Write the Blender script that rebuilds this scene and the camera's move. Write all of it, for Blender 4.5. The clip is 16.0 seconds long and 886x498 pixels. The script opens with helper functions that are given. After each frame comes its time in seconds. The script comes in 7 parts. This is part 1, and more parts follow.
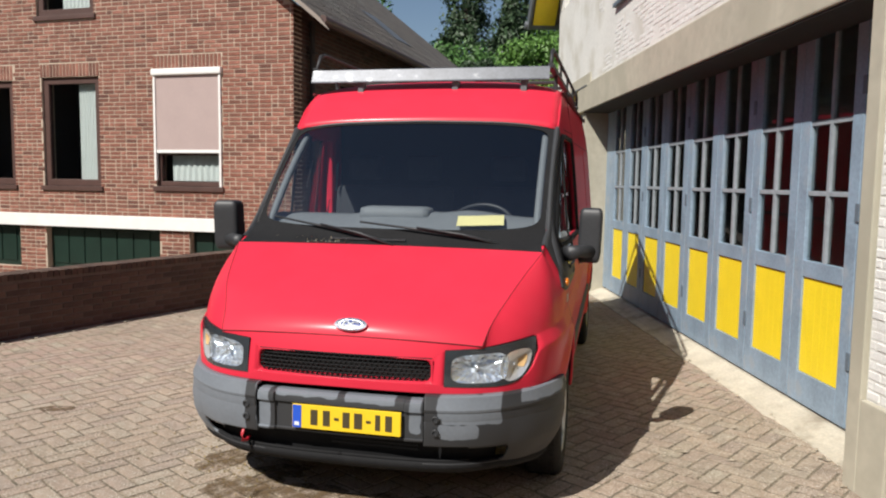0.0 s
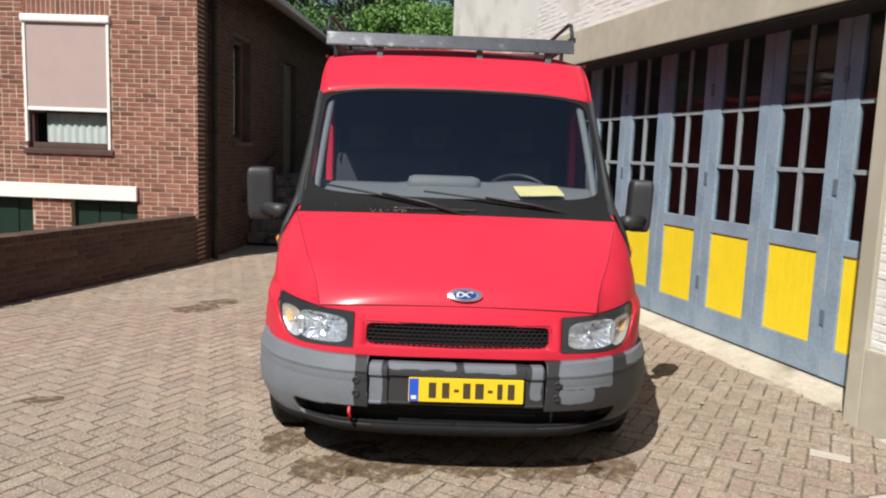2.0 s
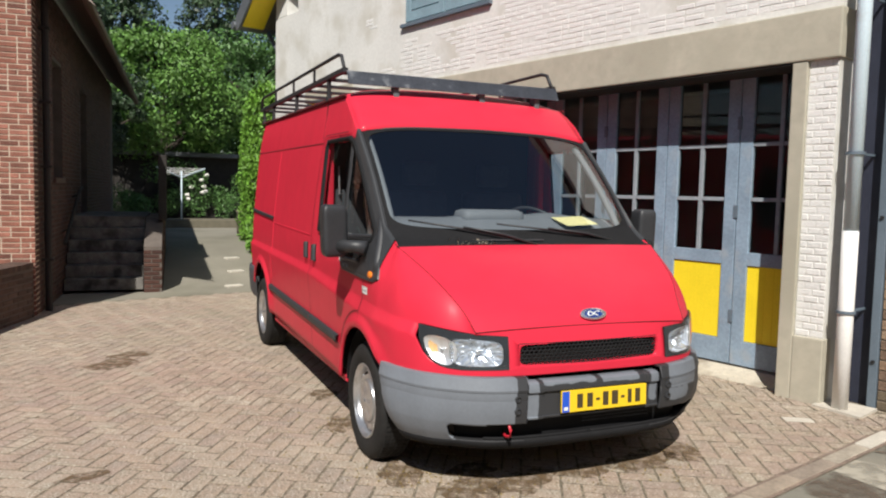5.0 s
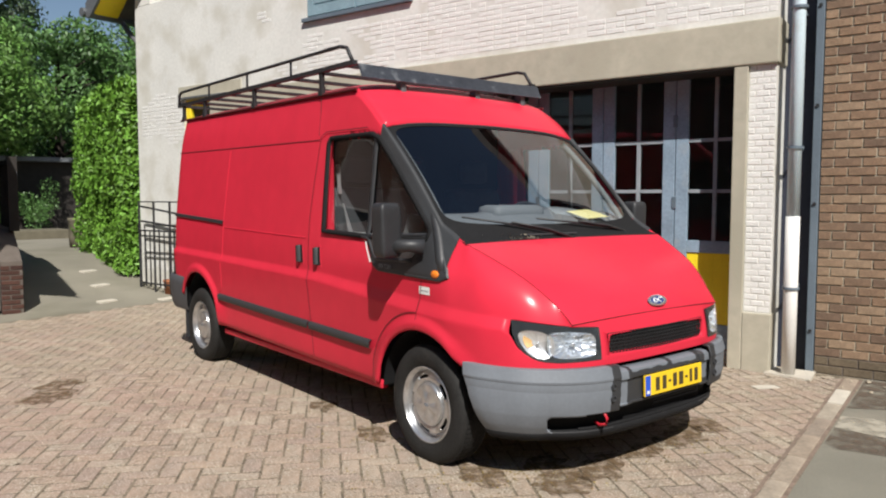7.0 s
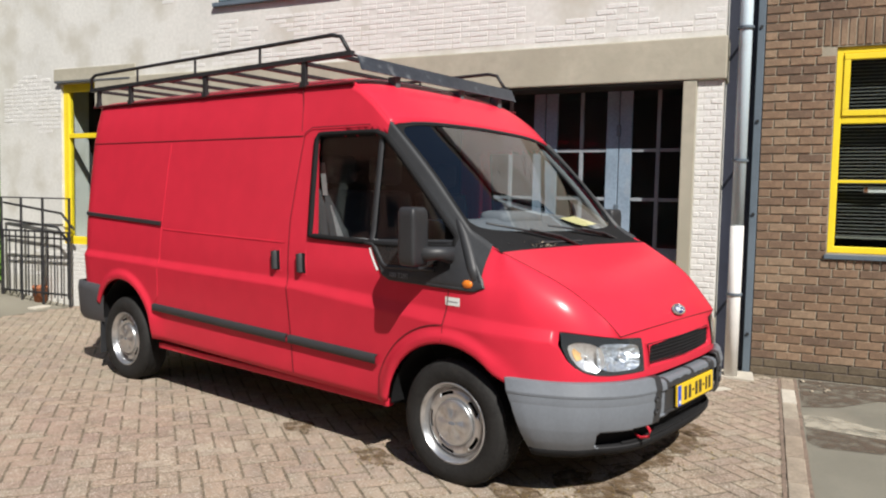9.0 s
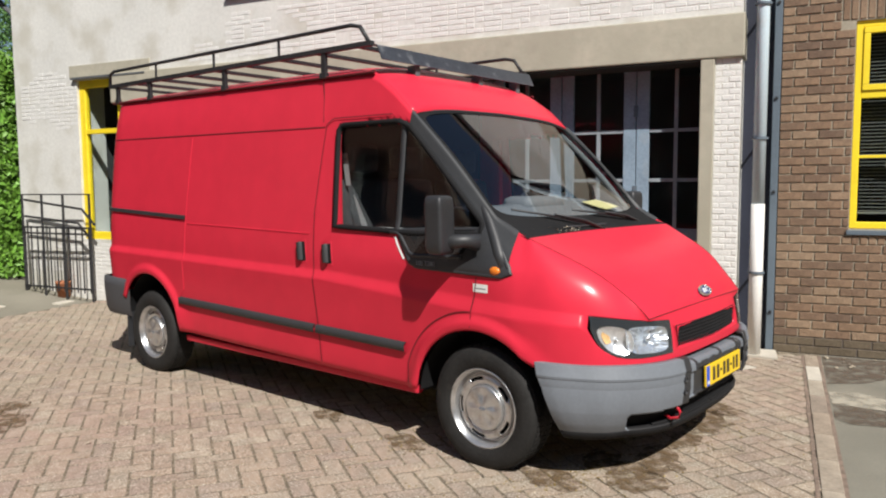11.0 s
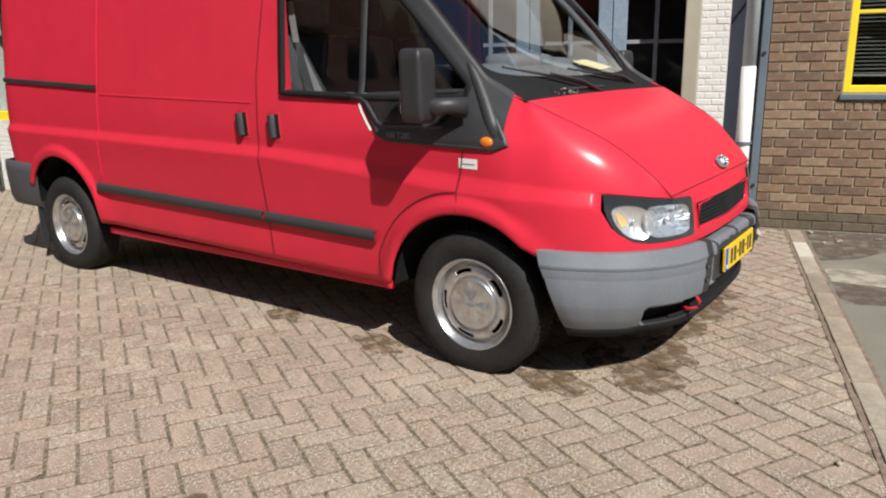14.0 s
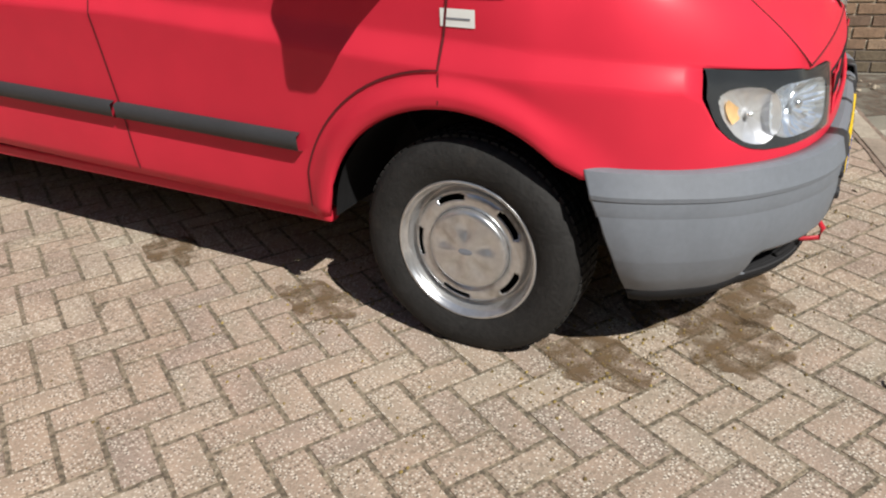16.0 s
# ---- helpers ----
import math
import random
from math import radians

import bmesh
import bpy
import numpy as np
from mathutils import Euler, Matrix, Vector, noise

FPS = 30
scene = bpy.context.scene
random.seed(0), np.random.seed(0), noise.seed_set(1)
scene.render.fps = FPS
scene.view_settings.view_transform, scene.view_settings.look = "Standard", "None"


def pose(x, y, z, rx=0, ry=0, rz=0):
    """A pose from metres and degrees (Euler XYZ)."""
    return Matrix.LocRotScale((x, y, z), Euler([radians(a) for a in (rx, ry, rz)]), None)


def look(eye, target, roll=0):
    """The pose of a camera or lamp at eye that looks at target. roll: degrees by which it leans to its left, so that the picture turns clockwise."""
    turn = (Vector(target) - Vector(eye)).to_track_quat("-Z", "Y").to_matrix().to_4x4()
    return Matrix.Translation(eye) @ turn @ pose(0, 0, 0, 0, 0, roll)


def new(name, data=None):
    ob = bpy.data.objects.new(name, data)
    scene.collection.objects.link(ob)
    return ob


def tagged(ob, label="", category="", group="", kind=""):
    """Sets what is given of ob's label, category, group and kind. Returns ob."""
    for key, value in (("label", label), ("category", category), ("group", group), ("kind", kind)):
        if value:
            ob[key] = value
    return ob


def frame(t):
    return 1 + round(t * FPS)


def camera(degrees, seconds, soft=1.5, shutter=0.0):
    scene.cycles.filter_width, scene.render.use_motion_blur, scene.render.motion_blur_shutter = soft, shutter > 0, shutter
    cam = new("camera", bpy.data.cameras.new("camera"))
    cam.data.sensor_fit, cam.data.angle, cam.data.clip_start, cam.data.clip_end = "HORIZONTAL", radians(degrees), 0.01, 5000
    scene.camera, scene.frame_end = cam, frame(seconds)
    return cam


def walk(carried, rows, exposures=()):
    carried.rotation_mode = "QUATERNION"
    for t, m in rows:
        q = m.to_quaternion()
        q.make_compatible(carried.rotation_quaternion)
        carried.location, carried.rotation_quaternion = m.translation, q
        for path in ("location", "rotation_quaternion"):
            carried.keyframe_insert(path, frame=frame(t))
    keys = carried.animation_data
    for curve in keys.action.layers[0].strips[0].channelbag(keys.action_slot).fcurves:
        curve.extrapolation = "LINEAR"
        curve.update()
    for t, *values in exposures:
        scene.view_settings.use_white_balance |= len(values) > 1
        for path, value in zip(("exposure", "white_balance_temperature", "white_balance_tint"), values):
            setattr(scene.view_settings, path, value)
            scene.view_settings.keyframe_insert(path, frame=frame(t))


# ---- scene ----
cam = camera(61.7, 16.0, soft=2.1)
PATH = [
    (0, (0.1986, 0.0593, 1.564), (0.2747, 2.0498, 1.379), 0.8),
    (0.5, (-0.1132, 0.0731, 1.54), (0.1038, 2.0437, 1.272), 0.3),
    (1, (-0.4532, 0.156, 1.529), (-0.1687, 2.1169, 1.26), 0.0),
    (1.5, (-0.7515, 0.2771, 1.543), (-0.352, 2.22, 1.286), -0.9),
    (2, (-1.1544, 0.2782, 1.534), (-0.5874, 2.1793, 1.279), 2.1),
    (2.5, (-1.5374, 0.3341, 1.517), (-0.9779, 2.2437, 1.325), 2.7),
    (3, (-1.8741, 0.4218, 1.525), (-1.187, 2.2924, 1.348), 0.8),
    (3.5, (-2.2611, 0.4498, 1.522), (-1.4436, 2.2632, 1.316), 0.9),
    (4, (-2.5257, 0.5806, 1.496), (-1.6039, 2.3506, 1.357), 0.0),
    (4.5, (-2.8033, 0.7524, 1.501), (-1.7189, 2.4268, 1.36), 0.8),
    (7, (-4.0285, 2.04, 1.451), (-2.4138, 3.2122, 1.313), 0.0),
    (7.5, (-4.1498, 2.3121, 1.465), (-2.507, 3.4423, 1.308), 0.9),
    (8, (-4.2759, 2.6016, 1.461), (-2.5489, 3.6026, 1.324), 0.3),
    (8.5, (-4.2786, 2.8795, 1.447), (-2.4867, 3.7606, 1.331), 0.5),
    (9, (-4.2978, 3.0202, 1.454), (-2.4704, 3.8226, 1.326), 1.2),
    (11.5, (-4.3547, 3.0803, 1.474), (-2.5469, 3.9182, 1.301), -0.6),
    (12, (-4.3347, 3.0799, 1.458), (-2.5398, 3.9478, 1.302), -0.8),
    (12.5, (-4.264, 3.102, 1.446), (-2.5038, 4.0325, 1.26), -1.3),
    (13, (-4.1607, 3.175, 1.408), (-2.3764, 4.0486, 1.176), 0.6),
    (13.5, (-4.0653, 3.3778, 1.396), (-2.2351, 4.1049, 1.046), -0.1),
    (14, (-3.8389, 3.5194, 1.366), (-2.0136, 4.1756, 0.878), -0.9),
    (14.5, (-3.5473, 3.6604, 1.353), (-1.7242, 4.2717, 0.802), -0.5),
    (15, (-3.3106, 3.8483, 1.316), (-1.466, 4.2376, 0.649), 1.5),
    (15.5, (-3.0276, 3.9969, 1.274), (-1.2259, 4.3882, 0.498), 0.1),
    (16, (-2.6352, 4.1038, 1.258), (-0.901, 4.5189, 0.353), -2.0),
]
walk(cam, [(t, look(eye, target, roll)) for t, eye, target, roll in PATH])

# ---- world, sun ----
SUN_WAY = Vector((0.66, 0.675, -1.0)).normalized()
world = bpy.data.worlds.new("sky")
scene.world = world
world.use_nodes = True
wt = world.node_tree
sky = wt.nodes.new("ShaderNodeTexSky")
sky.sky_type = "NISHITA"
sky.sun_disc = False
sky.dust_density = 0.5
sky.sun_elevation = math.asin(-SUN_WAY.z)
sky.sun_rotation = math.atan2(-SUN_WAY.x, -SUN_WAY.y)
wt.links.new(sky.outputs[0], wt.nodes["Background"].inputs[0])
wt.nodes["Background"].inputs[1].default_value = 0.062
sun = new("sun", bpy.data.lights.new("sun", "SUN"))
sun.data.energy, sun.data.angle, sun.data.color = 5.0, radians(0.55), (1.0, 0.96, 0.895)
sun.matrix_world = look((-9, -9, 14), Vector((-9, -9, 14)) + SUN_WAY)
scene.view_settings.exposure = 0.28


# ---- materials ----
def mat(name, base, rough=0.6, metal=0.0, var=0.12, scale=6.0, fine=60.0, bump=0.0, bscale=80.0, coat=0.0,
        rand=0.0, dirt=None, dirt_amount=0.0, dscale=1.2, spec=0.5, odd=False):
    """Principled surface: base colour varied at two scales, optional random shade per piece, stains and relief."""
    m = bpy.data.materials.new(name)
    m.use_nodes = True
    nt = m.node_tree
    nd, ln = nt.nodes, nt.links
    b = nd["Principled BSDF"]
    b.inputs["Roughness"].default_value, b.inputs["Metallic"].default_value = rough, metal
    b.inputs["Coat Weight"].default_value, b.inputs["Coat Roughness"].default_value = coat, 0.04
    b.inputs["Specular IOR Level"].default_value = spec
    co = nd.new("ShaderNodeTexCoord").outputs["Object"]

    def nz(sc, detail=4.0):
        n = nd.new("ShaderNodeTexNoise")
        n.inputs["Scale"].default_value, n.inputs["Detail"].default_value = sc, detail
        ln.new(co, n.inputs["Vector"])
        return n.outputs["Fac"]

    def mul(col, fac, lo, hi):
        r = nd.new("ShaderNodeMapRange")
        r.inputs["From Min"].default_value, r.inputs["From Max"].default_value = 0.25, 0.75
        r.inputs["To Min"].default_value, r.inputs["To Max"].default_value = lo, hi
        ln.new(fac, r.inputs["Value"])
        v = nd.new("ShaderNodeVectorMath")
        v.operation = "SCALE"
        ln.new(col, v.inputs[0])
        ln.new(r.outputs[0], v.inputs["Scale"])
        return v.outputs[0]

    rgb = nd.new("ShaderNodeRGB")
    rgb.outputs[0].default_value = (*base, 1)
    col = rgb.outputs[0]
    if rand:
        geo = nd.new("ShaderNodeNewGeometry").outputs["Random Per Island"]
        obr = nd.new("ShaderNodeObjectInfo").outputs["Random"]
        add = nd.new("ShaderNodeMath")
        add.operation = "ADD"
        ln.new(geo, add.inputs[0])
        ln.new(obr, add.inputs[1])
        fr = nd.new("ShaderNodeMath")
        fr.operation = "FRACT"
        ln.new(add.outputs[0], fr.inputs[0])
        ramp = nd.new("ShaderNodeValToRGB")
        e = ramp.color_ramp.elements
        e[0].position, e[1].position = 0.0, 1.0
        lo, hi = 1 - rand, 1 + rand
        e[0].color = (base[0] * lo, base[1] * lo * 0.94, base[2] * lo * 0.98, 1)
        e[1].color = (base[0] * hi, base[1] * hi, base[2] * hi, 1)
        mid = e.new(0.55)
        mid.color = (base[0] * 1.06, base[1] * 0.97, base[2] * 0.93, 1)
        if odd:
            for at, k in ((0.08, 0.70), (0.16, 0.92), (0.80, 1.12), (0.88, 1.38)):
                st = e.new(at)
                g = sum(base) / 3
                st.color = (*[(c * 0.45 + g * 0.55 if k < 0.7 else c) * k for c in base], 1)
        ln.new(fr.outputs[0], ramp.inputs[0])
        col = ramp.outputs[0]
    if var:
        col = mul(col, nz(scale), 1 - var, 1 + var)
        col = mul(col, nz(fine, 2.0), 1 - var * 0.8, 1 + var * 0.8)
    if dirt:
        r = nd.new("ShaderNodeMapRange")
        r.inputs["From Min"].default_value, r.inputs["From Max"].default_value = 0.62 - 0.3 * dirt_amount, 0.72 - 0.1 * dirt_amount
        ln.new(nz(dscale, 6.0), r.inputs["Value"])
        mx = nd.new("ShaderNodeMixRGB")
        mx.inputs["Color2"].default_value = (*dirt, 1)
        ln.new(r.outputs[0], mx.inputs["Fac"])
        ln.new(col, mx.inputs["Color1"])
        col = mx.outputs[0]
    ln.new(col, b.inputs["Base Color"])
    if bump:
        bp = nd.new("ShaderNodeBump")
        bp.inputs["Strength"].default_value, bp.inputs["Distance"].default_value = bump, 0.01
        ln.new(nz(bscale, 6.0), bp.inputs["Height"])
        ln.new(bp.outputs[0], b.inputs["Normal"])
    return m


def glass(name, tint, rough=0.0, ior=1.5):
    """Thin pane: clear with a tint, and a mirror's share of gloss at grazing angles."""
    m = bpy.data.materials.new(name)
    m.use_nodes = True
    nd, ln = m.node_tree.nodes, m.node_tree.links
    nd.remove(nd["Principled BSDF"])
    tr, gl, mx, lw, pw, fr = (nd.new("ShaderNode" + s) for s in ("BsdfTransparent", "BsdfGlossy", "MixShader", "LayerWeight", "Math", "MapRange"))
    tr.inputs[0].default_value = (*tint, 1)
    gl.inputs["Roughness"].default_value = rough
    gl.inputs["Color"].default_value = (1, 1, 1, 1)
    lw.inputs["Blend"].default_value = 0.5
    pw.operation = "POWER"
    pw.inputs[1].default_value = 5.0
    ln.new(lw.outputs["Facing"], pw.inputs[0])
    fr.inputs["To Min"].default_value, fr.inputs["To Max"].default_value = ((ior - 1) / (ior + 1)) ** 2, 1.0
    ln.new(pw.outputs[0], fr.inputs["Value"])
    ln.new(fr.outputs[0], mx.inputs[0])
    ln.new(tr.outputs[0], mx.inputs[1])
    ln.new(gl.outputs[0], mx.inputs[2])
    ln.new(mx.outputs[0], nd["Material Output"].inputs[0])
    return m


M = {}
M["paver"] = mat("concrete_paver", (0.340, 0.291, 0.225), 0.9, var=0.28, scale=6, fine=190, bump=0.5, bscale=130, rand=0.10)


def speckle(m, colour, scale, lo, hi, most, patch=None, dots=0.0):
    """Grit of another colour showing in the surface, in points of one size; patch makes it come and go over a wider scale."""
    nd, ln = m.node_tree.nodes, m.node_tree.links
    b = nd["Principled BSDF"]
    co = nd.new("ShaderNodeTexCoord").outputs["Object"]
    r, mx = nd.new("ShaderNodeMapRange"), nd.new("ShaderNodeMixRGB")
    if dots:
        n, sep, pick, q = nd.new("ShaderNodeTexVoronoi"), nd.new("ShaderNodeSeparateColor"), nd.new("ShaderNodeMath"), nd.new("ShaderNodeMath")
        n.inputs["Scale"].default_value = scale
        ln.new(co, n.inputs["Vector"])
        r.inputs["From Min"].default_value, r.inputs["From Max"].default_value = lo, hi
        r.inputs["To Min"].default_value, r.inputs["To Max"].default_value = most, 0.0
        ln.new(n.outputs["Distance"], r.inputs["Value"])
        ln.new(n.outputs["Color"], sep.inputs[0])
        pick.operation, q.operation = "GREATER_THAN", "MULTIPLY"
        ln.new(sep.outputs[0], pick.inputs[0])
        pick.inputs[1].default_value = 1.0 - dots
        ln.new(r.outputs[0], q.inputs[0])
        ln.new(pick.outputs[0], q.inputs[1])
        fac = q.outputs[0]
    else:
        n = nd.new("ShaderNodeTexNoise")
        n.inputs["Scale"].default_value, n.inputs["Detail"].default_value = scale, 1.5
        ln.new(co, n.inputs["Vector"])
        r.inputs["From Min"].default_value, r.inputs["From Max"].default_value = lo, hi
        r.inputs["To Max"].default_value = most
        ln.new(n.outputs["Fac"], r.inputs["Value"])
        fac = r.outputs[0]
    if patch:
        n2, r2, q = nd.new("ShaderNodeTexNoise"), nd.new("ShaderNodeMapRange"), nd.new("ShaderNodeMath")
        n2.inputs["Scale"].default_value = patch
        ln.new(nd.new("ShaderNodeNewGeometry").outputs["Position"], n2.inputs["Vector"])
        r2.inputs["From Min"].default_value, r2.inputs["From Max"].default_value = 0.35, 0.65
        ln.new(n2.outputs["Fac"], r2.inputs["Value"])
        q.operation = "MULTIPLY"
        ln.new(fac, q.inputs[0])
        ln.new(r2.outputs[0], q.inputs[1])
        fac = q.outputs[0]
    ln.new(fac, mx.inputs["Fac"])
    ln.new(b.inputs["Base Color"].links[0].from_socket, mx.inputs["Color1"])
    mx.inputs["Color2"].default_value = (*colour, 1)
    ln.new(mx.outputs[0], b.inputs["Base Color"])


speckle(M["paver"], (0.72, 0.67, 0.57), 135, 0.22, 0.48, 0.95, dots=0.42)
speckle(M["paver"], (0.68, 0.62, 0.52), 85, 0.20, 0.38, 0.95, dots=0.34)
speckle(M["paver"], (0.075, 0.058, 0.04), 105, 0.22, 0.46, 0.9, dots=0.36)
speckle(M["paver"], (0.20, 0.15, 0.10), 14, 0.50, 0.72, 0.55, 0.9)
speckle(M["paver"], (0.12, 0.098, 0.062), 48, 0.47, 0.66, 0.7, 1.5)
speckle(M["paver"], (0.235, 0.225, 0.150), 0.8, 0.50, 0.66, 0.40, 0.5)
speckle(M["paver"], (0.36, 0.245, 0.20), 5, 0.36, 0.56, 0.6, 0.38)
M["joint"] = mat("joint_sand", (0.225, 0.185, 0.130), 0.95, var=0.42, scale=9, fine=120, bump=0.5, bscale=200)
speckle(M["joint"], (0.46, 0.42, 0.33), 130, 0.20, 0.48, 0.8, dots=0.34)
speckle(M["joint"], (0.055, 0.044, 0.030), 60, 0.46, 0.60, 0.75)
M["stain"] = mat("oil_stain", (0.105, 0.074, 0.060), 0.75, var=0.3, scale=20)
M["asphalt"] = mat("worn_asphalt", (0.21, 0.198, 0.160), 0.9, var=0.15, scale=1.5, fine=150, bump=0.5, bscale=180, dirt=(0.28, 0.25, 0.2), dirt_amount=0.3, dscale=0.9)
M["yard"] = mat("old_concrete_yard", (0.225, 0.208, 0.165), 0.9, var=0.15, scale=1.2, fine=90, bump=0.4, bscale=150, dirt=(0.16, 0.15, 0.11), dirt_amount=0.3, dscale=0.7)
M["joint_red"] = mat("reddish_dirt", (0.21, 0.155, 0.12), 0.95, var=0.3, scale=20, bump=0.5, bscale=150)
M["kerb"] = mat("kerb_brick", (0.285, 0.25, 0.20), 0.9, var=0.2, scale=8, bump=0.4, bscale=150, rand=0.25)
M["kerb_white"] = mat("pale_concrete", (0.52, 0.48, 0.41), 0.85, var=0.12, scale=8, bump=0.3)
M["brick"] = mat("red_brick", (0.215, 0.091, 0.064), 0.9, var=0.28, scale=9, fine=60, bump=0.7, bscale=90, rand=0.38, odd=True)
M["mortar"] = mat("mortar", (0.50, 0.40, 0.31), 0.95, var=0.15, scale=5, bump=0.4, bscale=150)
M["brick2"] = mat("brown_brick", (0.228, 0.160, 0.106), 0.9, var=0.26, scale=5, fine=60, bump=0.7, bscale=90, rand=0.30, dirt=(0.115, 0.075, 0.055), dirt_amount=0.25, dscale=2.5)
# darker copy of the red brick: shade of the side wall put into its colour
M["brick_shade"] = mat("shaded_red_brick", (0.064, 0.029, 0.021), 0.9, var=0.25, scale=8, fine=70, bump=0.5, bscale=120, rand=0.35)
M["brick_dark"] = mat("sooty_brick", (0.088, 0.058, 0.045), 0.95, var=0.25, scale=8, fine=70, bump=0.5, bscale=120, rand=0.3)
M["mortar_dark"] = mat("sooty_mortar", (0.12, 0.10, 0.085), 0.95, var=0.2, bump=0.4)
# mortar of the side wall, with the shade in its colour
M["mortar_shade"] = mat("shaded_mortar", (0.075, 0.062, 0.052), 0.95, var=0.2, bump=0.4)
M["mortar2"] = mat("grey_mortar", (0.37, 0.33, 0.255), 0.95, var=0.15, scale=5, bump=0.4, bscale=150)
M["plinth"] = mat("mossy_plinth", (0.135, 0.105, 0.07), 0.95, var=0.25, scale=6, bump=0.5)
M["white_wall"] = mat("weathered_white_paint", (0.675, 0.668, 0.632), 0.85, var=0.09, scale=1.3, fine=25, bump=0.22, bscale=11, dirt=(0.55, 0.53, 0.47), dirt_amount=0.45, dscale=2.2)
M["white_brick"] = mat("white_painted_brick", (0.71, 0.70, 0.675), 0.8, var=0.06, scale=6, bump=0.35, bscale=60)
M["concrete"] = mat("rendered_concrete", (0.425, 0.395, 0.315), 0.9, var=0.1, scale=1.6, fine=12, bump=0.14, bscale=35, dirt=(0.37, 0.345, 0.27), dirt_amount=0.3, dscale=1.5)
M["threshold"] = mat("worn_threshold", (0.50, 0.455, 0.365), 0.95, var=0.16, scale=5, fine=60, bump=0.6, bscale=40, dirt=(0.30, 0.26, 0.20), dirt_amount=0.3, dscale=4)
M["putty"] = mat("weathered_putty", (0.27, 0.30, 0.33), 0.8, var=0.15, scale=12, bump=0.3, bscale=60)
M["teal_wood"] = mat("teal_grey_paint", (0.22, 0.32, 0.37), 0.6, var=0.12, scale=5, bump=0.2, bscale=50)
M["blue_wood"] = mat("blue_grey_paint", (0.24, 0.32, 0.405), 0.5, var=0.16, scale=4, fine=40, bump=0.2, bscale=50, dirt=(0.30, 0.35, 0.40), dirt_amount=0.2, dscale=5)
M["yellow_wood"] = mat("yellow_paint", (0.88, 0.67, 0.025), 0.5, var=0.06, scale=5, bump=0.1, bscale=40)
M["white_trim"] = mat("white_paint", (0.80, 0.79, 0.76), 0.55, var=0.05, scale=6, bump=0.1)
M["brown_wood"] = mat("dark_brown_paint", (0.085, 0.045, 0.037), 0.5, var=0.15, scale=6, bump=0.15)
M["taupe"] = mat("taupe_paint", (0.27, 0.225, 0.19), 0.7, var=0.15, scale=5)
# dark timber; also colours the shade board under the garage lintel
M["dark_wood_and_shade"] = mat("tarred_timber_and_shade", (0.022, 0.018, 0.015), 0.8, var=0.3, scale=6, bump=0.4)
M["blind"] = mat("pink_grey_fabric", (0.42, 0.325, 0.305), 0.9, var=0.04, scale=4, bump=0.1, bscale=300)
M["blind_grey"] = mat("grey_slats", (0.26, 0.26, 0.25), 0.5, var=0.05)
M["curtain"] = mat("net_curtain", (0.75, 0.75, 0.73), 0.9, var=0.08, scale=20)
M["window_glass"] = glass("window_glass", (0.80, 0.85, 0.85))
M["old_glass"] = glass("old_door_glass", (0.70, 0.72, 0.70), 0.02, 1.36)
M["garage_room"] = mat("blue_grey_interior", (0.24, 0.27, 0.31), 0.9, var=0.3, scale=2)
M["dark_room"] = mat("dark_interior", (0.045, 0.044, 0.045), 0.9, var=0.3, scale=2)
M["green_shutter"] = mat("dark_green_paint", (0.006, 0.022, 0.015), 0.45, var=0.2, scale=5)
M["slate"] = mat("dark_roof_tile", (0.102, 0.096, 0.087), 0.8, var=0.25, scale=6, bump=0.3, rand=0.2)
M["lead"] = mat("zinc_gutter", (0.16, 0.17, 0.18), 0.5, 0.4, var=0.15, scale=4)
M["pvc"] = mat("light_grey_pipe", (0.56, 0.67, 0.73), 0.45, var=0.07, scale=3, dirt=(0.45, 0.5, 0.5), dirt_amount=0.15, dscale=3)
M["steel_blue"] = mat("blue_grey_steel", (0.12, 0.155, 0.19), 0.5, var=0.12, scale=4)
M["navy"] = mat("dark_navy", (0.020, 0.024, 0.042), 0.6, var=0.15, scale=5)
M["iron"] = mat("black_iron", (0.02, 0.02, 0.022), 0.55, var=0.2, scale=8)
M["bark"] = mat("bark", (0.04, 0.03, 0.022), 0.95, var=0.3, scale=5, bump=0.7, bscale=30)


def leaf_mat(name, base, rand=0.35):
    m = mat(name, base, 0.55, var=0.15, scale=2.0, rand=rand)
    m.node_tree.nodes["Principled BSDF"].inputs["Subsurface Weight"].default_value = 0.0
    return m


M["leaf_light"] = leaf_mat("light_green_leaf", (0.105, 0.228, 0.042))
M["leaf_mid"] = leaf_mat("mid_green_leaf", (0.068, 0.158, 0.038))
M["leaf_dark"] = leaf_mat("dark_conifer_green", (0.035, 0.07, 0.028))
M["leaf_hedge"] = leaf_mat("hedge_green", (0.13, 0.29, 0.035))
M["dry_leaf"] = mat("dry_leaf", (0.42, 0.34, 0.24), 0.8, var=0.2, scale=30, rand=0.5)
M["moss"] = mat("olive_moss", (0.20, 0.15, 0.045), 0.9, var=0.3, scale=30, rand=0.5)
M["pale_grit"] = mat("pale_grit", (0.62, 0.55, 0.42), 0.9, var=0.2, scale=30, rand=0.3)
M["rose"] = mat("white_rose", (0.8, 0.76, 0.7), 0.6)
M["terracotta"] = mat("terracotta", (0.35, 0.13, 0.06), 0.85, var=0.15)
M["stone_pot"] = mat("stone_pot", (0.13, 0.115, 0.08), 0.9, var=0.2, bump=0.4)
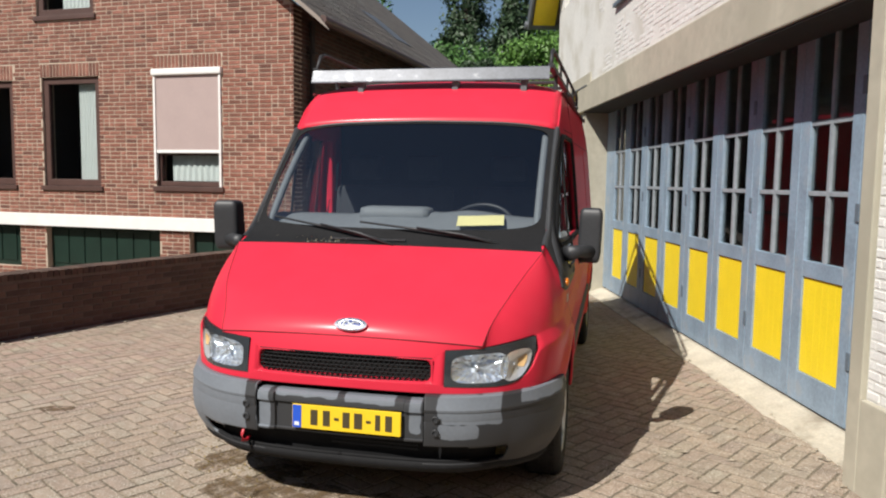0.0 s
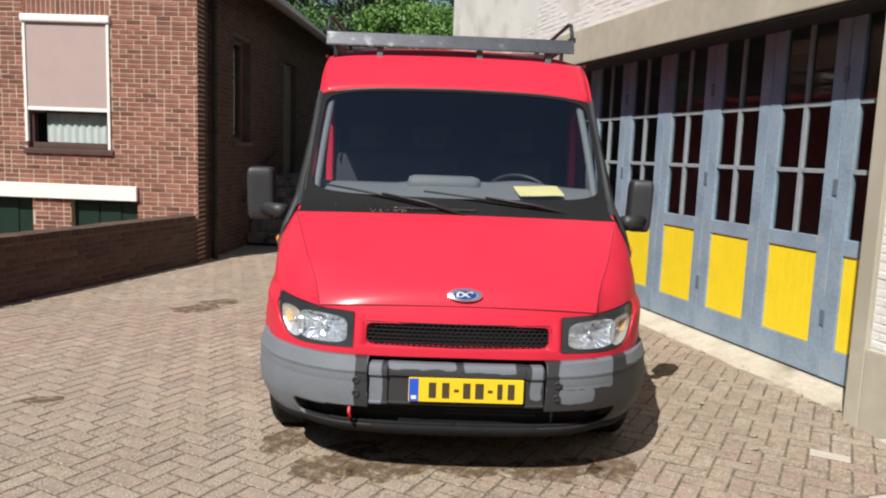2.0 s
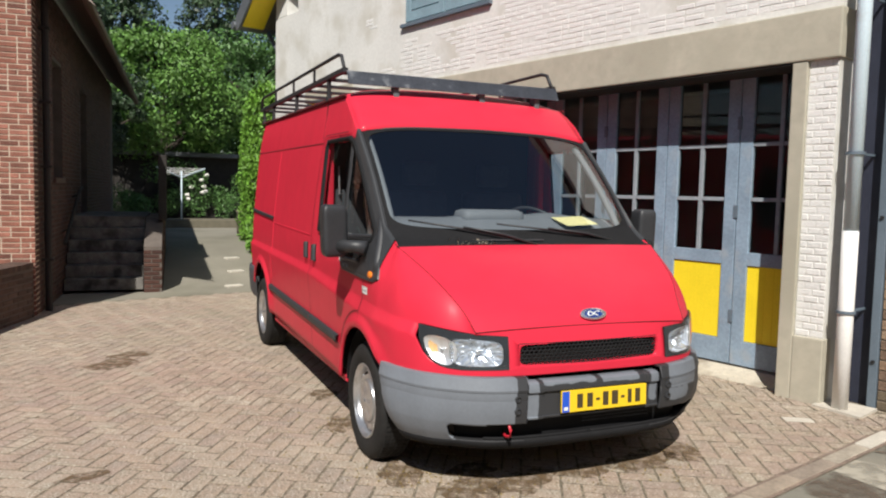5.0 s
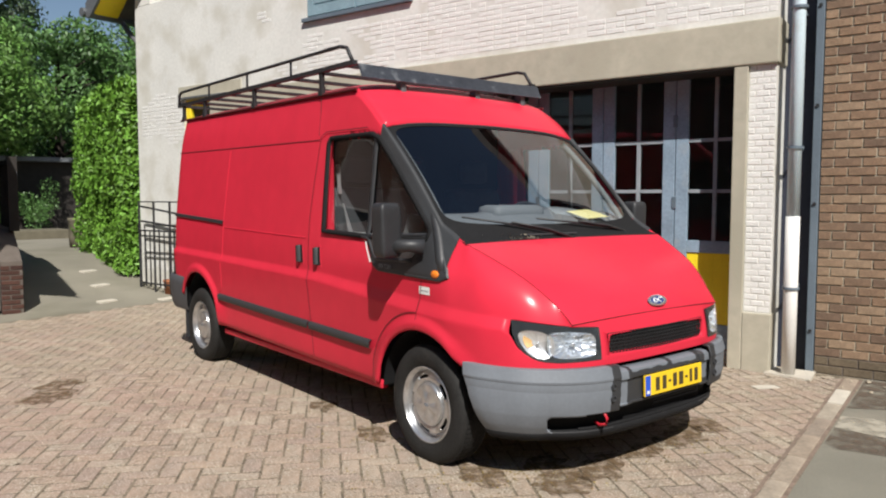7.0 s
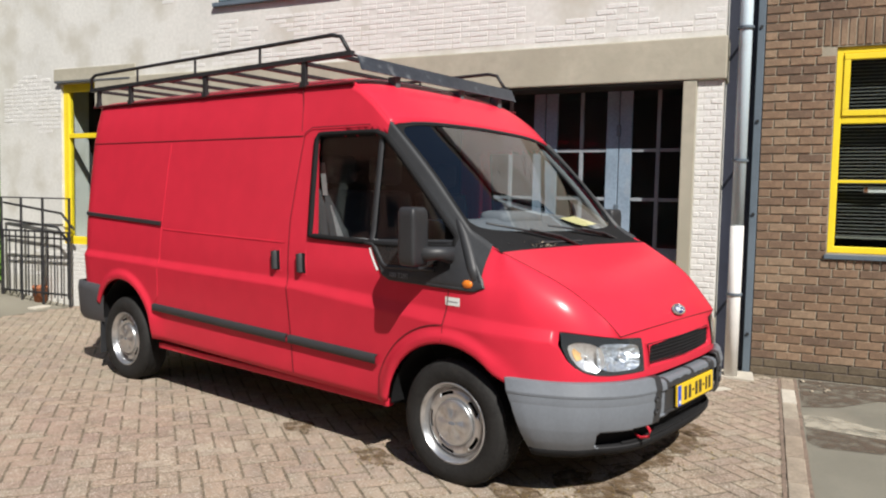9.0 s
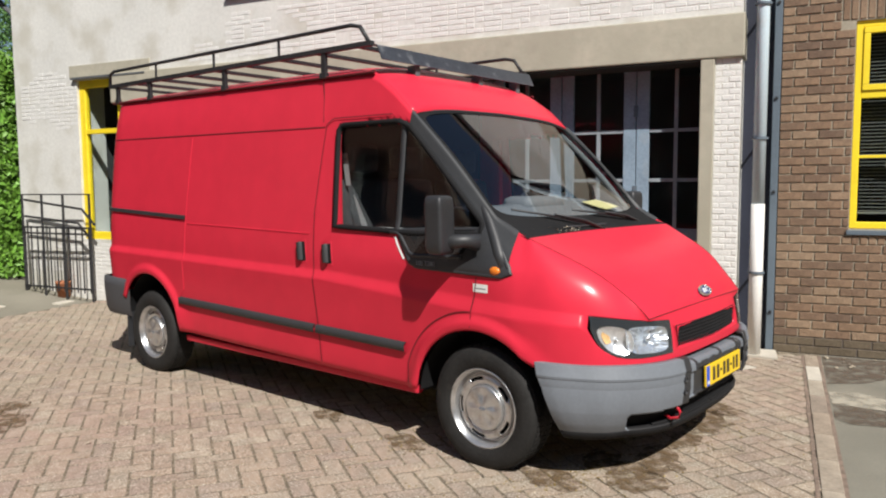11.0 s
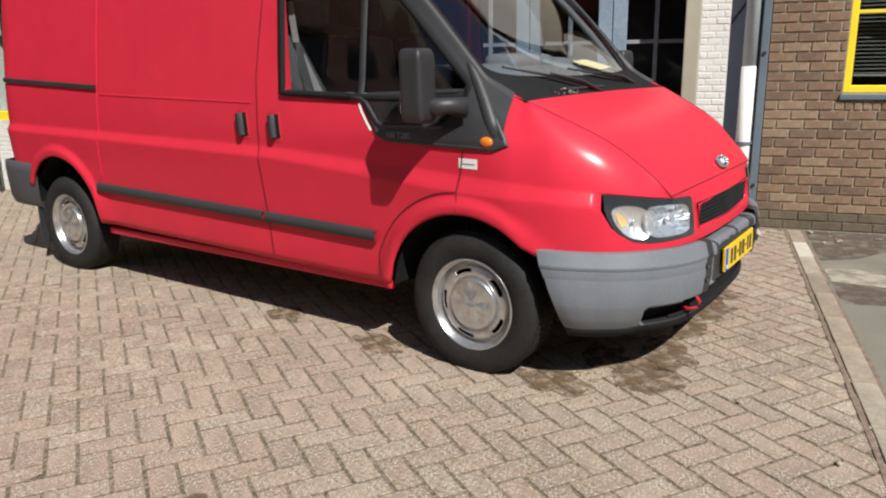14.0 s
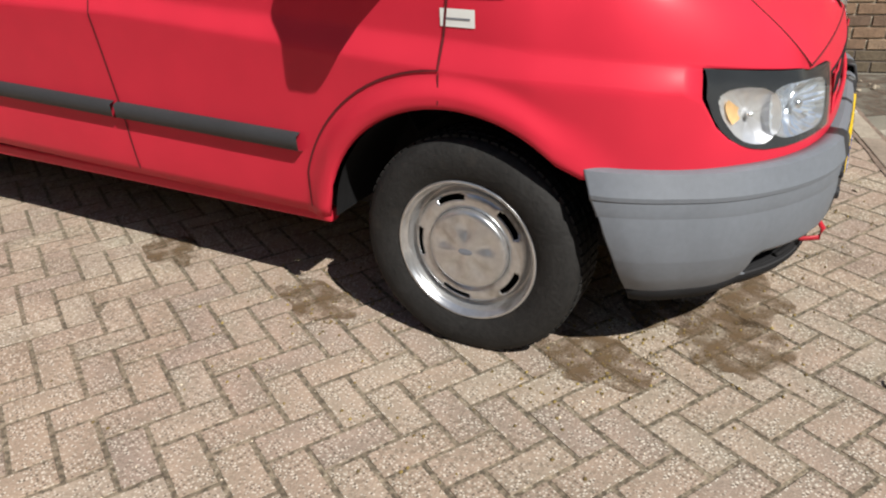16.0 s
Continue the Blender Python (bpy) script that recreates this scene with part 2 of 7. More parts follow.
M["stone_step"] = mat("bluestone_step", (0.15, 0.14, 0.125), 0.9, var=0.35, scale=9, bump=0.5, dirt=(0.035, 0.032, 0.028), dirt_amount=0.5, dscale=5)


# ---- mesh helpers ----
def link(name, bm, material, parent=None, label="", smooth=False, m=None):
    me = bpy.data.meshes.new(name)
    bm.to_mesh(me)
    bm.free()
    if smooth:
        for p in me.polygons:
            p.use_smooth = True
    for mm in material if isinstance(material, (list, tuple)) else [material]:
        me.materials.append(mm)
    ob = new(name, me)
    if parent is not None:
        ob.parent = parent
    if m is not None:
        ob.matrix_basis = m
    if label:
        ob["label"] = label
    return ob


def part(name, bm, material, parent, label="", smooth=False):
    return link(name, bm, material, parent, label, smooth)


def empty(name, m, label, category, group="", kind=""):
    ob = new(name)
    ob.empty_display_size = 0.2
    ob.matrix_basis = m
    return tagged(ob, label, category, group, kind)


def box(bm, x0, x1, y0, y1, z0, z1, bev=0.0, mi=0):
    r = bmesh.ops.create_cube(bm, size=1)
    vs = r["verts"]
    for v in vs:
        v.co = Vector((x0 + (v.co.x + 0.5) * (x1 - x0), y0 + (v.co.y + 0.5) * (y1 - y0), z0 + (v.co.z + 0.5) * (z1 - z0)))
    fs = list({f for v in vs for f in v.link_faces})
    for f in fs:
        f.material_index = mi
    if bev:
        es = list({e for v in vs for e in v.link_edges})
        bmesh.ops.bevel(bm, geom=es, offset=bev, segments=2, profile=0.6, affect="EDGES")
    return bm


def boxes(*specs, bev=0.0):
    bm = bmesh.new()
    for s in specs:
        box(bm, *s, bev=bev)
    return bm


def tube(bm, pts, r, n=8, close=False, caps=True):
    """A round bar along a polyline."""
    pts = [Vector(p) for p in pts]
    rings = []
    up = Vector((0, 0, 1))
    for i, p in enumerate(pts):
        a = pts[i - 1] if i or close else p
        b = pts[(i + 1) % len(pts)] if i < len(pts) - 1 or close else p
        d = (b - a).normalized()
        s = d.cross(up)
        if s.length < 1e-3:
            s = d.cross(Vector((0, 1, 0)))
        s.normalize()
        u = s.cross(d)
        rr = r[i] if isinstance(r, (list, tuple)) else r
        rings.append([bm.verts.new(p + rr * (math.cos(k * 2 * math.pi / n) * s + math.sin(k * 2 * math.pi / n) * u)) for k in range(n)])
    m = len(rings)
    for i in range(m if close else m - 1):
        A, B = rings[i], rings[(i + 1) % m]
        for k in range(n):
            bm.faces.new((A[k], A[(k + 1) % n], B[(k + 1) % n], B[k]))
    if caps and not close:
        bm.faces.new(rings[0][::-1])
        bm.faces.new(rings[-1])
    return bm


def lathe(bm, prof, n=48, axis="x", skip=None):
    """Turn a profile of (radius, along) about the axis."""
    rings = []
    for r, a in prof:
        ring = []
        for k in range(n):
            t = 2 * math.pi * k / n
            c, s = r * math.cos(t), r * math.sin(t)
            ring.append(bm.verts.new({"x": (a, c, s), "z": (c, s, a), "y": (c, a, s)}[axis]))
        rings.append(ring)
    for i in range(len(rings) - 1):
        for k in range(n):
            if skip and skip(i, k):
                continue
            bm.faces.new((rings[i][k], rings[i][(k + 1) % n], rings[i + 1][(k + 1) % n], rings[i + 1][k]))
    return bm


def grid(bm, rows, keep=None, mi=None):
    """Faces over a table of points; rows of equal length."""
    vs = [[bm.verts.new(p) for p in r] for r in rows]
    for i in range(len(vs) - 1):
        for j in range(len(vs[0]) - 1):
            if keep is None or keep(i, j):
                f = bm.faces.new((vs[i][j], vs[i][j + 1], vs[i + 1][j + 1], vs[i + 1][j]))
                if mi:
                    f.material_index = mi(i, j)
    return vs


def prism(bm, poly, y0, y1, axis="y"):
    """A polygon in two axes pulled along the third."""
    def at(p, d):
        return {"y": (p[0], d, p[1]), "x": (d, p[0], p[1]), "z": (p[0], p[1], d)}[axis]
    a = [bm.verts.new(at(p, y0)) for p in poly]
    b = [bm.verts.new(at(p, y1)) for p in poly]
    bm.faces.new(a)
    bm.faces.new(b[::-1])
    for i in range(len(poly)):
        j = (i + 1) % len(poly)
        bm.faces.new((a[j], a[i], b[i], b[j]))
    bmesh.ops.recalc_face_normals(bm, faces=bm.faces)
    return bm


def curve(pts, n):
    """n points of a smooth line through the given ones, evenly spread."""
    P = [np.array(p, float) for p in pts]
    out = []
    for i in range(len(P) - 1):
        p0, p1, p2, p3 = P[max(i - 1, 0)], P[i], P[i + 1], P[min(i + 2, len(P) - 1)]
        for k in range(24):
            t = k / 24
            out.append(0.5 * (2 * p1 + (p2 - p0) * t + (2 * p0 - 5 * p1 + 4 * p2 - p3) * t * t + (3 * p1 - p0 - 3 * p2 + p3) * t ** 3))
    out.append(P[-1])
    out = np.array(out)
    d = np.r_[0, np.cumsum(np.linalg.norm(np.diff(out, axis=0), axis=1))]
    s = np.linspace(0, d[-1], n)
    return np.stack([np.interp(s, d, out[:, k]) for k in range(out.shape[1])], 1)


# ---- brickwork ----
def in_any(u0, u1, z0, z1, holes):
    return any(u1 > a and u0 < b and z1 > c and z0 < d for a, b, c, d in holes)


def brick_cells(u0, u1, z0, z1, holes=(), L=0.207, H=0.049, J=0.013, heads=0.0):
    """Running bond between the bounds, with a share of headers, cut at the openings: (left, right, bottom, top)."""
    out, row, z = [], 0, z0
    pick = random.Random(5)
    while z + H <= z1 + 0.02:
        u = u0 - (0.5 * (L + J) if row % 2 else 0.0)
        while u < u1:
            long = (L - J) / 2 if pick.random() < heads else L
            a, b = max(u, u0), min(u + long, u1)
            spans = [(a, b)]
            for h0, h1, h2, h3 in holes:
                if z + H > h2 and z < h3:
                    nxt = []
                    for p, q in spans:
                        if q <= h0 or p >= h1:
                            nxt.append((p, q))
                        else:
                            nxt += [(p, h0)] * (p < h0) + [(h1, q)] * (q > h1)
                    spans = nxt
            out += [(p, q, z, z + H) for p, q in spans if q - p > 0.03]
            u += long + J
        z += H + J
        row += 1
    return out


def brick_mesh(cells, depth=0.006, bev=0.003, seed=1):
    """Many bricks in one mesh, facing -y, each with its own bevelled face."""
    rnd = random.Random(seed)
    vs, fs = [], []
    for a, b, c, d in cells:
        k = len(vs)
        y = -depth + rnd.uniform(-0.002, 0.002)
        vs += [(a, 0, c), (b, 0, c), (b, 0, d), (a, 0, d)]
        vs += [(a + bev, y, c + bev), (b - bev, y, c + bev), (b - bev, y, d - bev), (a + bev, y, d - bev)]
        fs += [(k + 4, k + 5, k + 6, k + 7)] + [(k + i, k + (i + 1) % 4, k + 4 + (i + 1) % 4, k + 4 + i) for i in range(4)]
    me = bpy.data.meshes.new("bricks")
    me.from_pydata(vs, [], fs)
    return me


def brickwork(parent, cells, material, near, label, basis=None, name="brick", most=300, depth=0.006, L=0.207):
    """The bricks nearest to the place near (u, z) as objects of their own, the rest joined."""
    full = [c for c in cells if abs((c[1] - c[0]) - L) < 1e-3]
    full.sort(key=lambda c: abs((c[0] + c[1]) / 2 - near[0]) + abs((c[2] + c[3]) / 2 - near[1]))
    chosen = set(full[:most])
    rest = [c for c in cells if c not in chosen]
    basis = basis or Matrix()
    me = brick_mesh(rest, depth)
    me.materials.append(material)
    ob = new(name + "work", me)
    ob.parent = parent
    ob.matrix_basis = basis
    tagged(ob, label=label, kind="stuff")
    if chosen:
        one = brick_mesh([(0, L, 0, full[0][3] - full[0][2])], depth)
        one.materials.append(material)
        for c in full[:most]:
            o = new(name, one)
            o.parent = parent
            o.matrix_basis = basis @ Matrix.Translation((c[0], random.uniform(-0.0015, 0.0015), c[2]))
    return ob

LATER = []  # pieces of walls, floors and roofs, built last

# ---- ground ----
bm = bmesh.new()
grid(bm, [[(x, y, -0.012) for x in (-400, -60, 60, 400)] for y in (-400, -60, 60, 400)])
tagged(link("ground", bm, M["yard"]), "grey worn concrete yard stretching to the horizon", "ground", kind="structure")
bm = bmesh.new()
grid(bm, [[(x, y, -0.0008) for x in (-8, -3, 0, 2.8)] for y in (2.75, 6, 11.2)])
pavement = tagged(link("pavement", bm, M["joint"]), "herringbone pavement of pink-grey concrete bricks with sandy joints", "pavement", kind="structure")
bm = bmesh.new()
grid(bm, [[(x, y, -0.004) for x in (-30, -3, 0, 3.0)] for y in (-12, 0, 2.78)])
footway = tagged(link("footway", bm, M["asphalt"]), "grey patched asphalt footway beside the kerb", "footway", kind="structure")
for poly, z, mt, nm, lab in (
        ([(1.16, 2.74), (1.45, 2.745), (1.50, 2.56), (1.32, 2.32), (1.22, 1.85), (1.02, 1.8), (1.10, 2.45)], 0.0015, "dust_film", "pavement_patch", "pale dusty streak on the asphalt footway"),
        ([(0.70, 2.74), (1.15, 2.74), (1.10, 2.45), (1.0, 1.6), (0.80, 1.6), (0.74, 2.4)], 0.001, "brown_film", "pavement_patch", "brown worn strip in the asphalt footway"),
        ([(1.7, 2.74), (2.66, 2.74), (2.68, 1.2), (2.2, 1.2), (2.15, 2.2), (1.8, 2.5)], 0.001, "brown_film", "pavement_patch", "dark dirty strip of footway along the brown wall")):
    bm = bmesh.new()
    bm.faces.new([bm.verts.new((x, y, z)) for x, y in poly][::-1])
    bmesh.ops.recalc_face_normals(bm, faces=bm.faces)
    LATER.append(lambda bm=bm, mt=mt, nm=nm, lab=lab: tagged(link(nm, bm, M[mt]), lab, "pavement patch", "pavement patches", "structure"))


def ramp(y):
    t = min(1.0, max(0.0, (y - 11.0) / 3.8))
    return 0.40 * t * t * (3 - 2 * t)


bm = bmesh.new()
xs = [(-0.6, 0.0)] + [(0.3 + 0.25 * k, min(1.0, k / 5)) for k in range(8)] + [(12, 1.0), (30, 1.0)]
grid(bm, [[(x, y, -0.010 + ramp(y) * f) for x, f in xs] for y in list(np.arange(10.9, 15.2, 0.2)) + [20, 40, 60]])
grid(bm, [[(x, y, 0.39 if y > 15 else -0.012) for x in (-30, -0.6)] for y in (15.0, 15.3, 60)])
tagged(link("yard", bm, M["yard"], smooth=True), "grey concrete drive rising gently towards the back garden", "yard", kind="structure")


def paver_cells(inside, L=0.21, W=0.105):
    out, c = [], math.cos(math.pi / 4)
    for i in range(-90, 110):
        for j in range(-60, 60):
            ox, oy = (i + 2 * j) * W, (i - 2 * j) * W
            for (a, b, lying) in ((ox + W, oy + W / 2, 0), (ox + W / 2, oy + 2 * W, 1)):
                x, y = c * (a - b), c * (a + b) + 3.0
                if inside(x, y):
                    out.append((x, y, lying))
    return out


def wall_x(y):
    return -3.67 + (y - 7.04) * 0.655


def on_yard(x, y):
    return 2.84 < y < 11.2 and max(wall_x(y), -7.0) - 0.1 < x < (2.66 if y < 3.7 else 2.76)


def lay_pavers():
    L, W, J, b = 0.21, 0.105, 0.0042, 0.0034
    rnd = random.Random(5)

    def shape(x, y, ang, z, dx, dy):
        ca, sa = math.cos(ang), math.sin(ang)
        hx, hy = L / 2 - J, W / 2 - J
        pts = [(sx * hx, sy * hy, -0.02 + z) for sx, sy in ((-1, -1), (1, -1), (1, 1), (-1, 1))]
        pts += [(sx * (hx - b), sy * (hy - b), z + dx * sx + dy * sy) for sx, sy in ((-1, -1), (1, -1), (1, 1), (-1, 1))]
        return [(x + ca * p - sa * q, y + sa * p + ca * q, r) for p, q, r in pts]

    quads = [(4, 5, 6, 7)] + [(i, (i + 1) % 4, 4 + (i + 1) % 4, 4 + i) for i in range(4)]
    cells = paver_cells(on_yard)
    cells.sort(key=lambda p: math.hypot(p[0] + 1.55, p[1] - 4.3))
    vs, fs = [], []
    for x, y, lying in cells[300:]:
        k = len(vs)
        vs += shape(x, y, math.pi / 4 + lying * math.pi / 2, rnd.uniform(0.0, 0.0026), rnd.uniform(-0.0008, 0.0008), rnd.uniform(-0.0008, 0.0008))
        fs += [tuple(k + q for q in f) for f in quads]
    me = bpy.data.meshes.new("pavers")
    me.from_pydata(vs, [], fs)
    me.materials.append(M["paver"])
    ob = new("paving", me)
    ob.parent = pavement
    tagged(ob, "pink-grey concrete paving bricks laid in herringbone", kind="stuff")
    one = bpy.data.meshes.new("paving_brick")
    one.from_pydata(shape(0, 0, 0, 0, 0.0006, 0.0008), [], quads)
    one.materials.append(M["paver"])
    pale = one.copy()
    pale.materials.clear()
    pale.materials.append(M["kerb_white"])
    spots = ((1.95, 3.36),)
    picked = {min(cells, key=lambda c: math.hypot(c[0] - x, c[1] - y))[:2] for x, y in spots}
    for x, y, lying in cells[300:]:
        if (x, y) in picked:
            o = new("paving_brick", pale)
            o.parent = pavement
            o["label"] = "single pale replaced paving brick"
            o.matrix_basis = pose(x, y, 0.0036, 0, 0, 45 + 90 * lying)
    for x, y, lying in cells[:300]:
        o = new("paving_brick", one)
        o.parent = pavement
        o.matrix_basis = pose(x, y, rnd.uniform(0.0010, 0.0028), rnd.uniform(-0.4, 0.4), rnd.uniform(-0.2, 0.2), 45 + 90 * lying + 180 * rnd.randint(0, 1) + rnd.uniform(-0.7, 0.7))


LATER.append(lay_pavers)


def lay_kerb():
    rnd = random.Random(8)
    one = bmesh.new()
    box(one, -0.216, 0.216, -0.050, 0.050, -0.05, 0.010, bev=0.006)
    me = bpy.data.meshes.new("kerb_stone")
    one.to_mesh(me)
    one.free()
    me.materials.append(M["kerb"])
    for i in range(22):
        if i == 1:
            bm = bmesh.new()
            box(bm, -0.212, 0.212, -0.050, 0.050, -0.05, 0.012, bev=0.007)
            link("kerb_stone", bm, M["kerb_white"], pavement, "pale kerb stone near the wall", m=pose(2.40 - 0.44 * i, 2.825, 0, 0, 0, 0.6))
            continue
        o = new("kerb_stone", me)
        o.parent = pavement
        o.matrix_basis = pose(2.40 - 0.44 * i, 2.825 - 0.0008 * i, rnd.uniform(-0.003, 0.002), 0, 0, rnd.uniform(-0.7, 0.7))
    for y0, y1 in ((2.876, 2.897), (2.750, 2.775)):
        bm = bmesh.new()
        grid(bm, [[(x, y0 + 0.006 * noise.noise((x * 3, y0, 0)), 0.0045), (x, y1 + 0.010 * noise.noise((x * 4, y1, 2)), 0.0045)] for x in np.linspace(-7, 2.62, 120)])
        link("kerb_joint", bm, M["joint_red"], pavement, "reddish dirt joint along the kerb")


LATER.append(lay_kerb)


def stain(x, y, r, seed, squash=0.6, turn=0.0):
    """A dark oil patch: an uneven flat film that thins out."""
    rnd = random.Random(seed)
    bm = bmesh.new()
    ring = []
    for k in range(28):
        a = 2 * math.pi * k / 28
        q = r * (0.75 + 0.35 * noise.noise((math.cos(a) * 1.7 + seed, math.sin(a) * 1.7, 0.3)))
        p, s = q * math.cos(a), q * math.sin(a) * squash
        ring.append(bm.verts.new((p * math.cos(turn) - s * math.sin(turn), p * math.sin(turn) + s * math.cos(turn), 0)))
    bm.faces.new(ring)
    tagged(link("oil_stain", bm, M["stain_film"], m=pose(x, y, 0.0062)), "dark brown oil stain soaked into the paving bricks", "stain", "oil stains", "stuff")


def film(name, colour, lo, hi, scale):
    m = bpy.data.materials.new(name)
    m.use_nodes = True
    nd, ln = m.node_tree.nodes, m.node_tree.links
    b = nd["Principled BSDF"]
    b.inputs["Base Color"].default_value, b.inputs["Roughness"].default_value = (*colour, 1), 0.8
    n, r, tr, mx = (nd.new("ShaderNode" + s) for s in ("TexNoise", "MapRange", "BsdfTransparent", "MixShader"))
    n.inputs["Scale"].default_value, n.inputs["Detail"].default_value = scale, 5
    ln.new(nd.new("ShaderNodeTexCoord").outputs["Object"], n.inputs["Vector"])
    r.inputs["From Min"].default_value, r.inputs["From Max"].default_value = lo, hi
    r.inputs["To Max"].default_value = 0.80
    ln.new(n.outputs["Fac"], r.inputs["Value"])
    ln.new(r.outputs[0], mx.inputs[0])
    ln.new(tr.outputs[0], mx.inputs[1])
    ln.new(b.outputs[0], mx.inputs[2])
    ln.new(mx.outputs[0], nd["Material Output"].inputs[0])
    return m


M["dust_film"] = film("pale_dust", (0.46, 0.42, 0.34), 0.34, 0.55, 7.0)
M["brown_film"] = film("brown_dirt", (0.12, 0.088, 0.065), 0.30, 0.60, 9.0)
M["stain_film"] = film("oil_film", (0.140, 0.090, 0.046), 0.34, 0.62, 14.0)

# ---- brick house ----
HOUSE = pose(-1.47, 10.38, 0, 0, 0, -19)
house = empty("house", HOUSE, "red-brown brick house with a tiled roof and brown window frames", "house")
G0, GS = 3.90, 0.80  # gable: height at the corner, rise per metre
holes = [(-2.24, -1.14, 1.39, 3.10), (-4.28, -3.22, 1.36, 3.03), (-5.92, -4.84, 1.36, 3.0), (-4.33, -3.28, 3.87, 5.1), (-1.69, -0.80, 0.12, 0.78), (-4.28, -2.20, 0.12, 0.78), (-7.4, -4.79, 0.12, 0.78)]


def wall_with_holes(bm, u0, u1, z0, z1, holes, y0, y1):
    """Wall of blocks round rectangular openings."""
    us = sorted({u0, u1, *[min(max(h[k], u0), u1) for h in holes for k in (0, 1)]})
    zs = sorted({z0, z1, *[min(max(h[k], z0), z1) for h in holes for k in (2, 3)]})
    nu, nz = len(us) - 1, len(zs) - 1
    solid = [[not in_any(us[i] + 1e-4, us[i + 1] - 1e-4, zs[j] + 1e-4, zs[j + 1] - 1e-4, holes) for j in range(nz)] for i in range(nu)]
    cache = {}

    def v(i, j, k):
        key = (i, j, k)
        if key not in cache:
            cache[key] = bm.verts.new((us[i], (y0, y1)[k], zs[j]))
        return cache[key]

    for i in range(nu):
        for j in range(nz):
            if not solid[i][j]:
                continue
            bm.faces.new((v(i, j, 0), v(i + 1, j, 0), v(i + 1, j + 1, 0), v(i, j + 1, 0)))
            bm.faces.new((v(i, j, 1), v(i, j + 1, 1), v(i + 1, j + 1, 1), v(i + 1, j, 1)))
            for di, dj, a, b in ((-1, 0, (0, 0), (0, 1)), (1, 0, (1, 1), (1, 0)), (0, -1, (1, 0), (0, 0)), (0, 1, (0, 1), (1, 1))):
                ii, jj = i + di, j + dj
                if not (0 <= ii < nu and 0 <= jj < nz and solid[ii][jj]):
                    p, q = (i + a[0], j + a[1]), (i + b[0], j + b[1])
                    bm.faces.new((v(*p, 0), v(*q, 0), v(*q, 1), v(*p, 1)))
    return bm


bm = wall_with_holes(bmesh.new(), -9.0, 0.0, -0.3, 3.80, holes, 0.0, 0.24)
wall_with_holes(bm, -9.0, -1.7, 3.802, 5.2, holes, 0.0, 0.24)
wall_front = part("wall", bm, M["mortar"], house, "gable wall of red-brown bricks with pale mortar")
bm = bmesh.new()
prism(bm, [(-1.698, 3.802), (0.0, 3.802), (0.0, G0), (-1.698, G0 + 1.7 * GS)], 0.0, 0.24)
prism(bm, [(-9, 5.2), (-1.85, 5.2), (-4.6, 7.4), (-9, 7.4)], 0.0, 0.24)
part("gable", bm, M["mortar"], house)
SIDE = Matrix.Translation((0, 0, 0)) @ pose(0, 0, 0, 0, 0, 90)  # faces the drive
side_holes = [(1.39, 2.20, 1.56, 3.12), (4.2, 5.15, 1.03, 3.10)]
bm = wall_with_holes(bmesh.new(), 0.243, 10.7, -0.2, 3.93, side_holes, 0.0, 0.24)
wall_side = part("wall", bm, M["mortar_shade"], house, "side wall of red bricks with its shade put into the colour")
wall_side.matrix_basis = SIDE


def house_bricks():
    heads = [(-2.26, -1.12, 3.10, 3.294), (-4.30, -3.20, 3.03, 3.232), (-5.94, -4.82, 3.0, 3.232)]
    cells = [c for c in brick_cells(-7.2, 0.0, -0.05, 5.6, holes + heads, L=0.181, H=0.0475, J=0.0125, heads=0.28) if c[3] < G0 - GS * c[1]]
    soldier = [(h[0] + k * (h[1] - h[0]) / 18, h[0] + (k + 1) * (h[1] - h[0]) / 18 - 0.011, h[2] + 0.005, h[3] - 0.005) for h in heads for k in range(18)]
    brickwork(wall_front, cells + soldier, M["brick"], (-0.8, 2.3), "red-brown facing bricks with scattered headers", L=0.181)
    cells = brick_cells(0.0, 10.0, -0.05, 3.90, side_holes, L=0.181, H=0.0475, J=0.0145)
    brickwork(wall_side, cells, M["brick_shade"], (0.9, 1.6), "red-brown facing bricks coloured darker for shade", most=150, L=0.181)


LATER.append(house_bricks)


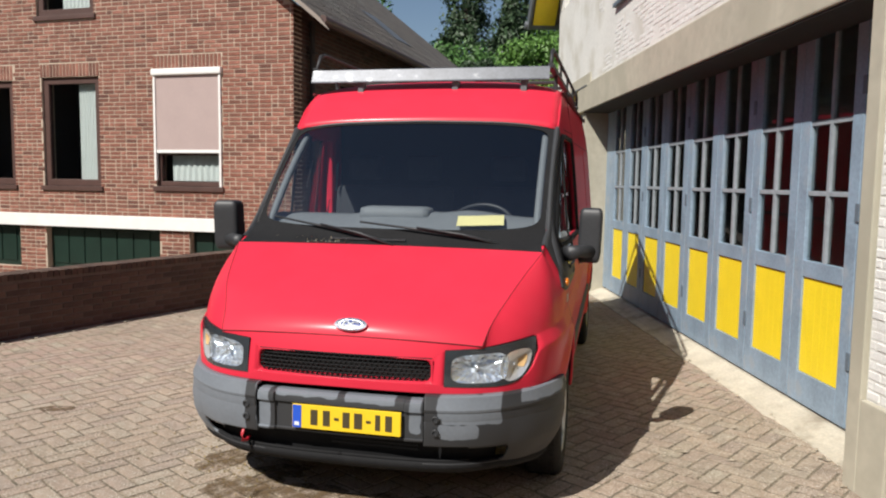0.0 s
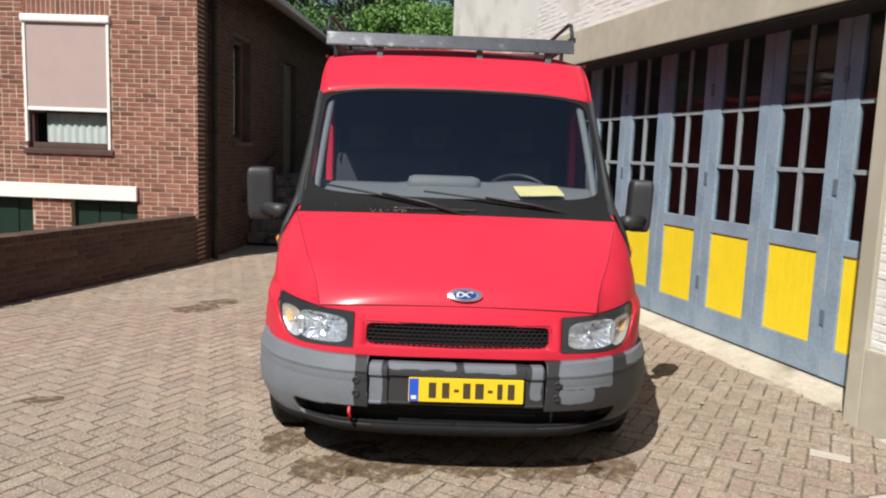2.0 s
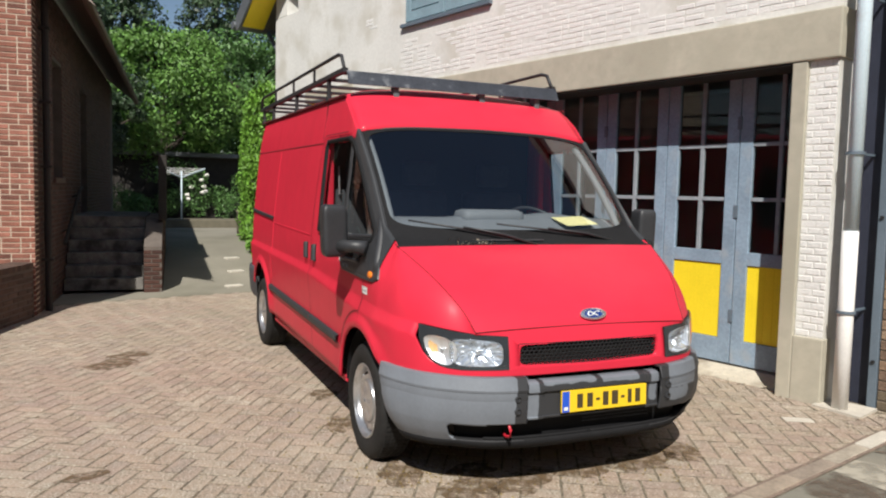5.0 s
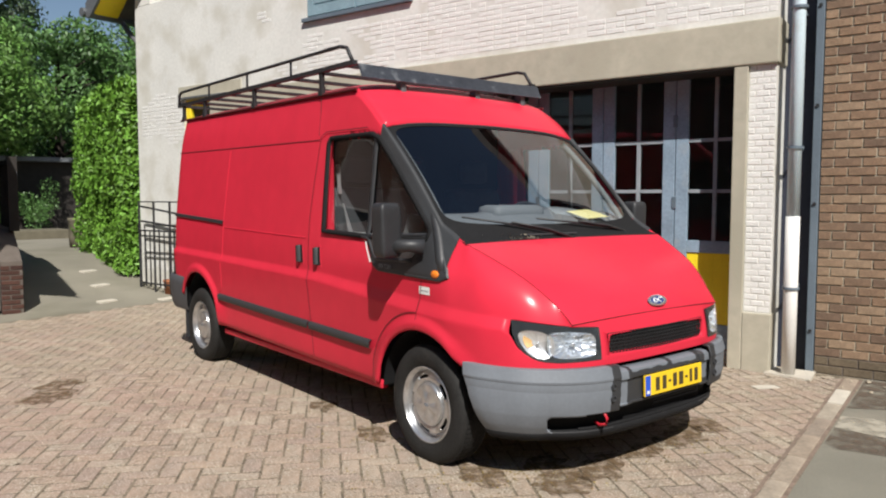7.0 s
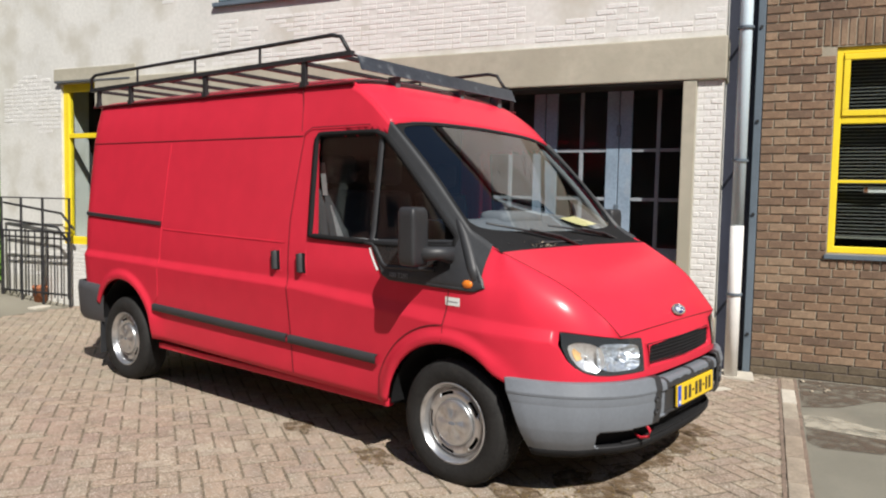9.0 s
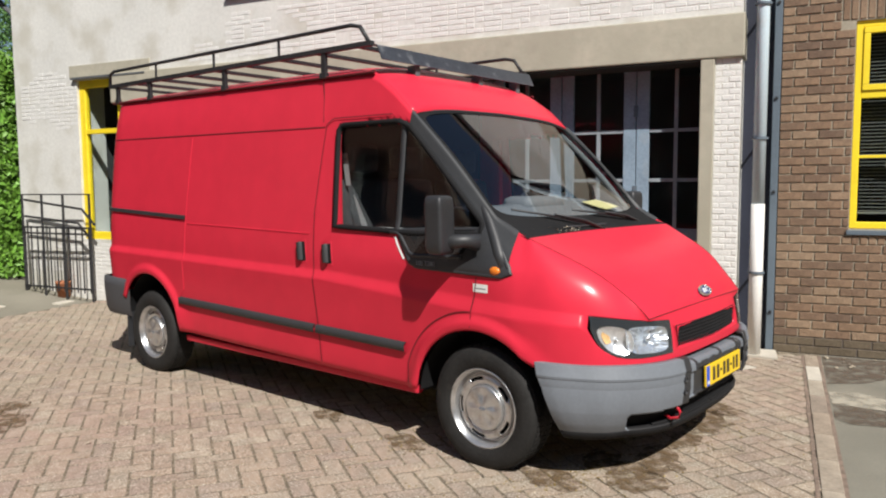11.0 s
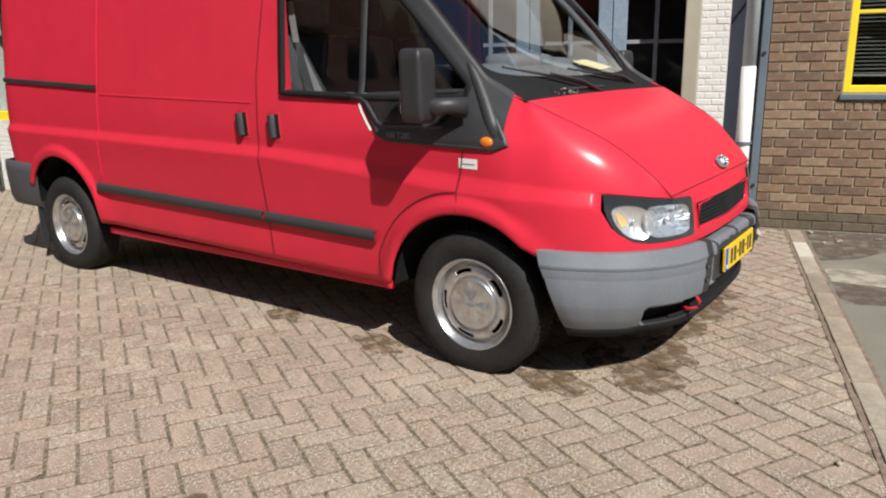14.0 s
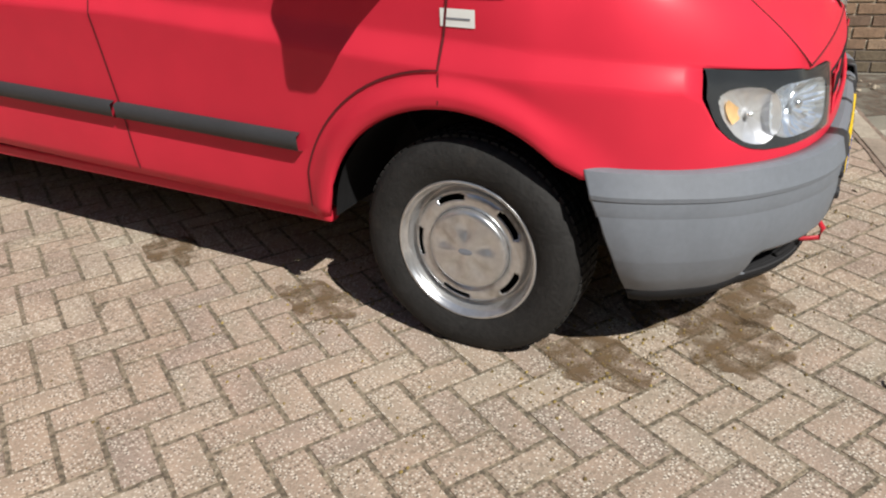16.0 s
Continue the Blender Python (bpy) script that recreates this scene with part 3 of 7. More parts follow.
def window(parent, u0, u1, z0, z1, material, curtain=None, blind=False, transom=None, basis=None, glassmat=None, fw=0.07, sill=None, depth=0.035):
    """A window: a frame in its opening, panes, a sill, a dark room behind."""
    bm = bmesh.new()
    y0, y1 = depth, depth + 0.07
    e = 0.006
    ring = []
    for k, (i, j) in enumerate(((0, 0), (1, 0), (1, 1), (0, 1))):
        def at(d, y):
            return bm.verts.new(((u1 - d if i else u0 + d), y, (z1 - d if j else z0 + d)))
        ring.append([at(0, y1), at(0, y0 + e), at(e, y0), at(fw - e, y0), at(fw, y0 + e), at(fw, y1)])
    for k in range(4):
        a, b = ring[k], ring[(k + 1) % 4]
        for q in range(6):
            bm.faces.new((a[q], a[(q + 1) % 6], b[(q + 1) % 6], b[q]))
    bmesh.ops.recalc_face_normals(bm, faces=bm.faces)
    w = part("window", bm, material, parent)
    if basis is not None:
        w.matrix_basis = basis
    for t in transom or ():
        part("transom", boxes((u0 + fw, u1 - fw, y0 + 0.003, y1, t - 0.03, t + 0.03), bev=0.005), material, w)
    levels = [z0 + fw] + [t for t in transom or ()] + [z1 - fw]
    for a, b in zip(levels, levels[1:]):
        bm = boxes((u0 + fw - 0.01, u1 - fw + 0.01, y0 + 0.03, y0 + 0.036, a, b))
        p = part("pane", bm, glassmat or M["window_glass"], w, "clear window pane")
        p.visible_shadow = False
    bm = bmesh.new()
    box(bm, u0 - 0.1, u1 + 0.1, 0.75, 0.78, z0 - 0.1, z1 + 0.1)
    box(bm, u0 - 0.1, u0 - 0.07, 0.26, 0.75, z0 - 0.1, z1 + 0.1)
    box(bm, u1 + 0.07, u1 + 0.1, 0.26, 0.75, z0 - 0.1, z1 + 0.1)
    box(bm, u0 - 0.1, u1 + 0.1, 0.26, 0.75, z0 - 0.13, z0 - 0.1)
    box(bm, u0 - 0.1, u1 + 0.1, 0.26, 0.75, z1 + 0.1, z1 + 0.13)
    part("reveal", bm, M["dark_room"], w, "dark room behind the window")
    if sill:
        bm = boxes((u0 - 0.04, u1 + 0.04, -0.035, depth, z0 - 0.07, z0 - 0.002), bev=0.006)
        part("sill", bm, sill, w)
    if curtain:
        c0, c1, d0, d1 = curtain
        bm = bmesh.new()
        n = 40
        grid(bm, [[(c0 + (c1 - c0) * k / n, y1 + 0.03 + 0.012 * math.sin(k * 1.35), z) for k in range(n + 1)] for z in (d0, d1)])
        part("curtain", bm, M["curtain"], w, "white hanging curtain", True)
    return w


win_a = window(house, -2.24, -1.14, 1.42, 3.07, M["brown_wood"], (-2.05, -1.2, 1.50, 1.88), transom=(1.90,), sill=M["brown_wood"])
bm = bmesh.new()
box(bm, -2.27, -1.11, -0.055, 0.02, 3.005, 3.10, 0.02)
part("roller_box", bm, M["white_trim"], win_a, "white roller-blind casing")
bm = boxes((-2.25, -2.215, -0.03, 0.02, 1.50, 3.0), (-1.165, -1.13, -0.03, 0.02, 1.42, 3.0), (-2.215, -1.165, -0.02, 0.0, 1.90, 1.945), bev=0.005)
part("blind_rail", bm, M["white_trim"], win_a, "white blind guide rails")
bm = boxes((-2.212, -1.168, -0.012, -0.006, 1.945, 3.01))
part("blind", bm, M["blind"], win_a, "lowered pinkish-grey roller blind")
window(house, -4.28, -3.22, 1.40, 3.03, M["brown_wood"], (-3.70, -3.27, 1.46, 2.97), sill=M["brown_wood"], fw=0.10)
window(house, -5.92, -4.84, 1.40, 3.0, M["brown_wood"], fw=0.10, sill=M["brown_wood"])
window(house, -4.33, -3.28, 3.94, 5.1, M["brown_wood"], (-3.95, -3.33, 4.0, 5.05), sill=M["brown_wood"], fw=0.10)
for u0, u1 in ((-1.69, -0.80), (-4.28, -2.20), (-7.4, -4.79)):
    bm = boxes((u0, u1, 0.10, 0.16, 0.10, 0.78), bev=0.004)
    shutter = part("basement_shutter", bm, M["green_shutter"], house, "dark green basement shutter in shade")
    for k in range(int((u1 - u0 - 0.05) / 0.3)):
        part("board", boxes((u0 + 0.06 + 0.3 * k, u0 + 0.33 + 0.3 * k, 0.085, 0.10, 0.2, 0.72), bev=0.004), M["green_shutter"], shutter)
bm = boxes((-7.4, -0.79, -0.055, 0.02, 0.775, 0.965), bev=0.008)
part("band", bm, M["white_trim"], house, "white painted concrete band above the basement windows")
# side window, door
ws = window(house, 1.39, 2.20, 1.60, 3.12, M["brown_wood"], (1.5, 2.1, 1.7, 3.0), basis=SIDE, sill=M["brown_wood"], depth=0.12)
bm = boxes((4.2, 5.15, 0.10, 0.15, 1.03, 3.10), bev=0.006)
d = part("door", bm, M["brown_wood"], house, "dark brown side door at the top of the steps")
d.matrix_basis = SIDE
for k in range(5):
    part("board", boxes((4.28 + k * 0.16, 4.42 + k * 0.16, 0.085, 0.10, 1.15, 2.95), bev=0.004), M["brown_wood"], d)
# roof
EX, EZ, RS = 0.52, 3.648, 0.80
sl = math.hypot(1, RS)


def roof_pt(w, s, h=0.0):
    """w metres up the slope from the eave, s along it, h above it."""
    return (EX - w / sl - h * RS / sl, s, EZ + w * RS / sl + h / sl)


bm = bmesh.new()
a = [roof_pt(0, -0.3), roof_pt(5.5, -0.3), roof_pt(5.5, 10.8), roof_pt(0, 10.8)]
b = [roof_pt(0, -0.3, -0.12), roof_pt(5.5, -0.3, -0.12), roof_pt(5.5, 10.8, -0.12), roof_pt(0, 10.8, -0.12)]
va, vb = [bm.verts.new(p) for p in a], [bm.verts.new(p) for p in b]
bm.faces.new(va)
bm.faces.new(vb[::-1])
for i in range(4):
    bm.faces.new((va[i], vb[i], vb[(i + 1) % 4], va[(i + 1) % 4]))
bmesh.ops.recalc_face_normals(bm, faces=bm.faces)
roof = part("roof", bm, M["brown_wood"], house, "pitched roof of dark grey pantiles")
bm = bmesh.new()
v0 = [bm.verts.new(roof_pt(w, q, h)) for q in (-0.335, -0.302) for w, h in ((-0.06, -0.19), (5.5, -0.19), (5.5, 0.03), (-0.06, 0.03))]
for f in ((0, 1, 2, 3), (7, 6, 5, 4), (0, 4, 5, 1), (1, 5, 6, 2), (2, 6, 7, 3), (3, 7, 4, 0)):
    bm.faces.new([v0[k] for k in f])
bmesh.ops.recalc_face_normals(bm, faces=bm.faces)
part("bargeboard", bm, M["taupe"], house, "weathered taupe bargeboard along the gable")


def roof_tiles():
    vs, fs = [], []
    for i in range(14):
        for j in range(52):
            w0, s0 = 0.34 * i - 0.04, -0.3 + 0.21 * j
            k = len(vs)
            for w, h in ((w0, 0.045), (w0 + 0.38, 0.015)):
                for q in range(5):
                    vs.append(roof_pt(w, s0 + 0.215 * q / 4, h + 0.042 * math.sin(q / 4 * math.pi * 1.6)))
            for q in range(4):
                fs.append((k + q, k + q + 1, k + 6 + q, k + 5 + q))
            for q in range(5):
                vs.append(roof_pt(w0, s0 + 0.215 * q / 4, 0.0))
            for q in range(4):
                fs.append((k + 10 + q, k + 11 + q, k + q + 1, k + q))
    me = bpy.data.meshes.new("tiles")
    me.from_pydata(vs, [], fs)
    me.materials.append(M["slate"])
    ob = new("tiling", me)
    ob.parent = roof
    tagged(ob, "dark grey curved roof tiles", kind="stuff")


LATER.append(roof_tiles)
bm = bmesh.new()
q = [roof_pt(0.9, 4.6, 0.10), roof_pt(1.9, 4.6, 0.10), roof_pt(1.9, 5.5, 0.10), roof_pt(0.9, 5.5, 0.10)]
bm.faces.new([bm.verts.new(p) for p in q])
part("skylight", bm, M["lead"], roof, "grey skylight in the tiles")
bm = bmesh.new()
tube(bm, [(EX + 0.03, s, EZ - 0.03) for s in np.linspace(-0.25, 10.8, 8)], 0.06, 10)
part("gutter", bm, M["brown_wood"], house, "dark eaves gutter")
bm = bmesh.new()
tube(bm, [(0.07, 0.42, z) for z in (0.0, 1.0, 2.0, 3.0, 3.75)], 0.04, 10)
for z in (0.6, 1.7, 2.45, 3.3):
    box(bm, 0.0, 0.13, 0.37, 0.47, z, z + 0.03, 0.004)
part("downpipe", bm, M["dark_wood_and_shade"], house, "dark brown downpipe with brackets at the corner")

# ---- steps to the side door ----
steps = empty("steps", HOUSE @ pose(0, 2.0, 0.03), "worn stone steps with a brick side wall up to a landing", "steps")
for k in range(6):
    bm = boxes((0.02, 1.05, 0.17 * k, 1.06 if k < 5 else 3.3, 0.17 * k, 0.17 * (k + 1)), bev=0.012)
    part("step", bm, M["stone_step"], steps)
side_wall = part("side_wall", prism(bmesh.new(), [(-0.02, -0.05), (3.2, -0.05), (3.2, 1.0), (1.0, 1.0), (-0.02, 0.62)], 1.06, 1.30, "x"), M["mortar_dark"], steps, "low brick wall beside the steps")


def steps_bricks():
    # bricks beside the steps take the same shade-darkened colour
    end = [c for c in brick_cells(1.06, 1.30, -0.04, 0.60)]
    ob = brickwork(side_wall, end, M["brick_shade"], (0, 0), "red bricks coloured darker for shade", basis=pose(0, -0.022, 0), most=0)
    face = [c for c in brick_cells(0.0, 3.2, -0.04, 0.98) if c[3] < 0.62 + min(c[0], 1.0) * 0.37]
    brickwork(side_wall, face, M["brick_shade"], (0, 0), "red bricks coloured darker for shade", basis=pose(1.302, 0, 0, 0, 0, 90), most=0)


LATER.append(steps_bricks)
rail = empty("balustrade", HOUSE @ pose(1.30, 2.9, 1.00), "dark tarred timber balustrade of upright boards on the landing", "balustrade")
for k in range(11):
    part("board", boxes((-0.02, 0.02, 0.17 * k, 0.17 * k + 0.10, 0.0, 0.92), bev=0.004), M["dark_wood_and_shade"], rail)
part("post", boxes((-0.06, 0.06, -0.12, 0.0, 0.0, 1.0), bev=0.006), M["dark_wood_and_shade"], rail)
part("top_rail", boxes((-0.05, 0.05, 0.0, 1.9, 0.92, 0.97), bev=0.006), M["dark_wood_and_shade"], rail)
hr = bmesh.new()
tube(hr, [(0.10, -0.45, 0.72), (0.10, 1.2, 1.42), (0.10, 1.5, 1.48)], 0.024, 8)
for y, z in ((0.0, 0.90), (1.1, 1.37)):
    tube(hr, [(0.10, y, z), (0.0, y, z - 0.05)], 0.012, 6)
tagged(link("handrail", hr, M["dark_wood_and_shade"], m=HOUSE @ pose(0, 2.0, 0)), "dark handrail fixed to the house wall beside the steps", "handrail")

# ---- low boundary wall ----
LW = pose(-1.50, 10.36, 0, 0, 0, math.degrees(math.atan2(3.36, 2.2)))  # runs along its -x, faces the drive
bm = boxes((-9.5, 0.0, 0.0, 0.21, -0.1, 0.565))
low_wall = tagged(link("low_wall", bm, M["mortar_dark"], m=LW), "low dark brick boundary wall with a brick-on-edge coping", "wall", kind="structure")


def low_wall_bricks():
    brickwork(low_wall, brick_cells(-9.5, 0.0, -0.02, 0.56), M["brick_dark"], (-2.5, 0.3), "dark weathered bricks", most=150)
    bm = bmesh.new()
    for k in range(150):
        box(bm, -9.5 + k * 0.0632, -9.5 + k * 0.0632 + 0.054, -0.02, 0.225, 0.56, 0.625 + random.uniform(-0.003, 0.003))
    o = link("coping", bm, M["brick_dark"], low_wall, "bricks laid on edge along the wall's top")
    o["kind"] = "stuff"


LATER.append(low_wall_bricks)

# ---- garage building ----
GX = 2.56
GAR = pose(GX - 0.105, -0.03, 0, 0, 0, -90.573)  # local x runs towards -y of the yard, local -y faces the drive
garage = empty("garage_building", GAR, "white-painted brick garage with folding blue and yellow doors", "garage")
OP = (-10.50, -3.775, -0.05, 2.80)
gholes = [OP, (-11.50, -10.72, 0.80, 2.86), (-8.93, -7.28, 3.66, 5.0), (-11.85, -11.1, 4.70, 5.3)]
bm = wall_with_holes(bmesh.new(), -12.70, -4.602, -0.1, 4.35, gholes, 0.0, 0.42)
wall_with_holes(bm, -4.602, -3.455, -0.1, 3.90, gholes, 0.0, 0.42)
prism(bm, [(-11.1, 5.302), (-7.1, 5.302), (-10.55, 6.38)], 0.0, 0.42)
prism(bm, [(-7.1, 4.352), (-4.6, 4.352), (-7.1, 5.22)], 0.0, 0.42)
prism(bm, [(-4.6, 3.902), (-3.46, 3.902), (-4.6, 4.31)], 0.0, 0.42)
wall_with_holes(bm, -11.9, -7.102, 4.352, 5.3, gholes, 0.0, 0.42)
wall_g = part("wall", bm, M["white_wall"], garage, "white-painted old brick wall with flaking patches")
bm = boxes((-12.70, -12.30, 0.001, 0.42, 4.36, 4.75))
part("gable_foot", bm, M["white_wall"], garage)
bm = boxes((-12.71, -12.70, 0.0, 9.0, -0.1, 4.4))
part("end_wall", bm, M["white_wall"], garage)
bm = boxes((-10.85, -3.437, -0.045, 0.27, 2.54, 2.90), bev=0.012)
part("lintel", bm, M["concrete"], garage, "long rendered concrete lintel above the doors")
bm = bmesh.new()
box(bm, -3.785, -3.672, -0.035, 0.40, -0.05, 2.535, 0.008)
part("door_jamb", bm, M["concrete"], garage, "rendered concrete jamb of the doorway")
part("jamb_foot", boxes((-3.670, -3.445, -0.035, 0.10, -0.05, 0.49), bev=0.008), M["concrete"], garage)
part("door_jamb", boxes((-10.62, -10.49, -0.004, 0.40, -0.05, 2.535), bev=0.008), M["concrete"], garage, "rendered concrete jamb of the doorway")
# board added below the lintel, near black to stand for the shade there
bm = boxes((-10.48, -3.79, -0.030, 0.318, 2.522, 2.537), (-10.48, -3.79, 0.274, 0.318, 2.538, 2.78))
part("door_head", bm, M["dark_wood_and_shade"], garage, "dark board added for the shade under the lintel")
bm = bmesh.new()
rows = []
for u in np.linspace(-10.5, -3.787, 130):
    w = 0.022 * noise.noise((u * 2.5, 0, 0)) + 0.010 * noise.noise((u * 9, 4, 0))
    rows.append([(u, 0.085 + w, -0.03), (u, 0.10 + w, 0.007), (u, 0.17 + 0.5 * w, 0.020 + 0.4 * w), (u, 0.30, 0.072), (u, 0.42, 0.075)])
grid(bm, rows)
bmesh.ops.recalc_face_normals(bm, faces=bm.faces)
part("threshold", bm, M["threshold"], garage, "worn sloping concrete threshold")
bm = boxes((-10.6, -3.6, 2.2, 2.25, -0.1, 2.8), (-10.6, -3.6, 0.45, 2.2, 2.72, 2.80), (-10.65, -10.6, 0.45, 2.2, -0.1, 2.8), (-3.6, -3.55, 0.45, 2.2, -0.1, 2.8), (-10.6, -3.6, 0.5, 2.2, -0.1, -0.02))
part("garage_room", bm, M["garage_room"], garage, "dark space behind the doors")


def door_leaf(u, first):
    """One folding leaf, 0.72 wide: stiles and rails, a boarded yellow panel, six panes."""
    w = 0.712
    bm = bmesh.new()
    d0, d1 = 0.32, 0.365
    box(bm, 0, 0.115, d0, d1, 0.09, 2.69, 0.005)
    box(bm, w - 0.115, w, d0, d1, 0.09, 2.69, 0.005)
    box(bm, 0.115, w - 0.115, d0, d1, 0.09, 0.30, 0.004)
    box(bm, 0.115, w - 0.115, d0, d1, 0.95, 1.06, 0.004)
    box(bm, 0.115, w - 0.115, d0, d1, 2.56, 2.69, 0.004)
    leaf = part("door_leaf", bm, M["blue_wood"], garage, "blue-grey folding door leaf with a yellow lower panel")
    leaf.matrix_basis = Matrix.Translation((u, 0, 0))
    bm = bmesh.new()
    for k in range(6):
        box(bm, 0.117 + k * 0.0797, 0.117 + k * 0.0797 + 0.0792, d0 + 0.012, d1 - 0.008, 0.302, 0.948, 0.002)
    part("panel", bm, M["yellow_wood"], leaf, "bright yellow boarded panel")
    bm = bmesh.new()
    box(bm, w / 2 - 0.017, w / 2 + 0.017, d0 + 0.006, d1 - 0.006, 1.06, 2.56, 0.003)
    for z in (1.51, 1.97):
        box(bm, 0.115, w / 2 - 0.017, d0 + 0.008, d1 - 0.008, z - 0.016, z + 0.016, 0.003)
        box(bm, w / 2 + 0.017, w - 0.115, d0 + 0.008, d1 - 0.008, z - 0.016, z + 0.016, 0.003)
    part("glazing_bar", bm, M["putty"], leaf, "weathered grey glazing bars")
    for a, b in ((0.115, w / 2 - 0.017), (w / 2 + 0.017, w - 0.115)):
        for c, d in ((1.06, 1.494), (1.526, 1.954), (1.986, 2.56)):
            p = part("pane", boxes((a, b, d0 + 0.024, d0 + 0.029, c, d)), M["old_glass"], leaf)
            p.visible_shadow = False
    if first:
        for z in (0.45, 1.35, 2.1):
            part("hinge", boxes((w - 0.02, w + 0.02, d0 - 0.008, d0 + 0.004, z, z + 0.11), bev=0.003), M["steel_blue"], leaf, "steel hinge")


for k in range(9):
    door_leaf(-4.385 - 0.72 * k, k % 2 == 1)
bm = boxes((-10.49, -10.15, 0.32, 0.365, 0.09, 2.69), bev=0.004)
part("door_post", bm, M["blue_wood"], garage)
# yellow door-window beside the garage doors
window(garage, -11.50, -10.72, 0.80, 2.86, M["yellow_wood"], transom=(2.2,), fw=0.10, depth=0.03)
bm = boxes((-11.56, -10.25, -0.05, 0.03, 2.865, 2.89), bev=0.003)
part("flashing", bm, M["lead"], garage, "dark flashing strip above the yellow window")
bm = boxes((-11.62, -10.2, -0.012, 0.05, 2.90, 3.05), bev=0.004)
part("lintel", bm, M["concrete"], garage, "weathered grey lintel above the yellow window")
# upper window with closed shutters
for k in range(2):
    u = -8.90 + 0.82 * k
    shutter = part("shutter", boxes((u, u + 0.80, 0.02, 0.08, 3.66, 5.0)), M["teal_wood"], garage, "closed blue-grey shutter of the upper window")
    for c, d in ((u, u + 0.10), (u + 0.69, u + 0.79)):
        part("stile", boxes((c, d, -0.01, 0.02, 3.68, 5.0), bev=0.004), M["teal_wood"], shutter)
    part("rail", boxes((u + 0.10, u + 0.69, -0.01, 0.02, 3.68, 3.80), bev=0.004), M["teal_wood"], shutter)
    for j in range(9):
        part("slat", boxes((u + 0.11, u + 0.68, 0.0, 0.02, 3.82 + 0.13 * j, 3.93 + 0.13 * j), bev=0.003), M["teal_wood"], shutter)
part("sill", boxes((-8.97, -7.24, -0.05, 0.04, 3.61, 3.655), bev=0.006), M["steel_blue"], garage, "blue-grey window sill")
window(garage, -11.85, -11.1, 4.70, 5.3, M["yellow_wood"], fw=0.07, depth=0.03)
# roof overhang with yellow soffit
bm = bmesh.new()
prism(bm, [(-13.25, 4.29), (-13.25, 4.43), (-10.6, 6.62), (-10.4, 6.62)], -0.42, 9.0)
prism(bm, [(-3.2, 3.86), (-3.2, 3.98), (-10.5, 6.62), (-10.6, 6.48)], -0.10, 9.0)
g_roof = part("roof", bm, M["slate"], garage, "steep dark roof with an overhanging verge")
for k in range(3):
    bm = bmesh.new()
    t0, t1 = k * 0.9, k * 0.9 + 0.78
    prism(bm, [(-13.2 + t0 * 0.76, 4.26 + t0 * 0.66), (-13.2 + t1 * 0.76, 4.26 + t1 * 0.66), (-13.2 + t1 * 0.76, 4.29 + t1 * 0.66), (-13.2 + t0 * 0.76, 4.29 + t0 * 0.66)], -0.38, 0.0)
    part("soffit_board", bm, M["yellow_wood"], g_roof, "yellow soffit board under the verge")
bm = bmesh.new()
prism(bm, [(-13.30, 4.20), (-13.30, 4.42), (-10.6, 6.64), (-10.4, 6.5), (-13.2, 4.20)], -0.46, -0.423)
part("bargeboard", bm, M["lead"], g_roof, "dark grey bargeboard")
bm = bmesh.new()
tube(bm, [(-13.35, y, 4.29) for y in (-0.5, 2, 5, 9)], 0.07, 10)
part("gutter", bm, M["lead"], g_roof, "zinc gutter")
bm = bmesh.new()
tube(bm, [(-13.33, 0.15, 4.25), (-13.1, 0.15, 4.02), (-12.78, 0.12, 3.82), (-12.78, 0.12, 0.1)], 0.04, 8)
part("downpipe", bm, M["lead"], g_roof, "zinc downpipe")


def garage_bricks():
    cells = []
    for c in brick_cells(-12.6, -3.47, 0.05, 3.88, L=0.178, H=0.040, J=0.011, heads=0.42, holes=gholes + [(-10.9, -3.40, 2.5, 2.92), (-10.65, -10.4, -0.1, 2.6), (-3.80, -3.40, -0.1, 2.55), (-11.7, -10.1, 2.8, 3.1), (-9.05, -7.15, 3.5, 4.4)]):
        u, z = (c[0] + c[1]) / 2, (c[2] + c[3]) / 2
        if noise.noise((u * 0.42 + 3.1, 0.0, z * 0.95)) + 0.25 * noise.noise((u * 2.1, 5.0, z * 3.0)) + (0.22 if z > 2.9 and u > -9 else -0.12) > 0.12:
            cells.append(c)
    brickwork(wall_g, cells, M["white_brick"], (-5.0, 3.2), "white-painted bricks showing through the worn coat", depth=0.0012, L=0.178)
    strip = brick_cells(-3.664, -3.462, 0.50, 2.53, L=0.10, H=0.040, J=0.011)
    brickwork(wall_g, strip, M["white_brick"], (0, 0), "white-painted bricks beside the doorway", basis=pose(0, -0.004, 0), most=0, depth=0.0025)


LATER.append(garage_bricks)
bm = boxes((-3.67, -3.457, -0.004, 0.002, 0.49, 2.54))
part("pier_face", bm, M["white_wall"], garage)

# drain pipe in front of the gap
pipe = empty("drain_pipe", pose(2.46, 3.27, 0), "pale grey plastic drain pipe with a newer white lower length", "drain pipe")
part("upper_length", tube(bmesh.new(), [(0, 0, z) for z in (1.25, 3, 3.9)], 0.050, 20), M["pvc"], pipe, smooth=True)
part("lower_length", tube(bmesh.new(), [(0, 0, z) for z in (0.02, 0.7, 1.30)], 0.054, 20), M["white_trim"], pipe, "clean white lower pipe length", True)
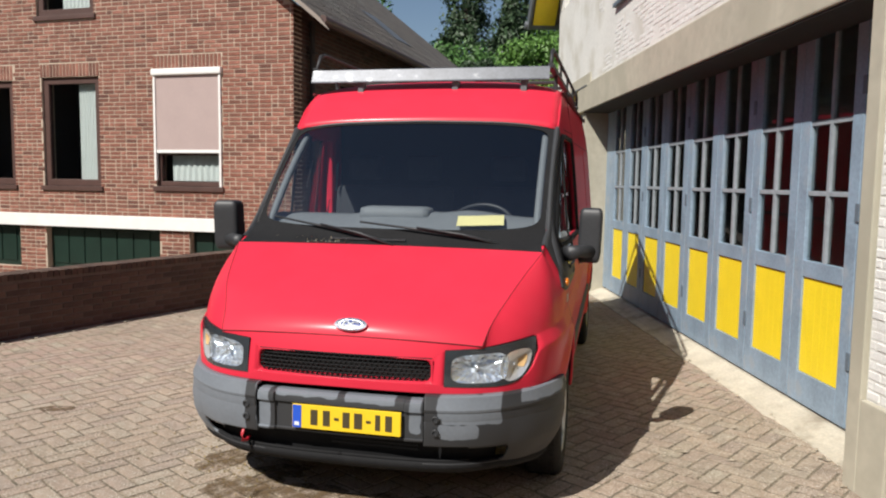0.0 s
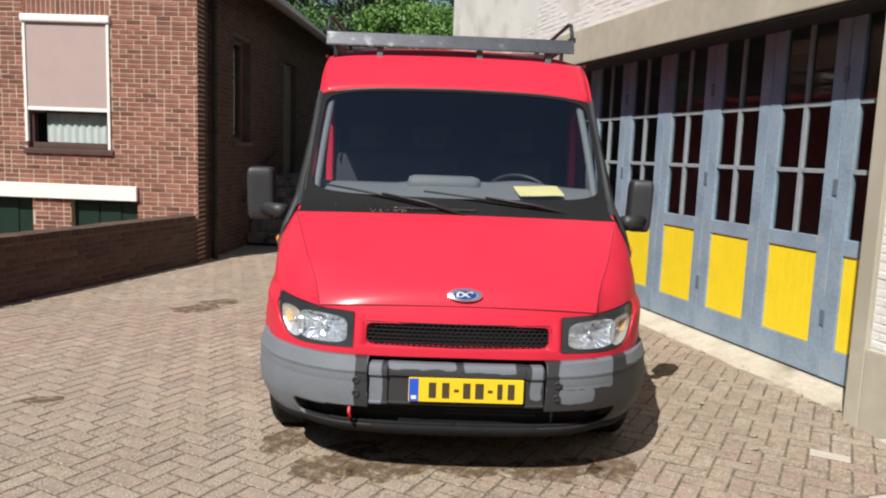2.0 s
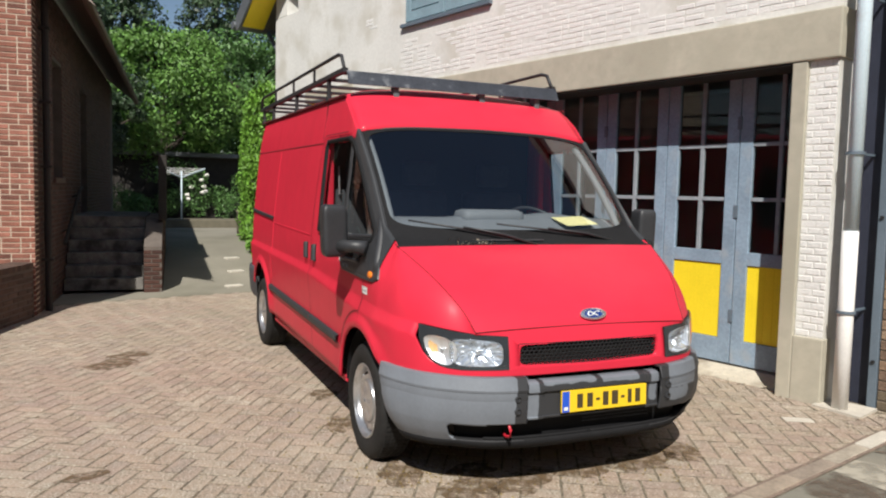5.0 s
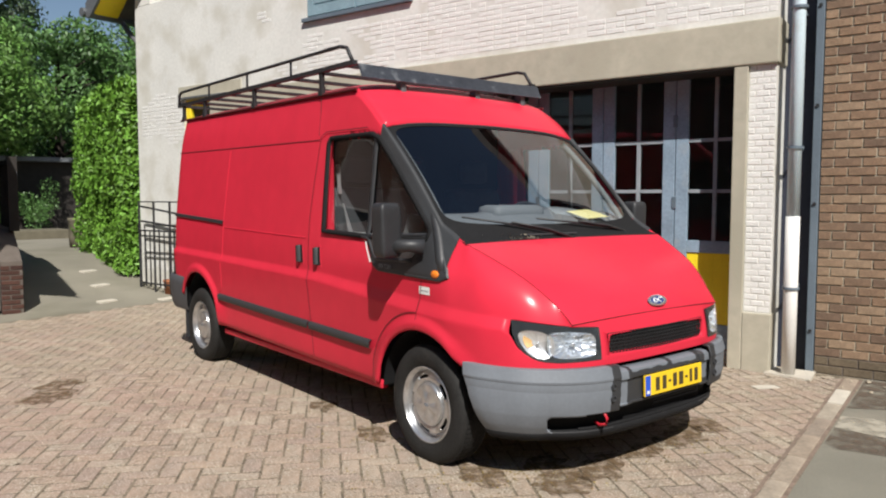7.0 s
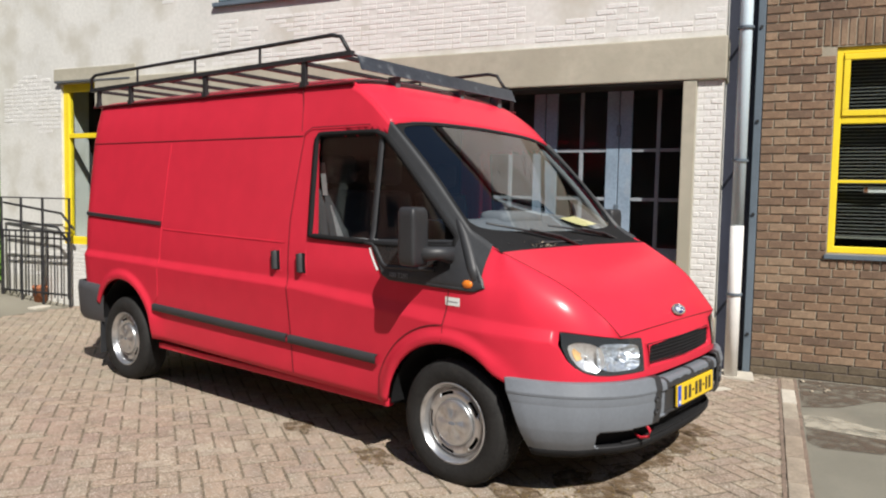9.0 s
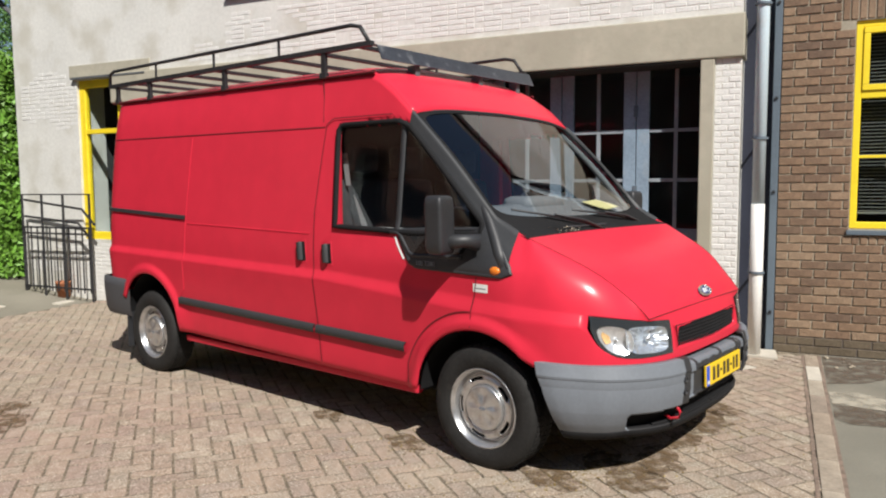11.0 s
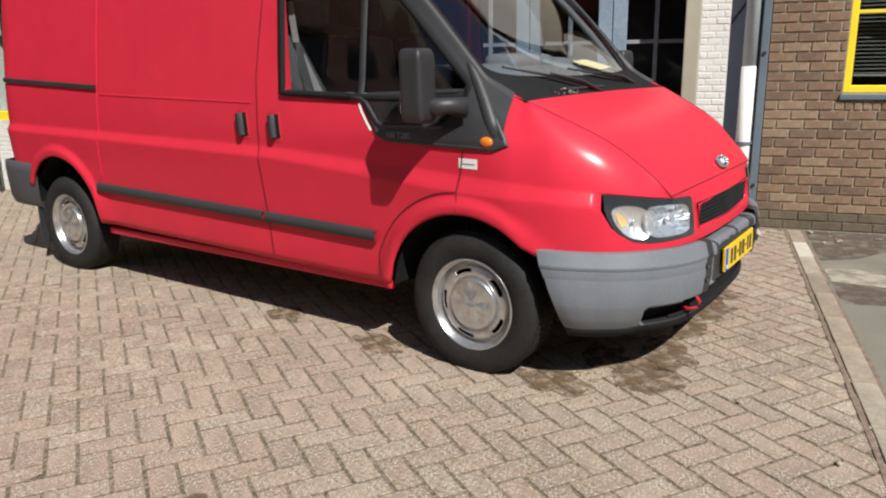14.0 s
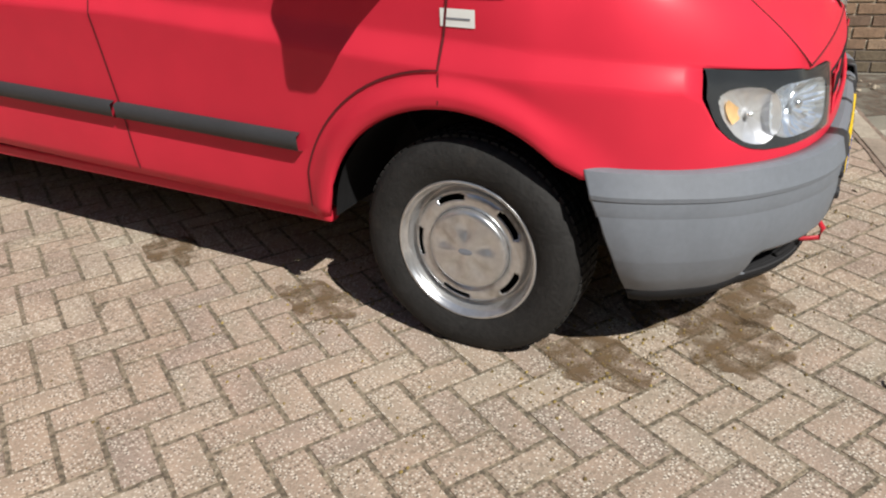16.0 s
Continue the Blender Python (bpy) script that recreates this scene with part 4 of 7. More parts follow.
for z in (0.72, 1.85, 2.95):
    bm = bmesh.new()
    lathe(bm, [(0.056, z - 0.010), (0.066, z - 0.010), (0.066, z + 0.010), (0.056, z + 0.010)], 20, "z")
    box(bm, 0.04, 0.35, -0.008, 0.008, z - 0.008, z + 0.008)
    part("clamp", bm, M["steel_blue"], pipe, "steel pipe clamp")
bm = bmesh.new()
prism(bm, [(-0.12, -0.19), (0.22, -0.17), (0.20, 0.15), (-0.06, 0.17)], -0.01, 0.018, "z")
tagged(link("pipe_pad", bm, M["kerb_white"], m=pose(2.46, 3.27, 0)), "white mortar pad at the foot of the drain pipe", "mortar pad")

# ---- brown brick building ----
BRN = pose(2.72, 0, 0, 0, 0, -90)
brown = empty("brown_building", BRN, "brown brick building with yellow-framed windows", "building")
bh = [(-2.57, -1.20, 1.09, 2.80)]
bm = wall_with_holes(bmesh.new(), -3.12, 14.0, -0.1, 3.85, bh, 0.0, 0.3)
wall_b = part("wall", bm, M["mortar2"], brown, "brown brick wall with grey mortar")
part("roof", boxes((-3.14, 14.1, -0.05, 7.0, 3.852, 3.93), bev=0.01), M["lead"], brown, "flat roof with a grey metal edge")
# near-black navy slab set back in the gap
part("gap_wall", boxes((-3.47, -3.12, 0.06, 0.3, -0.1, 3.85)), M["navy"], brown, "dark navy slab filling the recess between the two buildings")
part("corner_strip", boxes((-3.185, -3.125, -0.03, 0.12, 0.0, 3.85), bev=0.006), M["steel_blue"], brown, "blue-grey steel corner strip with bolts")
for z in (0.35, 1.4, 2.2, 3.0):
    part("bolt", tube(bmesh.new(), [(-3.155, -0.03, z), (-3.155, -0.042, z)], 0.014, 8), M["iron"], brown)
part("plinth", boxes((-3.12, 14.0, -0.004, 0.0, -0.02, 0.147)), M["mortar_dark"], brown, "mossy dark plinth courses")
for h in bh:
    w = window(brown, *h, M["yellow_wood"], transom=(2.20,), fw=0.055, depth=0.02)
    part("glazing_bar", boxes((h[0] + 0.055, h[1] - 0.055, 0.025, 0.085, 1.678, 1.702), bev=0.004), M["yellow_wood"], w)
    a, b2 = h[0] + 0.058, h[1] - 0.058
    part("casement", boxes((a, b2, 0.008, 0.05, 2.232, 2.280), (a, b2, 0.008, 0.05, 2.695, 2.742), (a, a + 0.048, 0.009, 0.05, 2.281, 2.694), (b2 - 0.048, b2, 0.009, 0.05, 2.281, 2.694), bev=0.005), M["yellow_wood"], w, "yellow opening light at the top of the window")
    note = part("window_notice", boxes((-2.315, -2.10, 0.062, 0.064, 1.60, 1.65)), M["white_trim"], w, "white paper notice behind the pane")
    part("notice_bar", boxes((-2.312, -2.285, 0.0595, 0.0615, 1.603, 1.647)), M["terracotta"], note, "red end of the notice")
    part("sill", boxes((h[0] - 0.02, h[1] + 0.02, -0.03, 0.05, 1.04, 1.078), bev=0.004), M["steel_blue"], w, "grey metal sill")
    bm = bmesh.new()
    for k in range(52):
        z = 1.235 + 0.0295 * k
        box(bm, h[0] + 0.07, h[1] - 0.07, 0.14, 0.162, z, z + 0.005)
    box(bm, h[0] + 0.07, h[1] - 0.07, 0.138, 0.164, 1.212, 1.228)
    part("venetian_blind", bm, M["blind_grey"], w, "dark grey venetian blind with thin open slats")


def brown_bricks():
    cells = brick_cells(-3.12, 4.0, 0.150, 3.82, [(a - 0.005, b + 0.005, c - 0.05, d) for a, b, c, d in bh] + [(h[0] - 0.112, h[1] + 0.108, 2.80, 3.02) for h in bh] + [(h[0] + 0.02, h[1] - 0.02, 0.955, 1.04) for h in bh], L=0.190, H=0.0625, J=0.0115)
    cells += [(a, a + 0.052, 0.962, 1.036) for h in bh for a in np.arange(h[0] + 0.025, h[1] - 0.06, 0.0635)]
    cells += [(a, a + 0.05, 2.812, 3.026) for h in bh for a in np.arange(h[0] - 0.1, h[1] + 0.05, 0.0605)]
    brickwork(wall_b, cells, M["brick2"], (-2.6, 0.9), "brown facing bricks in running bond", depth=0.009, L=0.190)
    brickwork(wall_b, brick_cells(-3.12, 4.0, 0.004, 0.14, H=0.0625, J=0.0105), M["plinth"], (0, 0), "mossy lowest brick courses", basis=pose(0, -0.004, 0), most=0)


LATER.append(brown_bricks)

# ---- iron railing by the yellow window ----
fence = empty("iron_railing", pose(2.34, 11.05, 0.12, 0, 0, 90), "black iron railing with bent top rails beside the white wall", "railing")
for z in (0.05, 0.76, 0.84):
    part("rail", tube(bmesh.new(), [(0, 0, z), (1.3, 0, z)], 0.014, 6), M["iron"], fence)
part("hand_rail", tube(bmesh.new(), [(0.0, -0.05, 0.88), (0.22, -0.05, 1.08), (1.3, -0.05, 1.20)], 0.016, 6), M["iron"], fence)
part("hand_rail", tube(bmesh.new(), [(0.1, -0.05, 0.72), (0.3, -0.05, 0.90), (1.3, -0.05, 0.98)], 0.016, 6), M["iron"], fence)
part("rail", tube(bmesh.new(), [(0.0, 0, 1.27), (1.3, 0, 1.27)], 0.010, 6), M["iron"], fence)
for k in range(11):
    part("baluster", tube(bmesh.new(), [(0.05 + 0.12 * k, 0, 0.0), (0.05 + 0.12 * k, 0, 0.84)], 0.010, 6), M["iron"], fence)
for x in (0.02, 0.5, 0.9, 1.28):
    part("post", tube(bmesh.new(), [(x, 0, -0.1), (x, 0, 1.27)], 0.016, 6), M["iron"], fence)
bm = bmesh.new()
lathe(bm, [(0.0, 0.0), (0.07, 0.0), (0.09, 0.2), (0.10, 0.21), (0.10, 0.24), (0.08, 0.24), (0.07, 0.18), (0, 0.18)], 20, "z")
tagged(link("flower_pot", bm, M["terracotta"], smooth=True, m=pose(2.45, 11.75, 0.0)), "small terracotta pot behind the iron railing", "flower pot")

# white road-mark tiles in the yard
for x, y, a in ((1.45, 11.72, 10), (1.86, 12.62, 12), (2.16, 13.5, 14), (2.18, 11.42, 12)):
    tagged(link("pale_tile", boxes((-0.13, 0.13, -0.06, 0.06, -0.03, 0.004), bev=0.004), M["kerb_white"], m=pose(x, y, ramp(y) + 0.003, 4, 0, a)), "pale flat marker tile set in the yard", "tile", "marker tiles")

# ---- shed, dryer, fence at the back ----
shed = empty("shed", pose(3.2, 26.0, 0.38, 0, 0, -14), "dark low garden shed with a flat felt roof", "shed")
part("wall", boxes((-7.0, 7.5, 0, 3.0, -0.1, 2.15)), M["dark_wood_and_shade"], shed)
part("roof", boxes((-7.2, 7.7, -0.35, 3.2, 2.15, 2.28), bev=0.01), M["lead"], shed, "flat grey felt roof")
for k in range(20):
    part("board", boxes((-3.0 + 0.3 * k, -3.0 + 0.3 * k + 0.27, -0.03, 0.0, 0.0, 2.14), bev=0.004), M["dark_wood_and_shade"], shed)
dryer = empty("rotary_dryer", pose(4.24, 22.0, 0.60), "grey metal rotary clothes dryer, opened, on a single pole", "clothes dryer")
part("pole", tube(bmesh.new(), [(0, 0, -0.25), (0, 0, 1.38)], 0.022, 10), M["pvc"], dryer, smooth=True)
for k in range(4):
    a = radians(25 + 90 * k)
    part("arm", tube(bmesh.new(), [(0, 0, 1.20), (0.88 * math.cos(a), 0.88 * math.sin(a), 1.46)], 0.016, 6), M["pvc"], dryer)
for j in range(4):
    q = 0.30 + 0.18 * j
    part("line", tube(bmesh.new(), [(q * math.cos(radians(25 + 90 * k)), q * math.sin(radians(25 + 90 * k)), 1.20 + 0.295 * q) for k in range(4)], 0.004, 4, close=True), M["white_trim"], dryer, "thin white clothes line")
bm = boxes((-1.6, 1.6, -0.25, 0.9, -0.02, 0.24), bev=0.03)
tagged(link("raised_bed", bm, M["stone_pot"], m=pose(4.5, 21.9, 0.38, 0, 0, -10)), "low weathered stone edged bed under the clothes dryer", "raised bed")
bm = bmesh.new()
lathe(bm, [(0.0, 0.0), (0.19, 0.0), (0.21, 0.25), (0.20, 0.55), (0.22, 0.58), (0.22, 0.64), (0.17, 0.64), (0.16, 0.52), (0, 0.52)], 24, "z")
tagged(link("stone_tub", bm, M["stone_pot"], smooth=True, m=pose(4.28, 17.75, 0.38)), "large weathered stone tub beside the hedge", "planter")


# ---- unseen plain blocks added behind the walk to cut sky light and darken reflections ----
for nm, lab, (x0, x1, y0, y1, h), mt in (
        ("opposite_building", "unseen plain brick block across the street, added to cut low sky light", (-18.0, 14.0, -19.0, -13.0, 7.5), "brick2"),
        ("neighbour_building", "unseen plain brick block beside the street, added to cut low sky light", (-24.0, -15.0, -12.6, 13.0, 8.0), "brick_dark")):
    blk = empty(nm, pose(0, 0, 0), lab, "building")
    part("wall", boxes((x0, x1, y0, y1, -0.1, h)), M[mt], blk)
    part("roof", boxes((x0 - 0.2, x1 + 0.2, y0 - 0.2, y1 + 0.2, h + 0.002, h + 0.2), bev=0.02), M["slate"], blk, "flat dark roof")


# ---- foliage ----
def leaves(name, pts, nrm, size, material, parent=None, label="", seed=1, flat=0.5):
    """A cloud of small leaf blades at the given points, turned about their outward way."""
    r = np.random.RandomState(seed)
    n = len(pts)
    d = nrm + flat * r.normal(size=(n, 3))
    d /= np.linalg.norm(d, axis=1)[:, None] + 1e-9
    t = np.cross(d, r.normal(size=(n, 3)))
    t /= np.linalg.norm(t, axis=1)[:, None] + 1e-9
    s = np.cross(d, t)
    L = size * r.uniform(0.6, 1.3, n)[:, None]
    v = np.stack([pts - t * L, pts + s * L * 0.42 + d * L * 0.12, pts + t * L, pts - s * L * 0.42 + d * L * 0.12], 1).reshape(-1, 3)
    me = bpy.data.meshes.new(name)
    me.vertices.add(4 * n)
    me.vertices.foreach_set("co", v.astype(np.float32).ravel())
    me.loops.add(4 * n)
    me.loops.foreach_set("vertex_index", np.arange(4 * n, dtype=np.int32))
    me.polygons.add(n)
    me.polygons.foreach_set("loop_start", np.arange(0, 4 * n, 4, dtype=np.int32))
    me.update(calc_edges=True)
    me.materials.append(material)
    ob = new(name, me)
    ob.parent = parent
    if label:
        ob["label"] = label
    return ob


def clumps(centres, radii, per, seed):
    """Points over many uneven clumps, thicker towards their rims."""
    r = np.random.RandomState(seed)
    P, N = [], []
    for c, q in zip(centres, radii):
        d = r.normal(size=(per, 3))
        d /= np.linalg.norm(d, axis=1)[:, None]
        k = r.uniform(0.45, 1.05, per) ** 0.6
        P.append(np.array(c) + d * (np.array(q) * k[:, None]))
        N.append(d)
    return np.concatenate(P), np.concatenate(N)


def tree(x, y, height, spread, material, label, seed, base=1.2, leaf=0.10, n=70, per=260, squash=0.7):
    r = np.random.RandomState(seed)
    t = empty("tree", pose(x, y, 0.35), label, "tree")
    trunk = bmesh.new()
    tube(trunk, [(0, 0, 0), (0.06, 0.03, height * 0.3), (-0.04, 0.05, height * 0.6), (0.0, 0.0, height * 0.85)], [0.22, 0.17, 0.10, 0.03], 10)
    cs, qs = [], []
    for k in range(n):
        a, h = r.uniform(0, 2 * math.pi), r.uniform(0, 1)
        w = spread * (0.25 + 0.75 * math.sin(math.pi * min(1, h * 0.85 + 0.12))) * r.uniform(0.3, 1.0) ** 0.5
        c = (w * math.cos(a), w * math.sin(a), base + h * (height - base))
        cs.append(c)
        q = spread * r.uniform(0.16, 0.32)
        qs.append((q, q, q * squash))
        if k % 5 == 0:
            tube(trunk, [(0, 0, max(0.5, c[2] - 0.9)), (c[0] * 0.5, c[1] * 0.5, c[2] - 0.35), c], [0.07, 0.045, 0.015], 6)
    part("trunk", trunk, M["bark"], t, smooth=True)
    P, N = clumps(cs, qs, per, seed + 1)
    leaves("crown", P, N, leaf, material, t, "crown of many small leaves", seed + 2, 0.8)
    return t


def conifer(x, y, height, spread, label, seed, leaf=0.13, tiers=26):
    r = np.random.RandomState(seed)
    t = empty("conifer", pose(x, y, 0.35), label, "tree")
    part("trunk", tube(bmesh.new(), [(0, 0, 0), (0, 0, height * 0.5), (0, 0, height)], [0.25, 0.15, 0.02], 8), M["bark"], t)
    P, N = [], []
    for k in range(tiers):
        f = k / tiers
        z, w = 1.0 + f * (height - 1.0), spread * (1 - f) ** 0.8 * r.uniform(0.8, 1.1)
        for j in range(int(7 + 8 * (1 - f))):
            a = r.uniform(0, 2 * math.pi)
            m = int(130 * (1 - f) + 40)
            u = r.uniform(0.15, 1, m) ** 0.7
            droop = -0.35 * w * u ** 1.6
            p = np.stack([math.cos(a) * u * w, math.sin(a) * u * w, z + droop], 1) + r.normal(size=(m, 3)) * np.array([0.12, 0.12, 0.16]) * (0.6 + 0.8 * u[:, None])
            P.append(p)
            N.append(np.tile([math.cos(a), math.sin(a), 0.3], (m, 1)))
    leaves("crown", np.concatenate(P), np.concatenate(N), leaf, M["leaf_dark"], t, "drooping dark green conifer boughs", seed + 1, 0.8)
    return t


tree(4.9, 25.5, 5.9, 2.7, M["leaf_light"], "leafy light green deciduous tree in sun", 11, base=2.5, leaf=0.075, n=110, per=340)
tree(2.1, 22.6, 4.7, 1.25, M["leaf_dark"], "dark evergreen tree beside the house end", 15, base=2.2, leaf=0.06, n=60, per=260)
tree(8.6, 27.0, 6.6, 2.9, M["leaf_mid"], "rounded mid green deciduous tree", 21, base=2.6, leaf=0.09, n=70, per=260)
tree(1.6, 29.0, 6.2, 2.8, M["leaf_mid"], "tall mid green tree behind the house", 31, base=2.5, leaf=0.10, n=70, per=240)
tree(12.5, 31.0, 7.0, 3.6, M["leaf_mid"], "broad mid green tree beyond the yard", 41, base=1.4, leaf=0.11, n=70, per=240)
tree(-3.5, 34.0, 9.5, 3.8, M["leaf_mid"], "dense green tree behind the house", 43, base=1.5, leaf=0.12, n=60, per=240)
tree(17.0, 34.0, 9.0, 4.0, M["leaf_mid"], "dense green tree beyond the garage", 45, base=1.5, leaf=0.12, n=60, per=240)
conifer(6.6, 36.0, 15.0, 3.6, "tall dark drooping conifer behind the trees", 51)
conifer(2.6, 37.0, 13.0, 3.4, "tall dark conifer behind the house", 61)
conifer(4.3, 33.0, 9.6, 2.4, "slender dark conifer behind the light green tree", 66)
conifer(12.0, 39.0, 16.0, 3.8, "tall dark conifer beyond the yard", 71)


def hedge():
    h = empty("hedge", pose(2.42, 12.98, 0.24, 0, 0, -20), "tall clipped light green hedge beside the white wall", "hedge")
    r = np.random.RandomState(81)
    n = 30000
    W, D, H = 1.1, 4.3, 3.05
    side = r.choice(4, n, p=[0.30, 0.50, 0.12, 0.08])
    u, v = r.uniform(0, 1, n), r.uniform(0, 1, n)
    P, N = np.zeros((n, 3)), np.zeros((n, 3))
    for k, (nx, ny, nz) in enumerate(((0, -1, 0), (-1, 0, 0), (0, 0, 1), (1, 0, 0))):
        m = side == k
        N[m] = (nx, ny, nz)
        a, b = u[m], v[m]
        P[m] = np.stack([(a * W, 0 * a, b * H), (0 * a, a * D, b * H), (a * W, b * D, 0 * a + H), (0 * a + W, a * D, b * H)][k], 1)
    bump = np.array([0.16 * noise.noise(Vector(p) * 1.6) + 0.07 * noise.noise(Vector(p) * 5.0) for p in P])
    P += N * (bump + r.uniform(-0.12, 0.05, n))[:, None]
    P[:, 2] = np.maximum(P[:, 2], 0.02)
    leaves("foliage", P, N, 0.05, M["leaf_hedge"], h, "small fresh green hedge leaves", 82, 0.7)
    # solid dark box inside the shell of leaves
    part("twig_core", boxes((0.15, W - 0.15, 0.15, D - 0.15, 0, H - 0.2)), M["dark_wood_and_shade"], h, "dark box filling the hedge behind its leaves")


hedge()


def shrub(x, y, s, material, label, seed, roses=0):
    r = np.random.RandomState(seed)
    t = empty("shrub", pose(x, y, 0.37), label, "shrub", "garden shrubs")
    cs = r.normal(size=(14, 3)) * np.array([s * 0.4, s * 0.4, s * 0.3]) + np.array([0, 0, s * 0.75])
    cs[:, 2] = np.maximum(cs[:, 2], 0.2)
    P, N = clumps(cs, [(s * 0.3,) * 3] * 14, 160, seed)
    leaves("foliage", P, N, 0.05, material, t, "small green leaves", seed + 1, 0.8)
    part("stem", tube(bmesh.new(), [(0, 0, 0), (0.02, 0.03, s)], [0.04, 0.01], 6), M["bark"], t)
    for k in range(roses):
        bm = bmesh.new()
        bmesh.ops.create_icosphere(bm, subdivisions=2, radius=0.075)
        for v in bm.verts:
            v.co *= 1 + 0.25 * noise.noise(v.co * 22)
            v.co.z *= 0.75
        o = part("rose", bm, M["rose"], t, "white rose bloom", True)
        o.matrix_basis = Matrix.Translation((r.uniform(-0.5, 0.5) * s, -0.45 * s, r.uniform(0.5, 1.35) * s))


shrub(5.0, 24.3, 1.3, M["leaf_mid"], "rose bush with white blooms in the shaded garden", 91, 9)
shrub(6.3, 24.0, 1.0, M["leaf_mid"], "low green shrub by the shed", 93)
shrub(3.4, 23.4, 0.9, M["leaf_mid"], "low green shrub by the shed", 95)
shrub(2.2, 24.5, 1.4, M["leaf_mid"], "tall green shrub by the shed", 97)
for x, y, r, s, q, a in ((0.40, 3.46, 0.34, 1, 0.5, 0.0), (0.72, 3.42, 0.22, 12, 0.8, 0.4), (0.0, 3.55, 0.26, 3, 0.5, 0.0), (-0.36, 3.64, 0.30, 2, 0.55, 0.2), (-0.66, 3.72, 0.30, 9, 0.6, 0.3), (-0.50, 3.92, 0.20, 10, 0.7, 0.3),
                         (-0.84, 4.10, 0.22, 4, 0.7, 1.0), (-0.66, 5.02, 0.22, 5, 0.6, 1.0), (-0.40, 5.70, 0.22, 8, 0.5, 1.0), (-1.40, 7.50, 0.36, 6, 0.7, 0.4), (-1.18, 7.78, 0.22, 7, 0.8, 0.1), (-2.2, 5.0, 0.16, 13, 0.6, 0.1)):
    stain(x, y, r, s, q, a)

# ---- the van ----
M["red"] = mat("red_car_paint", (0.62, 0.0270, 0.054), 0.50, var=0.04, scale=2.0, fine=8, coat=0.20, spec=0.10)
M["red"].node_tree.nodes["Principled BSDF"].inputs["Coat Roughness"].default_value = 0.20
M["trim_grey"] = mat("faded_grey_plastic", (0.185, 0.20, 0.228), 0.55, var=0.08, scale=5, bump=0.05, bscale=300)


def patchy(name, dark, light, patches):
    """Dark plastic with a faded pale coat left in rounded patches, each (x, z, half width, half height)."""
    m = mat(name, light, 0.55, var=0.07, scale=5, bump=0.05, bscale=300)
    nd, ln = m.node_tree.nodes, m.node_tree.links
    b = nd["Principled BSDF"]
    sep = nd.new("ShaderNodeSeparateXYZ")
    co = nd.new("ShaderNodeTexCoord").outputs["Object"]
    ln.new(co, sep.inputs[0])

    def op(kind, a, c=None):
        n = nd.new("ShaderNodeMath")
        n.operation = kind
        for k, v in enumerate((a, c)):
            if v is None:
                continue
            if isinstance(v, float):
                n.inputs[k].default_value = v
            else:
                ln.new(v, n.inputs[k])
        return n.outputs[0]

    best = None
    for x, z, w, h in patches:
        dx = op("SUBTRACT", op("ABSOLUTE", op("SUBTRACT", sep.outputs[0], float(x))), float(w))
        dz = op("SUBTRACT", op("ABSOLUTE", op("SUBTRACT", sep.outputs[2], float(z))), float(h))
        q = nd.new("ShaderNodeMath")
        q.operation = "SMOOTH_MAX"
        ln.new(dx, q.inputs[0])
        ln.new(dz, q.inputs[1])
        q.inputs[2].default_value = 0.03
        d = q.outputs[0]
        best = d if best is None else op("MINIMUM", best, d)
    wob = nd.new("ShaderNodeTexNoise")
    wob.inputs["Scale"].default_value = 16.0
    ln.new(co, wob.inputs["Vector"])
    d = op("ADD", best, op("MULTIPLY", op("SUBTRACT", wob.outputs["Fac"], 0.5), 0.026))
    edge = nd.new("ShaderNodeMapRange")
    edge.inputs["From Min"].default_value, edge.inputs["From Max"].default_value = -0.0015, 0.0015
    ln.new(d, edge.inputs["Value"])
    mx = nd.new("ShaderNodeMixRGB")
    ln.new(edge.outputs[0], mx.inputs["Fac"])
    ln.new(b.inputs["Base Color"].links[0].from_socket, mx.inputs["Color1"])
    mx.inputs["Color2"].default_value = (*dark, 1)
    ln.new(mx.outputs[0], b.inputs["Base Color"])
    return m


M["bumper"] = patchy("patchy_grey_bumper", (0.030, 0.031, 0.034), (0.155, 0.172, 0.196), [
    (-0.83, 0.50, 0.365, 0.14), (-0.95, 0.36, 0.24, 0.30),
    (-0.372, 0.51, 0.034, 0.12), (-0.16, 0.590, 0.155, 0.026), (0.15, 0.582, 0.12, 0.026), (0.362, 0.53, 0.026, 0.10),
    (0.60, 0.565, 0.135, 0.052), (0.61, 0.515, 0.125, 0.03), (0.555, 0.45, 0.085, 0.034), (0.895, 0.592, 0.085, 0.026)])
M["black_plastic"] = mat("black_plastic", (0.028, 0.029, 0.032), 0.5, var=0.15, scale=6, bump=0.06, bscale=400)
M["dull_black"] = mat("dull_black_plastic", (0.012, 0.012, 0.013), 0.8, var=0.2, scale=6, bump=0.1, bscale=300, spec=0.2)
M["dark_plastic"] = mat("dark_grey_plastic", (0.033, 0.035, 0.038), 0.55, var=0.1, scale=6)
M["rear_grey"] = mat("dark_grey_bumper_plastic", (0.065, 0.067, 0.074), 0.6, var=0.1, scale=5, bump=0.05, bscale=300)
M["gap"] = mat("panel_gap", (0.11, 0.006, 0.010), 0.8, var=0.0)
M["rubber"] = mat("tyre_rubber", (0.020, 0.0195, 0.019), 0.75, var=0.25, scale=12, bump=0.25, bscale=90, dirt=(0.03, 0.027, 0.024), dirt_amount=0.08, dscale=9, spec=0.25)
